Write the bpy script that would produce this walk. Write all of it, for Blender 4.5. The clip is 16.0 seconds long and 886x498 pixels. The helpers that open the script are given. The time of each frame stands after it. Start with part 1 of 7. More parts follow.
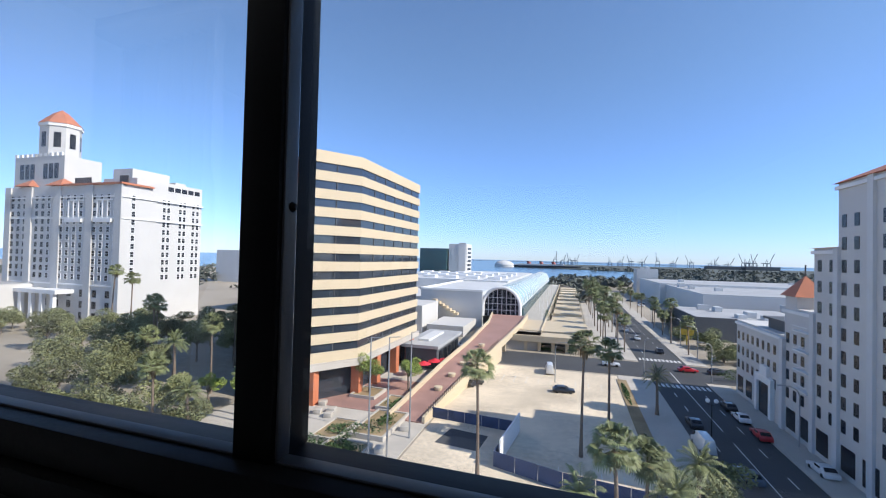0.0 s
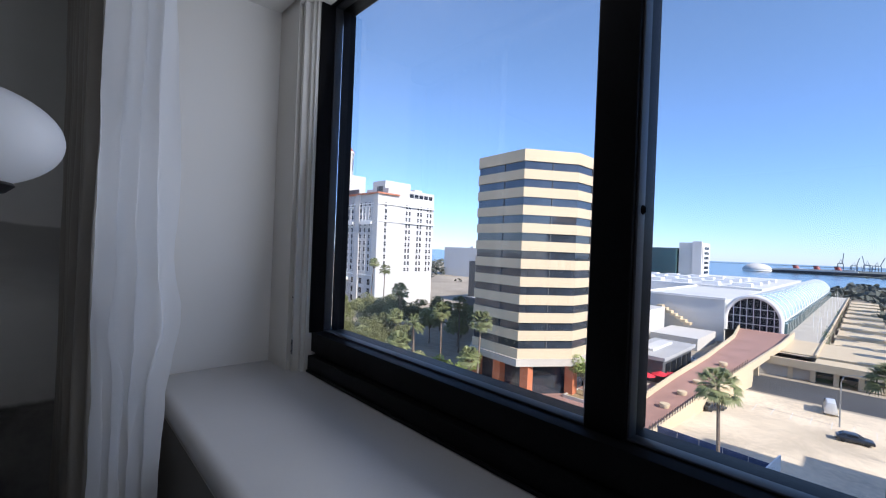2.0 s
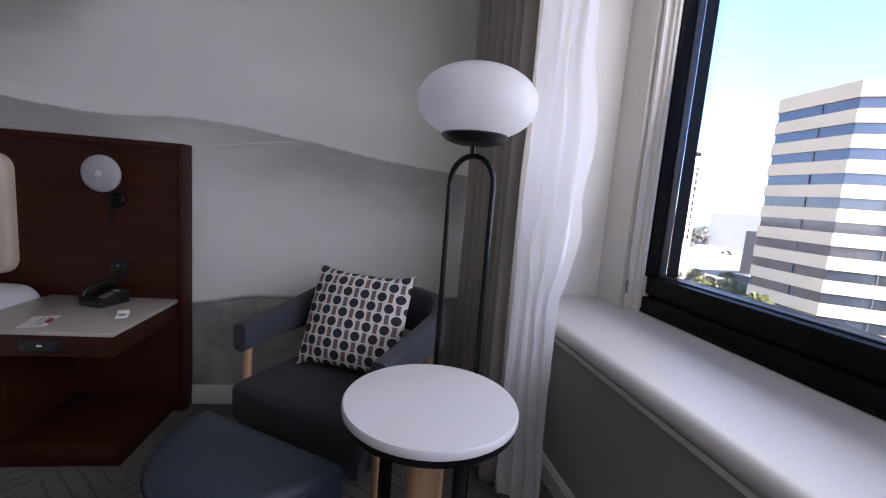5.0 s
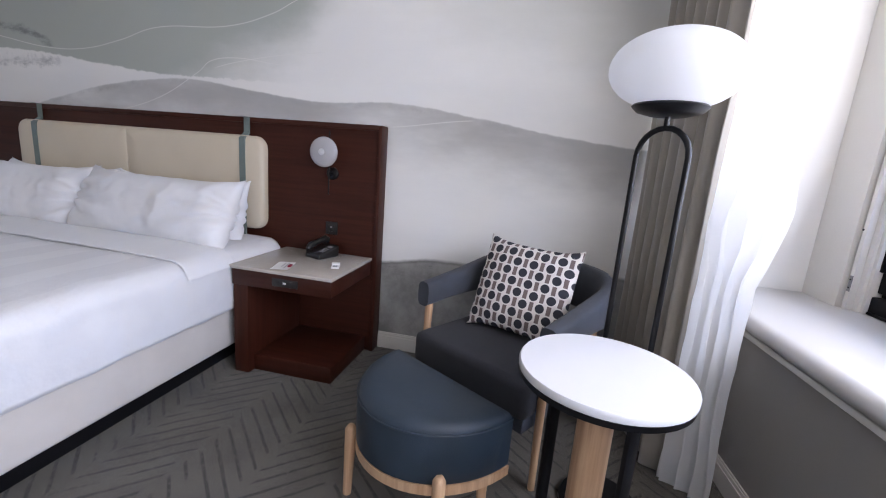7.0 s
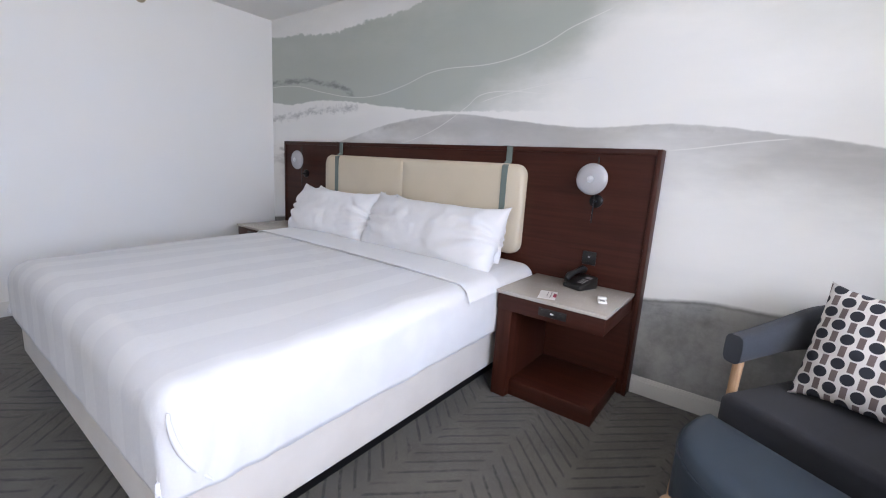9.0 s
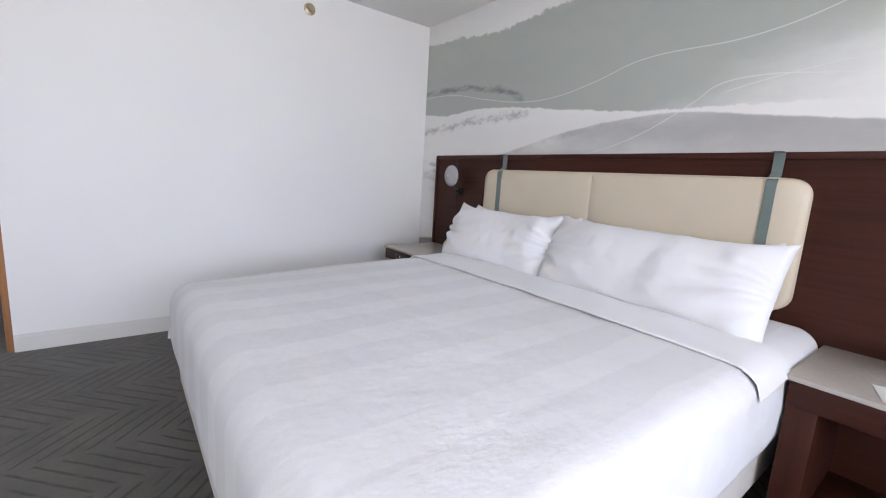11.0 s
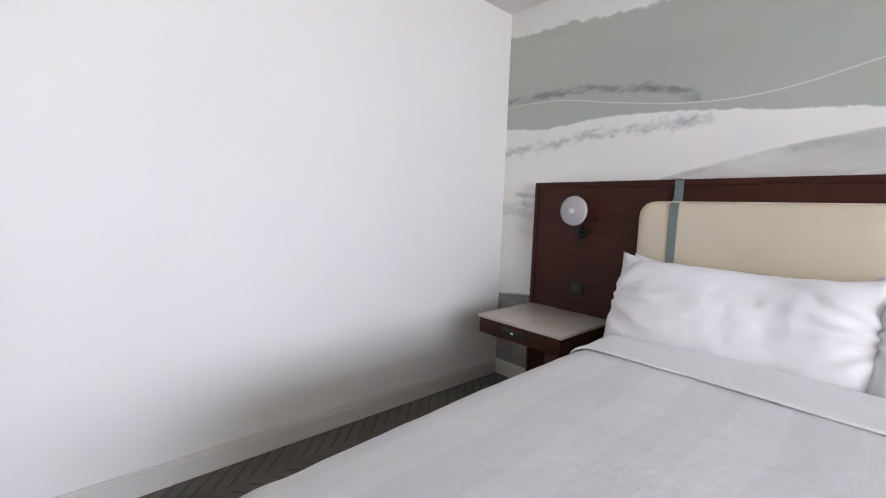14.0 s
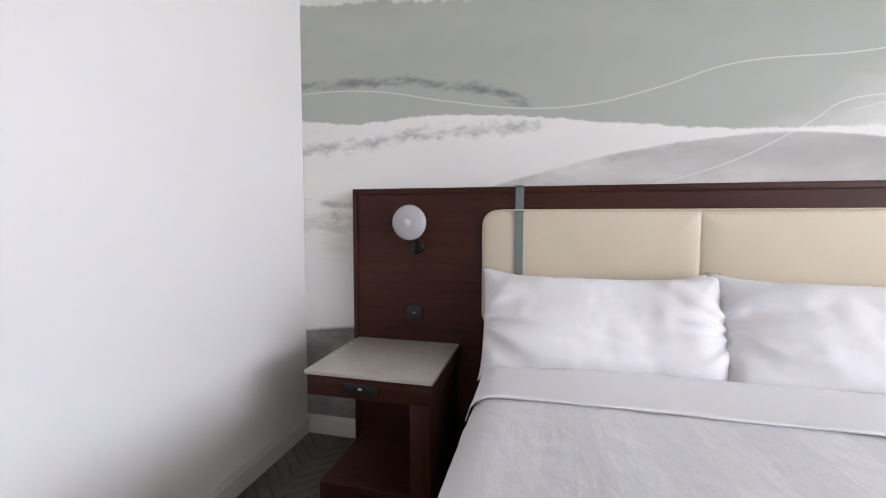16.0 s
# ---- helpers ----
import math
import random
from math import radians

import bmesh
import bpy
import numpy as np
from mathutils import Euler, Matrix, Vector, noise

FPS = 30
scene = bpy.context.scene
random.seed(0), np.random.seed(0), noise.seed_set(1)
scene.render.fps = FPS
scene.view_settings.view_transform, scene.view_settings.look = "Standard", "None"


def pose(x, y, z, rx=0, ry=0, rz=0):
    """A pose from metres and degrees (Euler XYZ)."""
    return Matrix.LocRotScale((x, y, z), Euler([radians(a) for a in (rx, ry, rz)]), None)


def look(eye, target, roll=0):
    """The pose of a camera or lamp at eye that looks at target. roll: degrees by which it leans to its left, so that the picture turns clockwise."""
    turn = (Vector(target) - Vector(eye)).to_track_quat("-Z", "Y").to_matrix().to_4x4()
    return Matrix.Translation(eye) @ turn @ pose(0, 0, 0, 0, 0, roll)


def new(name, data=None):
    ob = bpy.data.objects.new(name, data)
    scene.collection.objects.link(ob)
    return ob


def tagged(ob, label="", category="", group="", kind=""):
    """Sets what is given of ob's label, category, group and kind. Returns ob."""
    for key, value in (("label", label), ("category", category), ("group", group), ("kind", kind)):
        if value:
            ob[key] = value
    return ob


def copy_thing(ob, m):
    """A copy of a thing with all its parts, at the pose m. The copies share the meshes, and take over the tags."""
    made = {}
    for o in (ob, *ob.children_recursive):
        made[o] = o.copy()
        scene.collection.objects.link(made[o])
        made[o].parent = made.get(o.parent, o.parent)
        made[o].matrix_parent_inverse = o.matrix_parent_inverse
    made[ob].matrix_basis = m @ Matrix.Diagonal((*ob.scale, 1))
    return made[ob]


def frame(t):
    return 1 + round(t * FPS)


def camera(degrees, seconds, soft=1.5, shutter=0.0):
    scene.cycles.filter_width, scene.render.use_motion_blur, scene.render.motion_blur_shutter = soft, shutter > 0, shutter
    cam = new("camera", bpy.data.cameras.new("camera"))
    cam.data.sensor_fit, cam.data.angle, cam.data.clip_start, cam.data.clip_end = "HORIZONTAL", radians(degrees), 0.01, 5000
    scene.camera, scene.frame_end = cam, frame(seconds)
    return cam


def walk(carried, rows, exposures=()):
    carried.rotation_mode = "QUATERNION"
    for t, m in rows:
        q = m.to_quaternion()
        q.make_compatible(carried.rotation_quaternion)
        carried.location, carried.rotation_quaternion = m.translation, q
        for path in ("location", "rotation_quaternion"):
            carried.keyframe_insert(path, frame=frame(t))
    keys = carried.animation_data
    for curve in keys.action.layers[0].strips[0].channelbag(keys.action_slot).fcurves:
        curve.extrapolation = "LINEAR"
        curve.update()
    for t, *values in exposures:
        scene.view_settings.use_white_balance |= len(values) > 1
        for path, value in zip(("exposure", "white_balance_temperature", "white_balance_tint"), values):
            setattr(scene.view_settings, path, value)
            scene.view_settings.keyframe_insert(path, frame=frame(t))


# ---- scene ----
cam = camera(93.1, 16.0, 1.1)
PATH = [
    (0, (0.539, 1.232, 1.331), (-0.205, 3.088, 1.37), 1.4),
    (0.5, (0.496, 1.185, 1.329), (-0.527, 2.904, 1.35), 1.7),
    (1, (0.457, 1.129, 1.32), (-0.779, 2.701, 1.326), 1.6),
    (1.5, (0.394, 1.054, 1.307), (-1.011, 2.477, 1.314), 1.6),
    (2, (0.365, 0.962, 1.321), (-1.174, 2.238, 1.319), 2.3),
    (2.5, (0.34, 0.876, 1.318), (-1.323, 1.987, 1.313), 2.8),
    (3, (0.317, 0.759, 1.315), (-1.45, 1.695, 1.285), 3.2),
    (3.5, (0.312, 0.66, 1.301), (-1.534, 1.425, 1.231), 3.7),
    (4, (0.31, 0.572, 1.267), (-1.597, 1.161, 1.14), 4.0),
    (4.2, (0.329, 0.54, 1.256), (-1.597, 1.059, 1.104), 4.1),
    (6.5, (0.435, 0.347, 1.216), (-1.512, 0.144, 0.807), 4.7),
    (7, (0.49, 0.337, 1.208), (-1.424, -0.071, 0.795), 4.6),
    (7.5, (0.529, 0.263, 1.217), (-1.335, -0.335, 0.808), 4.2),
    (8, (0.538, 0.133, 1.219), (-1.251, -0.669, 0.824), 3.8),
    (8.5, (0.569, -0.028, 1.223), (-1.12, -1.028, 0.837), 3.6),
    (9, (0.595, -0.141, 1.218), (-0.984, -1.307, 0.834), 3.5),
    (9.5, (0.552, -0.284, 1.188), (-0.921, -1.585, 0.817), 3.9),
    (10, (0.478, -0.455, 1.2), (-0.882, -1.872, 0.822), 3.9),
    (10.2, (0.457, -0.52, 1.195), (-0.863, -1.975, 0.824), 3.8),
    (12.5, (0.405, -1.658, 1.149), (-0.742, -3.27, 0.858), 3.5),
    (13, (0.411, -1.856, 1.176), (-0.764, -3.452, 0.905), 3.2),
    (13.5, (0.429, -2.109, 1.184), (-0.807, -3.664, 0.95), 2.4),
    (14, (0.41, -2.357, 1.191), (-0.917, -3.84, 0.996), 2.0),
    (14.5, (0.434, -2.597, 1.219), (-1.035, -3.943, 1.05), 1.4),
    (15, (0.416, -2.799, 1.228), (-1.204, -3.962, 1.076), 0.9),
    (15.5, (0.291, -2.953, 1.202), (-1.5, -3.836, 1.081), 0.5),
    (16, (0.172, -3.04, 1.209), (-1.766, -3.515, 1.075), 0.1),
]
walk(cam, [(t, look(eye, target, roll)) for t, eye, target, roll in PATH],
     exposures=[(0.0, 0.27, 6000, 11), (1.5, 0.40, 5950, 13), (3.0, 0.68, 5950, 18), (4.2, 1.20, 6250, 23), (6.3, 2.80, 6450, 21), (7.0, 3.0, 6450, 19), (9.0, 3.40, 6500, 16), (12.5, 3.62, 6750, 16), (16.0, 3.90, 6850, 17)])

# ---- light ----
CITY_TURN = 5.0
GROUND = -27.5
SUN_EL, SUN_SIDE = 37.0, 5.0
world = bpy.data.worlds.new("world")
scene.world = world
world.use_nodes = True
wn = world.node_tree
sky = wn.nodes.new("ShaderNodeTexSky")
sky.sky_type = "NISHITA"
sky.sun_disc = False
sky.sun_elevation = radians(SUN_EL)
sky.air_density, sky.dust_density, sky.ozone_density = 1.0, 0.15, 4.0
# the sun stands to the right of the street and a little behind the window wall
SUN_AZ = CITY_TURN - SUN_SIDE
sun_dir = Vector((math.cos(radians(SUN_AZ)) * math.cos(radians(SUN_EL)), math.sin(radians(SUN_AZ)) * math.cos(radians(SUN_EL)), math.sin(radians(SUN_EL))))
sky.sun_rotation = radians(90 - SUN_AZ)
# sea haze: the sky turns paler blue towards the horizon
geo = wn.nodes.new("ShaderNodeTexCoord")
sepw = wn.nodes.new("ShaderNodeSeparateXYZ")
wn.links.new(geo.outputs["Generated"], sepw.inputs[0])
rng_h = wn.nodes.new("ShaderNodeMapRange")
rng_h.interpolation_type = "SMOOTHSTEP"
for i_, q_ in enumerate((0.0, 0.45, 1.0, 0.0)):
    rng_h.inputs[i_ + 1].default_value = q_
wn.links.new(sepw.outputs[2], rng_h.inputs[0])
tint = wn.nodes.new("ShaderNodeMix")
tint.data_type, tint.blend_type = "RGBA", "MULTIPLY"
tint.inputs[7].default_value = (0.70, 0.84, 1.22, 1)
wn.links.new(rng_h.outputs[0], tint.inputs[0])
wn.links.new(sky.outputs[0], tint.inputs[6])
wn.links.new(tint.outputs[2], wn.nodes["Background"].inputs[0])
wn.nodes["Background"].inputs[1].default_value = 0.15
sun = new("sun", bpy.data.lights.new("sun", "SUN"))
sun.data.energy, sun.data.angle, sun.data.color = 5.0, radians(0.5), (1.0, 0.91, 0.76)
sun.matrix_world = Matrix.Translation((60, -20, 80)) @ (-sun_dir).to_track_quat("-Z", "Y").to_matrix().to_4x4()

# the sky's light in the window opening
opening = new("window_daylight", bpy.data.lights.new("window_daylight", "AREA"))
opening.data.shape, opening.data.size, opening.data.size_y = "RECTANGLE", 3.9, 1.45
opening.data.energy, opening.data.color = 15.5, (0.93, 0.97, 1.0)
opening.matrix_world = pose(0.46, 1.860, 1.70, -99, 0, 3.5)


# ---- materials ----
def node_mat(name):
    m = bpy.data.materials.new(name)
    m.use_nodes = True
    nt = m.node_tree
    return m, nt, nt.nodes["Principled BSDF"]


def N(nt, kind, **inputs):
    n = nt.nodes.new(kind)
    for k, v in inputs.items():
        n.inputs[k.replace("_", " ")].default_value = v
    return n


def math_node(nt, op, a, b=0.0, clamp=False):
    n = nt.nodes.new("ShaderNodeMath")
    n.operation, n.use_clamp = op, clamp
    for i, v in enumerate((a, b)):
        if isinstance(v, (int, float)):
            n.inputs[i].default_value = v
        else:
            nt.links.new(v, n.inputs[i])
    return n.outputs[0]


def mix_rgb(nt, fac, a, b):
    n = nt.nodes.new("ShaderNodeMix")
    n.data_type = "RGBA"
    for sock, v in ((n.inputs[0], fac), (n.inputs[6], a), (n.inputs[7], b)):
        if isinstance(v, (int, float)):
            sock.default_value = v
        elif isinstance(v, tuple):
            sock.default_value = (*v, 1)
        else:
            nt.links.new(v, sock)
    return n.outputs[2]


def band(nt, v, lo, hi):
    """0 below lo, 1 above hi, smooth between (hi < lo turns it round)."""
    n = nt.nodes.new("ShaderNodeMapRange")
    n.interpolation_type = "SMOOTHSTEP"
    a, b, c, d = (lo, hi, 0, 1) if hi > lo else (hi, lo, 1, 0)
    nt.links.new(v, n.inputs[0])
    for i, q in enumerate((a, b, c, d)):
        n.inputs[i + 1].default_value = q
    return n.outputs[0]


def noise_out(nt, coord, scale, detail=4.0, rough=0.55, stretch=None):
    if stretch:
        mp = nt.nodes.new("ShaderNodeMapping")
        mp.inputs["Scale"].default_value = stretch
        nt.links.new(coord, mp.inputs[0])
        coord = mp.outputs[0]
    n = N(nt, "ShaderNodeTexNoise", Scale=scale, Detail=detail, Roughness=rough)
    nt.links.new(coord, n.inputs["Vector"])
    return n.outputs["Fac"]


def surf(name, color, rough=0.6, metal=0.0, var=0.12, big=1.5, small=40.0, bump=0.15, stretch=None, spec=0.5, sheen=0.0, random_obj=0.0):
    """A surface with variation at two scales and fine relief, in object metres."""
    m, nt, bs = node_mat(name)
    co = nt.nodes.new("ShaderNodeTexCoord").outputs["Object"]
    a = noise_out(nt, co, big, 3.0, 0.5, stretch)
    b = noise_out(nt, co, small, 4.0, 0.6, stretch)
    mixv = math_node(nt, "ADD", math_node(nt, "MULTIPLY", a, 0.6), math_node(nt, "MULTIPLY", b, 0.4))
    f = band(nt, mixv, 0.3, 0.7)
    dark = tuple(max(0.0, c * (1 - var)) for c in color)
    light = tuple(min(1.0, c * (1 + var)) for c in color)
    col = mix_rgb(nt, f, dark, light)
    if random_obj:
        info = nt.nodes.new("ShaderNodeObjectInfo").outputs["Random"]
        hsv = nt.nodes.new("ShaderNodeHueSaturation")
        nt.links.new(math_node(nt, "ADD", math_node(nt, "MULTIPLY", info, 2 * random_obj), 1 - random_obj), hsv.inputs["Value"])
        nt.links.new(col, hsv.inputs["Color"])
        col = hsv.outputs[0]
    nt.links.new(col, bs.inputs["Base Color"])
    bs.inputs["Metallic"].default_value = metal
    bs.inputs["Specular IOR Level"].default_value = spec
    nt.links.new(math_node(nt, "ADD", math_node(nt, "MULTIPLY", b, 0.16), rough - 0.08, True), bs.inputs["Roughness"])
    if sheen:
        bs.inputs["Sheen Weight"].default_value = sheen
    if bump:
        bp = N(nt, "ShaderNodeBump", Strength=bump, Distance=0.004)
        nt.links.new(b, bp.inputs["Height"])
        nt.links.new(bp.outputs[0], bs.inputs["Normal"])
    return m


def fabric(name, color, weave=900.0, rough=0.9, var=0.08, bump=0.35, sheen=0.3):
    m, nt, bs = node_mat(name)
    co = nt.nodes.new("ShaderNodeTexCoord").outputs["Object"]
    fine = noise_out(nt, co, weave, 2.0, 0.7)
    wide = noise_out(nt, co, 5.0, 4.0, 0.6)
    f = band(nt, math_node(nt, "ADD", math_node(nt, "MULTIPLY", fine, 0.5), math_node(nt, "MULTIPLY", wide, 0.5)), 0.35, 0.65)
    nt.links.new(mix_rgb(nt, f, tuple(c * (1 - var) for c in color), tuple(min(1, c * (1 + var)) for c in color)), bs.inputs["Base Color"])
    bs.inputs["Roughness"].default_value = rough
    bs.inputs["Sheen Weight"].default_value = sheen
    bp = N(nt, "ShaderNodeBump", Strength=bump, Distance=0.001)
    nt.links.new(fine, bp.inputs["Height"])
    nt.links.new(bp.outputs[0], bs.inputs["Normal"])
    return m


def glass(name, tint=(1, 1, 1), rough=0.0):
    m, nt, bs = node_mat(name)
    bs.inputs["Base Color"].default_value = (*tint, 1)
    bs.inputs["Roughness"].default_value = rough
    bs.inputs["Transmission Weight"].default_value = 1.0
    bs.inputs["IOR"].default_value = 1.45
    return m


def wood(name, dark, light, scale=1.0, axis=2, rough=0.35, coat=0.2):
    """Fine straight grain along one axis."""
    m, nt, bs = node_mat(name)
    co = nt.nodes.new("ShaderNodeTexCoord").outputs["Object"]
    st = [38.0 * scale] * 3
    st[axis] = 1.6 * scale
    a = noise_out(nt, co, 1.0, 6.0, 0.65, tuple(st))
    b = noise_out(nt, co, 2.2, 3.0, 0.5)
    f = band(nt, math_node(nt, "ADD", math_node(nt, "MULTIPLY", a, 0.75), math_node(nt, "MULTIPLY", b, 0.25)), 0.32, 0.68)
    nt.links.new(mix_rgb(nt, f, dark, light), bs.inputs["Base Color"])
    bs.inputs["Roughness"].default_value = rough
    bs.inputs["Coat Weight"].default_value = coat
    bs.inputs["Specular IOR Level"].default_value = 0.28
    bs.inputs["Coat Roughness"].default_value = 0.25
    bp = N(nt, "ShaderNodeBump", Strength=0.12, Distance=0.001)
    nt.links.new(a, bp.inputs["Height"])
    nt.links.new(bp.outputs[0], bs.inputs["Normal"])
    return m


def curve_of(nt, v, pts, lo, hi, zmax):
    """A height as a function of the position v along the wall."""
    t = math_node(nt, "DIVIDE", math_node(nt, "SUBTRACT", v, lo), hi - lo, True)
    n = nt.nodes.new("ShaderNodeFloatCurve")
    c = n.mapping.curves[0]
    pts = [((y - lo) / (hi - lo), z / zmax) for y, z in pts]
    c.points[0].location, c.points[1].location = pts[0], pts[-1]
    for p in pts[1:-1]:
        c.points.new(*p)
    n.mapping.update()
    nt.links.new(t, n.inputs["Value"])
    return math_node(nt, "MULTIPLY", n.outputs[0], zmax)


def mural_material():
    """Watercolour hills and clouds in sage and grey on an off-white wallcovering."""
    m, nt, bs = node_mat("mural_wallcovering")
    co = nt.nodes.new("ShaderNodeTexCoord").outputs["Object"]
    sep = nt.nodes.new("ShaderNodeSeparateXYZ")
    nt.links.new(co, sep.inputs[0])
    y, z = sep.outputs[1], sep.outputs[2]
    LO, HI, TOP = -4.45, 1.25, 2.6
    fine = math_node(nt, "SUBTRACT", noise_out(nt, co, 14.0, 6.0, 0.65), 0.5)
    mid = math_node(nt, "SUBTRACT", noise_out(nt, co, 3.2, 5.0, 0.6, (1, 0.6, 1.6)), 0.5)
    cloud = noise_out(nt, co, 1.6, 5.0, 0.6, (1, 0.5, 1.8))

    def above(pts, wob=0.03, soft=0.012, wide=0.0):
        zc = curve_of(nt, y, pts, LO, HI, TOP)
        d = math_node(nt, "SUBTRACT", z, zc)
        d = math_node(nt, "ADD", d, math_node(nt, "MULTIPLY", fine, wob))
        d = math_node(nt, "ADD", d, math_node(nt, "MULTIPLY", mid, wide))
        return d, band(nt, d, -soft, soft)

    paper = (0.83, 0.815, 0.785)
    col = mix_rgb(nt, band(nt, cloud, 0.35, 0.7), (0.78, 0.77, 0.745), paper)
    # the sage wash over the bed
    d1, m1 = above([(LO, 1.79), (-4.11, 1.74), (-3.73, 1.76), (-3.26, 1.74), (-2.73, 1.68), (-2.26, 1.63), (-1.65, 1.61), (HI, 1.55)], 0.05, 0.006)
    _, t1 = above([(LO, 2.39), (-3.89, 2.39), (-3.5, 2.33), (-2.92, 2.36), (-2.6, 2.39), (-2.0, 2.5), (HI, 2.58)], 0.10, 0.01, 0.12)
    fade = above([(LO, 0.0), (-2.4, 1.25), (-1.9, 1.57), (-1.19, 1.88), (-0.94, 2.19), (0.0, 2.45), (HI, 2.6)], 0.06, 0.25, 0.35)[1]
    sage_f = math_node(nt, "MULTIPLY", math_node(nt, "MULTIPLY", m1, math_node(nt, "SUBTRACT", 1.0, t1)), fade)
    sage = mix_rgb(nt, band(nt, noise_out(nt, co, 1.1, 5.0, 0.6, (1, 0.7, 2.0)), 0.3, 0.72), (0.385, 0.415, 0.375), (0.50, 0.52, 0.47))
    sage = mix_rgb(nt, band(nt, d1, 0.9, 0.0), sage, (0.42, 0.445, 0.405))
    col = mix_rgb(nt, sage_f, col, sage)
    # a faint wash towards the window
    w = math_node(nt, "MULTIPLY", above([(LO, 2.6), (-1.0, 2.3), (0.0, 1.95), (HI, 1.62)], 0.05, 0.3, 0.3)[1], 0.62)
    col = mix_rgb(nt, w, col, (0.50, 0.50, 0.46))
    # grey hill behind the headboard and down to the corner
    d4, m4 = above([(LO, 1.34), (-3.6, 1.33), (-3.07, 1.45), (-2.73, 1.53), (-2.26, 1.59), (-2.0, 1.60), (-1.55, 1.55), (-1.05, 1.50), (-0.55, 1.515), (0.0, 1.45), (0.45, 1.38), (HI, 1.32)], 0.02, 0.006)
    depth = band(nt, math_node(nt, "ADD", d4, math_node(nt, "MULTIPLY", mid, 0.3)), -0.42, -0.05)
    hill = math_node(nt, "MULTIPLY", math_node(nt, "SUBTRACT", 1.0, m4), depth)
    hill = math_node(nt, "MULTIPLY", hill, band(nt, cloud, 0.1, 0.6))
    patchy = math_node(nt, "ADD", band(nt, y, -3.9, -3.4), band(nt, noise_out(nt, co, 4.0, 6.0, 0.65, (1, 0.7, 2.2)), 0.46, 0.66), True)
    hill = math_node(nt, "MULTIPLY", hill, patchy)
    col = mix_rgb(nt, hill, col, (0.43, 0.42, 0.405))
    streak = band(nt, math_node(nt, "ABSOLUTE", math_node(nt, "ADD", d4, 0.02)), 0.03, 0.0)
    col = mix_rgb(nt, math_node(nt, "MULTIPLY", streak, band(nt, noise_out(nt, co, 5.0, 5.0, 0.65), 0.40, 0.75)), col, (0.40, 0.39, 0.375))
    # dark hill at the foot of the wall
    d5, m5 = above([(LO, 0.55), (-4.0, 0.60), (-2.0, 0.5), (-0.57, 0.535), (-0.3, 0.58), (0.05, 0.59), (0.8, 0.62), (HI, 0.6)], 0.02, 0.006)
    low = math_node(nt, "SUBTRACT", 1.0, m5)
    lowcol = mix_rgb(nt, band(nt, noise_out(nt, co, 3.0, 6.0, 0.65), 0.35, 0.65), (0.20, 0.197, 0.193), (0.36, 0.352, 0.34))
    col = mix_rgb(nt, low, col, lowcol)
    col = mix_rgb(nt, math_node(nt, "MULTIPLY", band(nt, math_node(nt, "ABSOLUTE", d5), 0.02, 0.0), 0.6), col, (0.14, 0.14, 0.135))
    inkp = math_node(nt, "MULTIPLY", band(nt, d5, -0.13, -0.03), band(nt, noise_out(nt, co, 4.5, 6.0, 0.7, (1, 0.55, 1.8)), 0.50, 0.68))
    col = mix_rgb(nt, math_node(nt, "MULTIPLY", math_node(nt, "MULTIPLY", inkp, low), 0.8), col, (0.085, 0.085, 0.085))
    # ink brush strokes and thin pale lines
    def stroke(pts, y0, y1, width, color, strength, wob=0.02, col=None):
        d, _ = above(pts, wob, 0.01)
        s = band(nt, math_node(nt, "ABSOLUTE", d), width, width * 0.2)
        if wob:
            s = math_node(nt, "MULTIPLY", s, band(nt, noise_out(nt, co, 6.0, 6.0, 0.7, (1, 0.7, 2.0)), 0.36, 0.66))
        s = math_node(nt, "MULTIPLY", s, math_node(nt, "MULTIPLY", band(nt, y, y0, y0 + 0.06), band(nt, y, y1, y1 - 0.06)))
        return mix_rgb(nt, math_node(nt, "MULTIPLY", s, strength), col, color)
    PALE = (0.74, 0.73, 0.70)
    col = stroke([(LO, 1.95), (-4.11, 1.96), (-3.85, 1.96), (-3.55, 1.91), (-3.32, 1.87), (-3.13, 1.79), (HI, 1.6)], -4.6, -3.1, 0.042, (0.17, 0.18, 0.178), 0.9, 0.09, col)
    col = stroke([(LO, 1.61), (-4.0, 1.63), (-3.7, 1.67), (-3.4, 1.68), (-3.1, 1.68), (HI, 1.6)], -4.6, -3.05, 0.045, (0.33, 0.33, 0.325), 0.8, 0.16, col)
    col = stroke([(LO, 1.92), (-3.98, 1.91), (-3.55, 1.83), (-3.15, 1.77), (-2.86, 1.77), (-2.54, 1.83), (-2.25, 1.91), (-1.67, 1.93), (-1.38, 2.0), (-1.17, 2.09), (HI, 2.6)], -4.6, -0.95, 0.0045, PALE, 0.75, 0.0, col)
    col = stroke([(LO, 0.9), (-3.0, 1.30), (-2.34, 1.44), (-1.92, 1.65), (-1.82, 1.72), (-1.65, 1.74), (-1.34, 1.71), (HI, 1.6)], -2.7, -1.25, 0.0045, PALE, 0.75, 0.0, col)
    col = stroke([(LO, 0.9), (-2.2, 1.50), (-1.85, 1.66), (-1.49, 1.74), (-1.12, 1.78), (HI, 1.9)], -1.82, -1.0, 0.0045, PALE, 0.65, 0.0, col)
    col = stroke([(LO, 1.3), (-1.2, 1.33), (-0.55, 1.38), (-0.1, 1.44), (HI, 1.5)], -0.6, -0.05, 0.005, PALE, 0.65, 0.0, col)
    nt.links.new(col, bs.inputs["Base Color"])
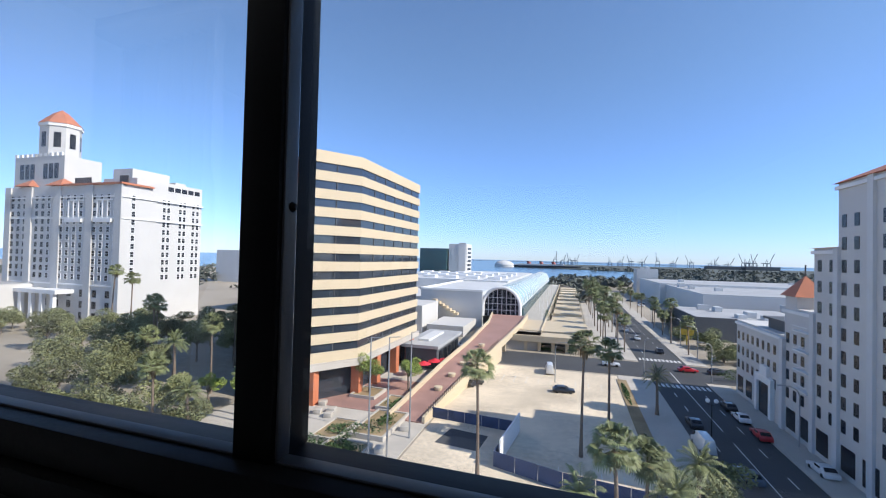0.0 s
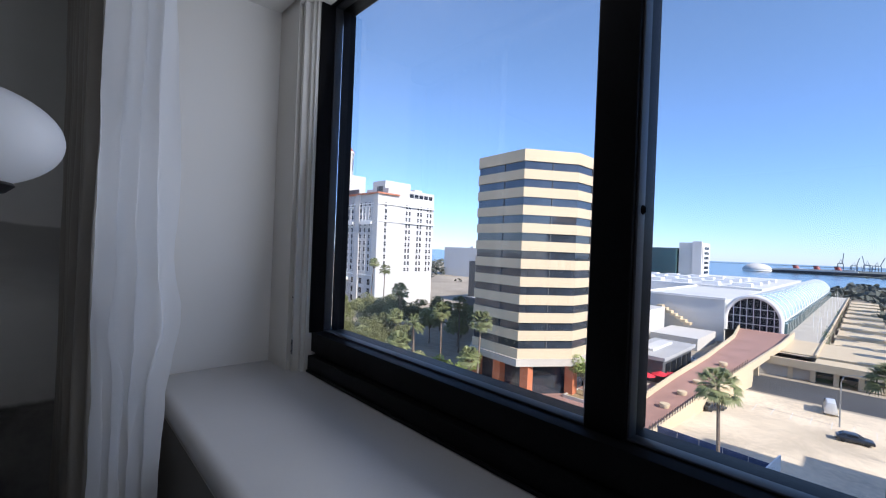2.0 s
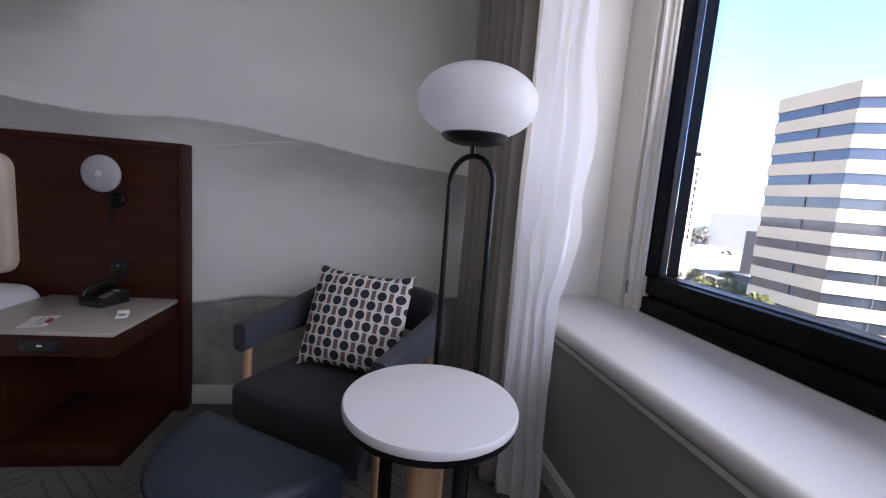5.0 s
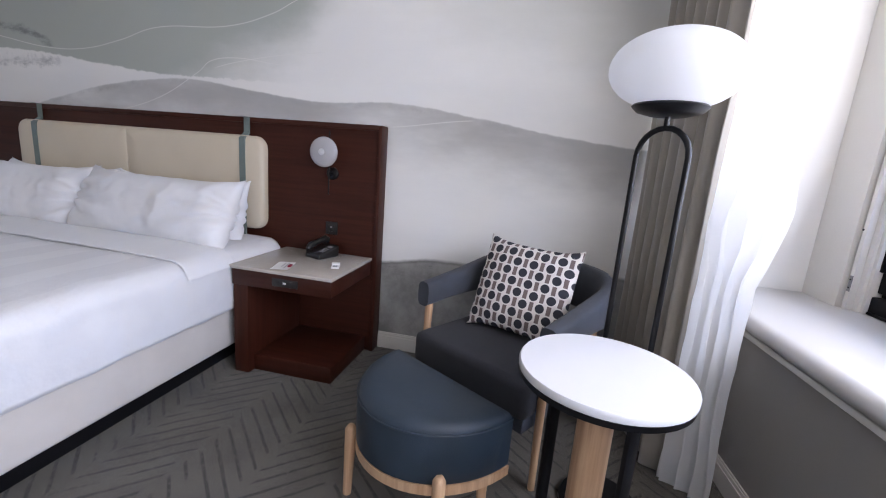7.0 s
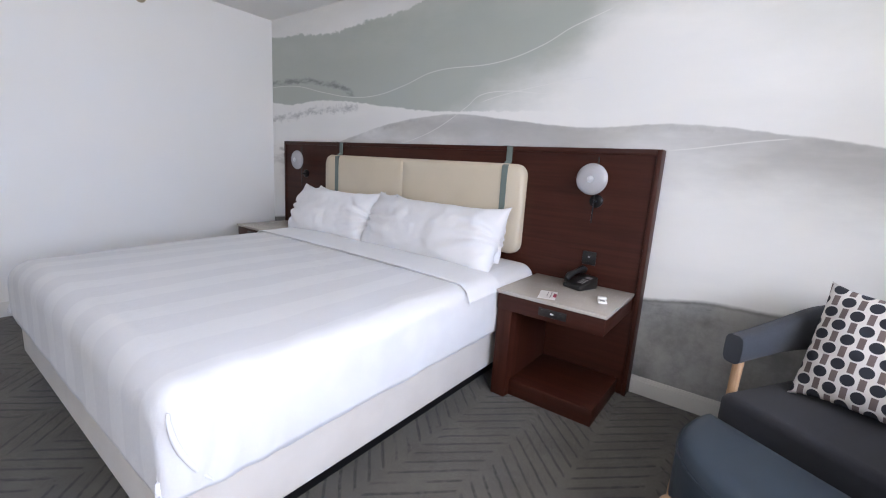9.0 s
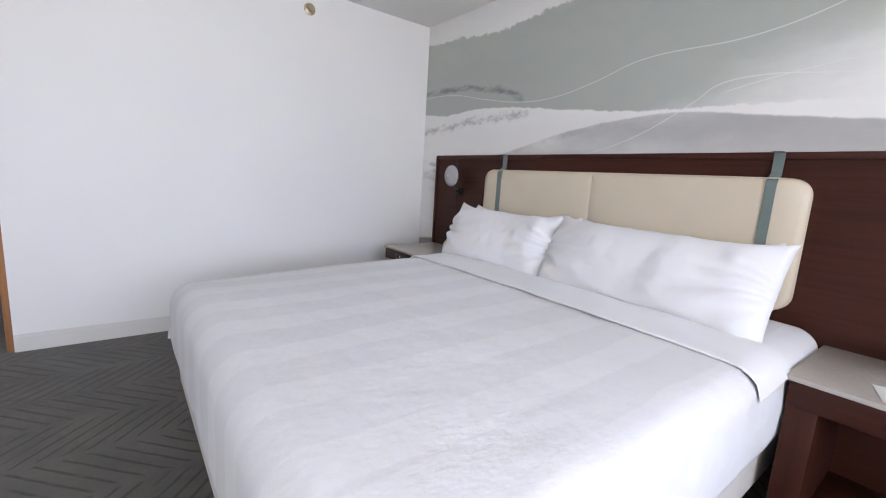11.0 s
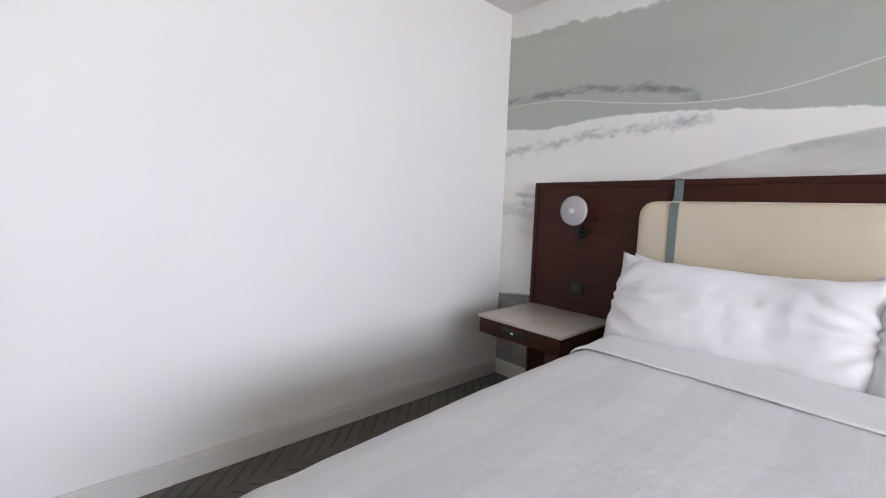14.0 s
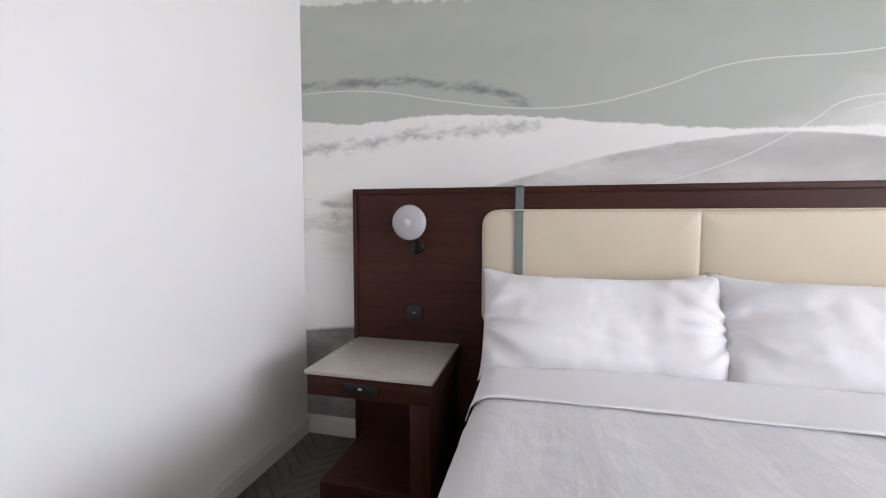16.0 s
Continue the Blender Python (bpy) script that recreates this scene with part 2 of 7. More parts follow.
    bs.inputs["Roughness"].default_value = 0.75
    bp = N(nt, "ShaderNodeBump", Strength=0.1, Distance=0.002)
    nt.links.new(noise_out(nt, co, 350.0, 2.0, 0.6), bp.inputs["Height"])
    nt.links.new(bp.outputs[0], bs.inputs["Normal"])
    return m


def carpet_material():
    """Grey carpet with broken chevron strokes."""
    m, nt, bs = node_mat("chevron_carpet")
    co = nt.nodes.new("ShaderNodeTexCoord").outputs["Object"]
    warp = nt.nodes.new("ShaderNodeVectorMath")
    warp.operation = "ADD"
    wob = N(nt, "ShaderNodeTexNoise", Scale=9.0, Detail=2.0)
    nt.links.new(co, wob.inputs["Vector"])
    sc = nt.nodes.new("ShaderNodeVectorMath")
    sc.operation = "SCALE"
    sc.inputs["Scale"].default_value = 0.012
    nt.links.new(wob.outputs["Color"], sc.inputs[0])
    nt.links.new(co, warp.inputs[0])
    nt.links.new(sc.outputs[0], warp.inputs[1])
    sep = nt.nodes.new("ShaderNodeSeparateXYZ")
    nt.links.new(warp.outputs[0], sep.inputs[0])
    x, y = sep.outputs[0], sep.outputs[1]
    W, P = 0.30, 0.080
    k = math_node(nt, "DIVIDE", y, W)
    cell = math_node(nt, "FLOOR", k)
    odd = math_node(nt, "PINGPONG", k, 1.0)
    s = math_node(nt, "ADD", x, math_node(nt, "MULTIPLY", odd, W * 0.95))
    q = math_node(nt, "DIVIDE", s, P)
    idx = math_node(nt, "FLOOR", q)
    fr = math_node(nt, "FRACT", q)
    line = band(nt, math_node(nt, "ABSOLUTE", math_node(nt, "SUBTRACT", fr, 0.5)), 0.15, 0.07)
    rnd = nt.nodes.new("ShaderNodeTexWhiteNoise")
    rnd.noise_dimensions = "2D"
    cv = nt.nodes.new("ShaderNodeCombineXYZ")
    nt.links.new(idx, cv.inputs[0])
    nt.links.new(cell, cv.inputs[1])
    nt.links.new(cv.outputs[0], rnd.inputs["Vector"])
    rc = nt.nodes.new("ShaderNodeSeparateColor")
    nt.links.new(rnd.outputs["Color"], rc.inputs[0])
    tt = math_node(nt, "FRACT", k)
    ends = math_node(nt, "MULTIPLY", band(nt, math_node(nt, "SUBTRACT", tt, math_node(nt, "MULTIPLY", rc.outputs[0], 0.07)), 0.0, 0.03), band(nt, math_node(nt, "ADD", tt, math_node(nt, "MULTIPLY", rc.outputs[1], 0.07)), 1.0, 0.97))
    keep = band(nt, math_node(nt, "ADD", rnd.outputs["Value"], math_node(nt, "MULTIPLY", noise_out(nt, co, 7.0, 4.0, 0.6), 0.7)), 0.30, 0.46)
    worn = band(nt, noise_out(nt, co, 60.0, 3.0, 0.6), 0.25, 0.55)
    f = math_node(nt, "MULTIPLY", math_node(nt, "MULTIPLY", math_node(nt, "MULTIPLY", line, ends), keep), worn)
    fuzz = noise_out(nt, co, 420.0, 2.0, 0.7)
    base = mix_rgb(nt, band(nt, noise_out(nt, co, 4.0, 5.0, 0.65), 0.3, 0.7), (0.064, 0.055, 0.044), (0.114, 0.100, 0.082))
    base = mix_rgb(nt, math_node(nt, "MULTIPLY", fuzz, 0.5), base, (0.068, 0.063, 0.056))
    nt.links.new(mix_rgb(nt, math_node(nt, "MULTIPLY", f, 0.85), base, (0.018, 0.016, 0.015)), bs.inputs["Base Color"])
    bs.inputs["Roughness"].default_value = 0.95
    bs.inputs["Sheen Weight"].default_value = 0.2
    bp = N(nt, "ShaderNodeBump", Strength=0.6, Distance=0.004)
    nt.links.new(fuzz, bp.inputs["Height"])
    nt.links.new(bp.outputs[0], bs.inputs["Normal"])
    return m


def cushion_material():
    """Dark discs in rows with brown bars between them, on off-white cloth."""
    m, nt, bs = node_mat("disc_print_cloth")
    co = nt.nodes.new("ShaderNodeTexCoord").outputs["Object"]
    sep = nt.nodes.new("ShaderNodeSeparateXYZ")
    nt.links.new(co, sep.inputs[0])
    x, y = sep.outputs[0], sep.outputs[1]
    PX, PY = 0.080, 0.0465
    row = math_node(nt, "FLOOR", math_node(nt, "DIVIDE", y, PY))
    half = math_node(nt, "MULTIPLY", math_node(nt, "FLOORED_MODULO", row, 2.0), 0.5)
    u = math_node(nt, "FRACT", math_node(nt, "ADD", math_node(nt, "DIVIDE", x, PX), half))
    v = math_node(nt, "SUBTRACT", math_node(nt, "FRACT", math_node(nt, "DIVIDE", y, PY)), 0.5)
    du = math_node(nt, "MULTIPLY", math_node(nt, "SUBTRACT", u, 0.5), PX)
    dv = math_node(nt, "MULTIPLY", v, PY)
    r = math_node(nt, "SQRT", math_node(nt, "ADD", math_node(nt, "MULTIPLY", du, du), math_node(nt, "MULTIPLY", dv, dv)))
    disc = band(nt, r, 0.0215, 0.0195)
    eu = math_node(nt, "SUBTRACT", 0.5, math_node(nt, "ABSOLUTE", math_node(nt, "SUBTRACT", u, 0.5)))
    bar = math_node(nt, "MULTIPLY", band(nt, eu, 0.13, 0.11), band(nt, math_node(nt, "ABSOLUTE", v), 0.46, 0.42))
    weave = noise_out(nt, co, 700.0, 2.0, 0.7)
    col = mix_rgb(nt, weave, (0.62, 0.58, 0.55), (0.76, 0.72, 0.69))
    col = mix_rgb(nt, bar, col, (0.155, 0.115, 0.11))
    col = mix_rgb(nt, disc, col, (0.022, 0.024, 0.035))
    nt.links.new(col, bs.inputs["Base Color"])
    bs.inputs["Roughness"].default_value = 0.85
    bp = N(nt, "ShaderNodeBump", Strength=0.3, Distance=0.001)
    nt.links.new(weave, bp.inputs["Height"])
    nt.links.new(bp.outputs[0], bs.inputs["Normal"])
    return m


M_WALL = surf("painted_wall", (0.78, 0.765, 0.74), 0.75, var=0.025, big=0.8, small=260, bump=0.12)
# wall paint darkened for the apron: the shade under the sill is in the colour
M_WALL_SHADED = surf("apron_paint_shaded", (0.29, 0.278, 0.265), 0.7, var=0.03, big=1.0, small=200, bump=0.1)
M_CEIL = surf("ceiling_paint", (0.80, 0.79, 0.77), 0.85, var=0.02, big=0.7, small=160, bump=0.1)
M_TRIM = surf("trim_paint", (0.65, 0.63, 0.595), 0.45, var=0.03, big=2, small=120, bump=0.05)
M_SILL = surf("sill_paint", (0.47, 0.46, 0.455), 0.4, var=0.03, big=2.5, small=90, bump=0.06)
M_FRAME = surf("black_window_metal", (0.006, 0.006, 0.007), 0.45, 0.0, var=0.25, big=4, small=90, bump=0.03, spec=0.06)
M_FRAME_EDGE = surf("grey_window_bead", (0.03, 0.033, 0.04), 0.45, 0.0, var=0.15, big=4, small=90, bump=0.05)
M_PANE = glass("window_pane")
M_MURAL = mural_material()
M_CARPET = carpet_material()
M_WOOD = wood("dark_stained_wood", (0.030, 0.0062, 0.0030), (0.054, 0.0130, 0.0066), 1.0, 1, 0.5, 0.0)
M_WOOD_V = wood("dark_stained_wood_upright", (0.030, 0.0062, 0.0030), (0.054, 0.0130, 0.0066), 1.0, 2, 0.5, 0.0)
M_OAK = wood("light_oak", (0.36, 0.21, 0.12), (0.55, 0.36, 0.22), 1.4, 2, 0.45, 0.1)
M_DOORWOOD = wood("door_wood", (0.28, 0.12, 0.05), (0.42, 0.20, 0.09), 1.0, 2, 0.4, 0.1)
M_STONE = surf("taupe_stone_top", (0.44, 0.40, 0.36), 0.25, var=0.05, big=8, small=160, bump=0.02)
M_PAD = surf("cream_leather", (0.60, 0.52, 0.40), 0.5, var=0.05, big=3, small=220, bump=0.2)
M_STRAP = fabric("sage_strap", (0.15, 0.19, 0.18), 700, 0.75, 0.1, 0.3, 0.1)
M_LINEN = fabric("white_linen", (0.72, 0.715, 0.725), 900, 0.85, 0.02, 0.15, 0.2)


def satin_linen():
    """White bed linen with faint broad satin stripes across the bed."""
    m, nt, bs = node_mat("satin_stripe_linen")
    co = nt.nodes.new("ShaderNodeTexCoord").outputs["Object"]
    sep = nt.nodes.new("ShaderNodeSeparateXYZ")
    nt.links.new(co, sep.inputs[0])
    wob = math_node(nt, "MULTIPLY", noise_out(nt, co, 2.0, 3.0, 0.5), 0.10)
    k = math_node(nt, "FRACT", math_node(nt, "DIVIDE", math_node(nt, "ADD", sep.outputs[1], wob), 0.26))
    st = math_node(nt, "MULTIPLY", band(nt, k, 0.02, 0.06), band(nt, k, 0.52, 0.48))
    fine = noise_out(nt, co, 900.0, 2.0, 0.7)
    col = mix_rgb(nt, st, (0.66, 0.655, 0.67), (0.70, 0.695, 0.705))
    col = mix_rgb(nt, math_node(nt, "MULTIPLY", noise_out(nt, co, 3.0, 4.0, 0.6), 0.25), col, (0.62, 0.615, 0.63))
    nt.links.new(col, bs.inputs["Base Color"])
    nt.links.new(math_node(nt, "SUBTRACT", 0.85, math_node(nt, "MULTIPLY", st, 0.25)), bs.inputs["Roughness"])
    bs.inputs["Sheen Weight"].default_value = 0.2
    bp = N(nt, "ShaderNodeBump", Strength=0.15, Distance=0.001)
    nt.links.new(fine, bp.inputs["Height"])
    bp2 = N(nt, "ShaderNodeBump", Strength=0.5, Distance=0.014)
    nt.links.new(noise_out(nt, co, 7.0, 4.0, 0.55, (1.0, 1.8, 1.0)), bp2.inputs["Height"])
    nt.links.new(bp.outputs[0], bp2.inputs["Normal"])
    nt.links.new(bp2.outputs[0], bs.inputs["Normal"])
    return m


M_DUVET = satin_linen()
M_BOX = fabric("beige_upholstery", (0.58, 0.54, 0.50), 800, 0.9, 0.05, 0.4, 0.2)
M_BLACK = surf("black_metal", (0.010, 0.010, 0.012), 0.35, 0.5, var=0.2, big=6, small=150, bump=0.03)
M_PLASTIC = surf("black_plastic", (0.012, 0.012, 0.013), 0.3, var=0.2, big=10, small=200, bump=0.02)
M_WHITEPL = surf("white_plastic", (0.75, 0.74, 0.72), 0.35, var=0.03, big=10, small=200, bump=0.02)
M_RED = surf("dark_red_ink", (0.25, 0.015, 0.04), 0.5, var=0.1, big=20, small=200, bump=0.0)
M_PRINT = surf("grey_print", (0.28, 0.27, 0.28), 0.6, var=0.1, big=20, small=200, bump=0.0)
M_TABLE = surf("white_laminate", (0.60, 0.60, 0.62), 0.32, var=0.015, big=3, small=140, bump=0.02)
M_CHAIR = fabric("charcoal_blue_upholstery", (0.036, 0.041, 0.054), 850, 0.85, 0.15, 0.5, 0.08)
M_SEAT = fabric("dark_seat_cloth", (0.021, 0.022, 0.029), 850, 0.9, 0.15, 0.5, 0.06)
M_OTTO = surf("navy_leather", (0.020, 0.033, 0.050), 0.46, var=0.12, big=5, small=260, bump=0.25)
M_CUSHION = cushion_material()
M_DRAPE = fabric("grey_beige_drape", (0.34, 0.31, 0.27), 600, 0.9, 0.06, 0.35, 0.3)


def sheer_material():
    m, nt, bs = node_mat("white_sheer")
    co = nt.nodes.new("ShaderNodeTexCoord").outputs["Object"]
    fine = noise_out(nt, co, 800.0, 2.0, 0.7)
    nt.links.new(mix_rgb(nt, fine, (0.80, 0.81, 0.83), (0.87, 0.87, 0.88)), bs.inputs["Base Color"])
    bs.inputs["Roughness"].default_value = 0.9
    tr = N(nt, "ShaderNodeBsdfTranslucent")
    tr.inputs[0].default_value = (0.90, 0.91, 0.93, 1)
    mx = N(nt, "ShaderNodeMixShader")
    mx.inputs[0].default_value = 0.64
    nt.links.new(bs.outputs[0], mx.inputs[1])
    nt.links.new(tr.outputs[0], mx.inputs[2])
    nt.links.new(mx.outputs[0], nt.nodes["Material Output"].inputs[0])
    return m


def opal_material(name, color, trans=0.35, rough=0.25):
    """Opal glass, unlit: scatters the light that falls on it."""
    m, nt, bs = node_mat(name)
    co = nt.nodes.new("ShaderNodeTexCoord").outputs["Object"]
    n = noise_out(nt, co, 12.0, 3.0, 0.5)
    nt.links.new(mix_rgb(nt, n, tuple(c * 0.97 for c in color), color), bs.inputs["Base Color"])
    bs.inputs["Roughness"].default_value = rough
    tr = N(nt, "ShaderNodeBsdfTranslucent")
    tr.inputs[0].default_value = (*color, 1)
    mx = N(nt, "ShaderNodeMixShader")
    mx.inputs[0].default_value = trans
    nt.links.new(bs.outputs[0], mx.inputs[1])
    nt.links.new(tr.outputs[0], mx.inputs[2])
    nt.links.new(mx.outputs[0], nt.nodes["Material Output"].inputs[0])
    return m


M_SHEER = sheer_material()
M_OPAL = opal_material("opal_glass", (0.85, 0.855, 0.87), 0.58, 0.3)
M_FROST = opal_material("frosted_sconce_glass", (0.55, 0.54, 0.56), 0.25, 0.22)


# ---- building tools ----
def box(bm, x0, y0, z0, x1, y1, z1):
    vs = [bm.verts.new(p) for p in ((x0, y0, z0), (x1, y0, z0), (x1, y1, z0), (x0, y1, z0), (x0, y0, z1), (x1, y0, z1), (x1, y1, z1), (x0, y1, z1))]
    for f in ((0, 3, 2, 1), (4, 5, 6, 7), (0, 1, 5, 4), (1, 2, 6, 5), (2, 3, 7, 6), (3, 0, 4, 7)):
        bm.faces.new([vs[i] for i in f])
    return vs


def bevel_all(bm, w, seg=2, angle=0.6):
    bm.normal_update()
    es = [e for e in bm.edges if len(e.link_faces) == 2 and e.calc_face_angle(0) > angle]
    bmesh.ops.bevel(bm, geom=es, offset=w, segments=seg, profile=0.5, affect="EDGES", clamp_overlap=True)


def boxes(*dims, bevel=0.0, seg=2):
    bm = bmesh.new()
    for d in dims:
        box(bm, *d)
    if bevel:
        bevel_all(bm, bevel, seg)
    return bm


def prism(poly, z0, z1, bm=None):
    bm = bm or bmesh.new()
    lo = [bm.verts.new((x, y, z0)) for x, y in poly]
    hi = [bm.verts.new((x, y, z1)) for x, y in poly]
    bm.faces.new(lo[::-1])
    bm.faces.new(hi)
    n = len(poly)
    for i in range(n):
        bm.faces.new((lo[i], lo[(i + 1) % n], hi[(i + 1) % n], hi[i]))
    return bm


def tube(bm, pts, radius, seg=10, cap=True):
    """A round bar along pts; radius a number or one per point."""
    pts = [Vector(p) for p in pts]
    rs = radius if isinstance(radius, (list, tuple)) else [radius] * len(pts)
    rings, prev = [], None
    for i, p in enumerate(pts):
        d = (pts[min(i + 1, len(pts) - 1)] - pts[max(i - 1, 0)]).normalized()
        side = prev - d * prev.dot(d) if prev else (d.cross(Vector((0, 0, 1))) if abs(d.z) < 0.9 else d.cross(Vector((1, 0, 0))))
        side.normalize()
        prev = side
        up = d.cross(side)
        rings.append([bm.verts.new(p + rs[i] * (side * math.cos(2 * math.pi * k / seg) + up * math.sin(2 * math.pi * k / seg))) for k in range(seg)])
    for a, b in zip(rings, rings[1:]):
        for k in range(seg):
            bm.faces.new((a[k], a[(k + 1) % seg], b[(k + 1) % seg], b[k]))
    if cap:
        bm.faces.new(rings[0][::-1])
        bm.faces.new(rings[-1])
    return bm


def lathe(profile, seg=32, bm=None, cx=0.0, cy=0.0):
    """A turned body about z from (radius, height) pairs."""
    bm = bm or bmesh.new()
    rings = [[bm.verts.new((cx + max(r, 1e-4) * math.cos(2 * math.pi * k / seg), cy + max(r, 1e-4) * math.sin(2 * math.pi * k / seg), z)) for k in range(seg)] for r, z in profile]
    for a, b in zip(rings, rings[1:]):
        for k in range(seg):
            bm.faces.new((a[k], a[(k + 1) % seg], b[(k + 1) % seg], b[k]))
    bm.faces.new(rings[0][::-1])
    bm.faces.new(rings[-1])
    return bm


def mesh_of(name, bm, material, smooth=0.7):
    bmesh.ops.recalc_face_normals(bm, faces=bm.faces)
    me = bpy.data.meshes.new(name)
    bm.to_mesh(me)
    bm.free()
    for mt in (material if isinstance(material, (list, tuple)) else [material]):
        me.materials.append(mt)
    if smooth:
        me.shade_smooth()
        me.set_sharp_from_angle(angle=smooth)
    return me


def part(name, bm, material, parent, label="", m=None, smooth=0.7):
    ob = new(name, mesh_of(name, bm, material, smooth))
    ob.parent = parent
    if m is not None:
        ob.matrix_basis = m
    return tagged(ob, label)


def share(name, me, parent, m):
    ob = new(name, me)
    ob.parent = parent
    ob.matrix_basis = m
    return ob


def thing(name, label, category, m=None, group="", kind=""):
    ob = new(name)
    ob.empty_display_size = 0.1
    if m is not None:
        ob.matrix_basis = m
    return tagged(ob, label, category, group, kind)


def solid(name, bm, material, label, category, m=None, group="", kind="", smooth=0.7):
    ob = new(name, mesh_of(name, bm, material, smooth))
    if m is not None:
        ob.matrix_basis = m
    return tagged(ob, label, category, group, kind)


def setting(name, bm, material, label="", category=""):
    return solid(name, bm, material, label, category, kind="structure")

# ---- the room ----
XW, YB, YF, XR, ZC = -2.0, -4.4, 1.188, 2.95, 2.57
YO = 1.945
FZ = -0.045
setting("floor", boxes((XW - 0.2, YB - 2.9, FZ - 0.2, XR + 0.2, YO, FZ)), M_CARPET, "grey carpet with broken dark chevron strokes", "carpet")
setting("ceiling", boxes((XW - 0.2, YB - 2.9, ZC, XR + 0.2, YO, ZC + 0.2)), M_CEIL, "plain white painted ceiling", "ceiling")
setting("wall_headboard", boxes((XW - 0.2, YB - 0.2, FZ, XW, YO, ZC)), M_MURAL, "wall covered in a sage and grey watercolour mural", "wall")
setting("wall_back", boxes((XW, YB - 0.2, FZ, 0.985, YB, ZC)), M_WALL, "plain off-white painted wall behind the bed side", "wall")
setting("wall_right", boxes((XR, YB - 2.9, FZ, XR + 0.2, YO, ZC)), M_WALL, "plain off-white painted wall", "wall")
setting("wall_passage", boxes((0.75, YB - 2.9, FZ, 0.95, YB - 0.2, ZC)), M_WALL, "plain off-white passage wall", "wall")
setting("wall_passage_end", boxes((0.95, YB - 2.9, FZ, XR, YB - 2.7, ZC)), M_WALL, "plain end wall of the passage", "wall")
# window wall with its deep opening; it stands a few degrees off square to the mural wall
# the opening's unseen right end is added to let more daylight in
WX0, WX1, WZ0, WZ1 = -1.865, 2.68, 0.700, 2.50
WALL_TURN = 3.5
PIVOT = Vector((-1.585, 1.757, 0.0))
WT = Matrix.Translation(PIVOT) @ Matrix.Rotation(radians(WALL_TURN), 4, "Z") @ Matrix.Translation(-PIVOT)


def turned(name, bm, material, label, category):
    """A piece of the window wall, built square and turned with the wall."""
    ob = setting(name, bm, material, label, category)
    ob.matrix_basis = WT
    return ob


setting("wall_window_left", boxes((XW, 1.150, FZ, WX0, 1.925, ZC)), M_WALL, "off-white wall beside the window", "wall")
turned("wall_window_right", boxes((WX1, YF, FZ, XR + 0.15, 1.95, ZC)), M_WALL, "off-white wall beside the window", "wall")
turned("wall_window_above", boxes((WX0 - 0.02, YF, WZ1, WX1, 1.95, ZC)), M_WALL, "off-white wall above the window", "wall")
turned("wall_window_below", boxes((WX0 - 0.02, YF + 0.03, FZ, WX1, 1.95, WZ0 - 0.05)), M_WALL_SHADED, "wall below the window sill, its shade put into the colour", "wall")


def sill():
    bm = bmesh.new()
    prof = [(YF + 0.010, WZ0 - 0.062), (YF - 0.006, WZ0 - 0.055)]
    for a in range(0, 9):
        th = math.pi + (math.pi / 2) * a / 8
        prof.append((YF + 0.030 + 0.044 * math.cos(th), WZ0 - 0.040 - 0.045 * math.sin(th)))
    prof += [(YF + 0.10, WZ0 + 0.007), (1.80, WZ0 + 0.010), (1.80, WZ0 - 0.062)]
    n = len(prof)
    ends = []
    for x in (WX0 - 0.015, WX1):
        ends.append([bm.verts.new((x, y, z)) for y, z in prof])
    bm.faces.new(ends[0])
    bm.faces.new(ends[1][::-1])
    for i in range(n):
        bm.faces.new((ends[0][i], ends[0][(i + 1) % n], ends[1][(i + 1) % n], ends[1][i]))
    return bm


turned("window_sill", sill(), M_SILL, "deep off-white window sill with a rounded front edge", "window sill")
turned("trim_sill", boxes((WX0 - 0.015, YF + 0.004, WZ0 - 0.088, WX1, YF + 0.034, WZ0 - 0.064), bevel=0.006), M_TRIM, "thin moulding under the sill", "moulding")


def baseboard_mesh(x0, y0, x1, y1, side):
    """A skirting board with a stepped top; side: the unit step into the room."""
    o = bmesh.new()
    for h0, h1, t in ((0.0, 0.085, 0.016), (0.085, 0.100, 0.011), (0.100, 0.108, 0.007)):
        h0, h1 = h0 + FZ, h1 + FZ
        if side == "y+":
            box(o, x0, y0, h0, x1, y0 + t, h1)
        elif side == "y-":
            box(o, x0, y0 - t, h0, x1, y0, h1)
        elif side == "x+":
            box(o, x0, y0, h0, x0 + t, y1, h1)
        else:
            box(o, x0 - t, y0, h0, x0, y1, h1)
    return o


BASE = ("off-white painted skirting board", "baseboard")
setting("baseboard_back", baseboard_mesh(XW + 0.017, YB, 0.983, YB, "y+"), M_TRIM, *BASE)
setting("baseboard_mural", baseboard_mesh(XW, -0.588, XW, 1.148, "x+"), M_TRIM, *BASE)
setting("baseboard_corner", baseboard_mesh(XW, YB, XW, -4.048, "x+"), M_TRIM, *BASE)
turned("baseboard_window", baseboard_mesh(WX0 + 0.02, YF + 0.03, XR - 0.017, YF + 0.03, "y-"), M_TRIM, *BASE)
setting("baseboard_right", baseboard_mesh(XR, YB - 2.69, XR, YF + 0.2, "x-"), M_TRIM, *BASE)
# wooden door casing where the back wall ends
setting("trim_passage", boxes((0.985, YB - 0.20, FZ, 1.020, YB - 0.004, 2.15), bevel=0.004), M_DOORWOOD, "orange-brown wooden casing at the wall's end", "door casing")


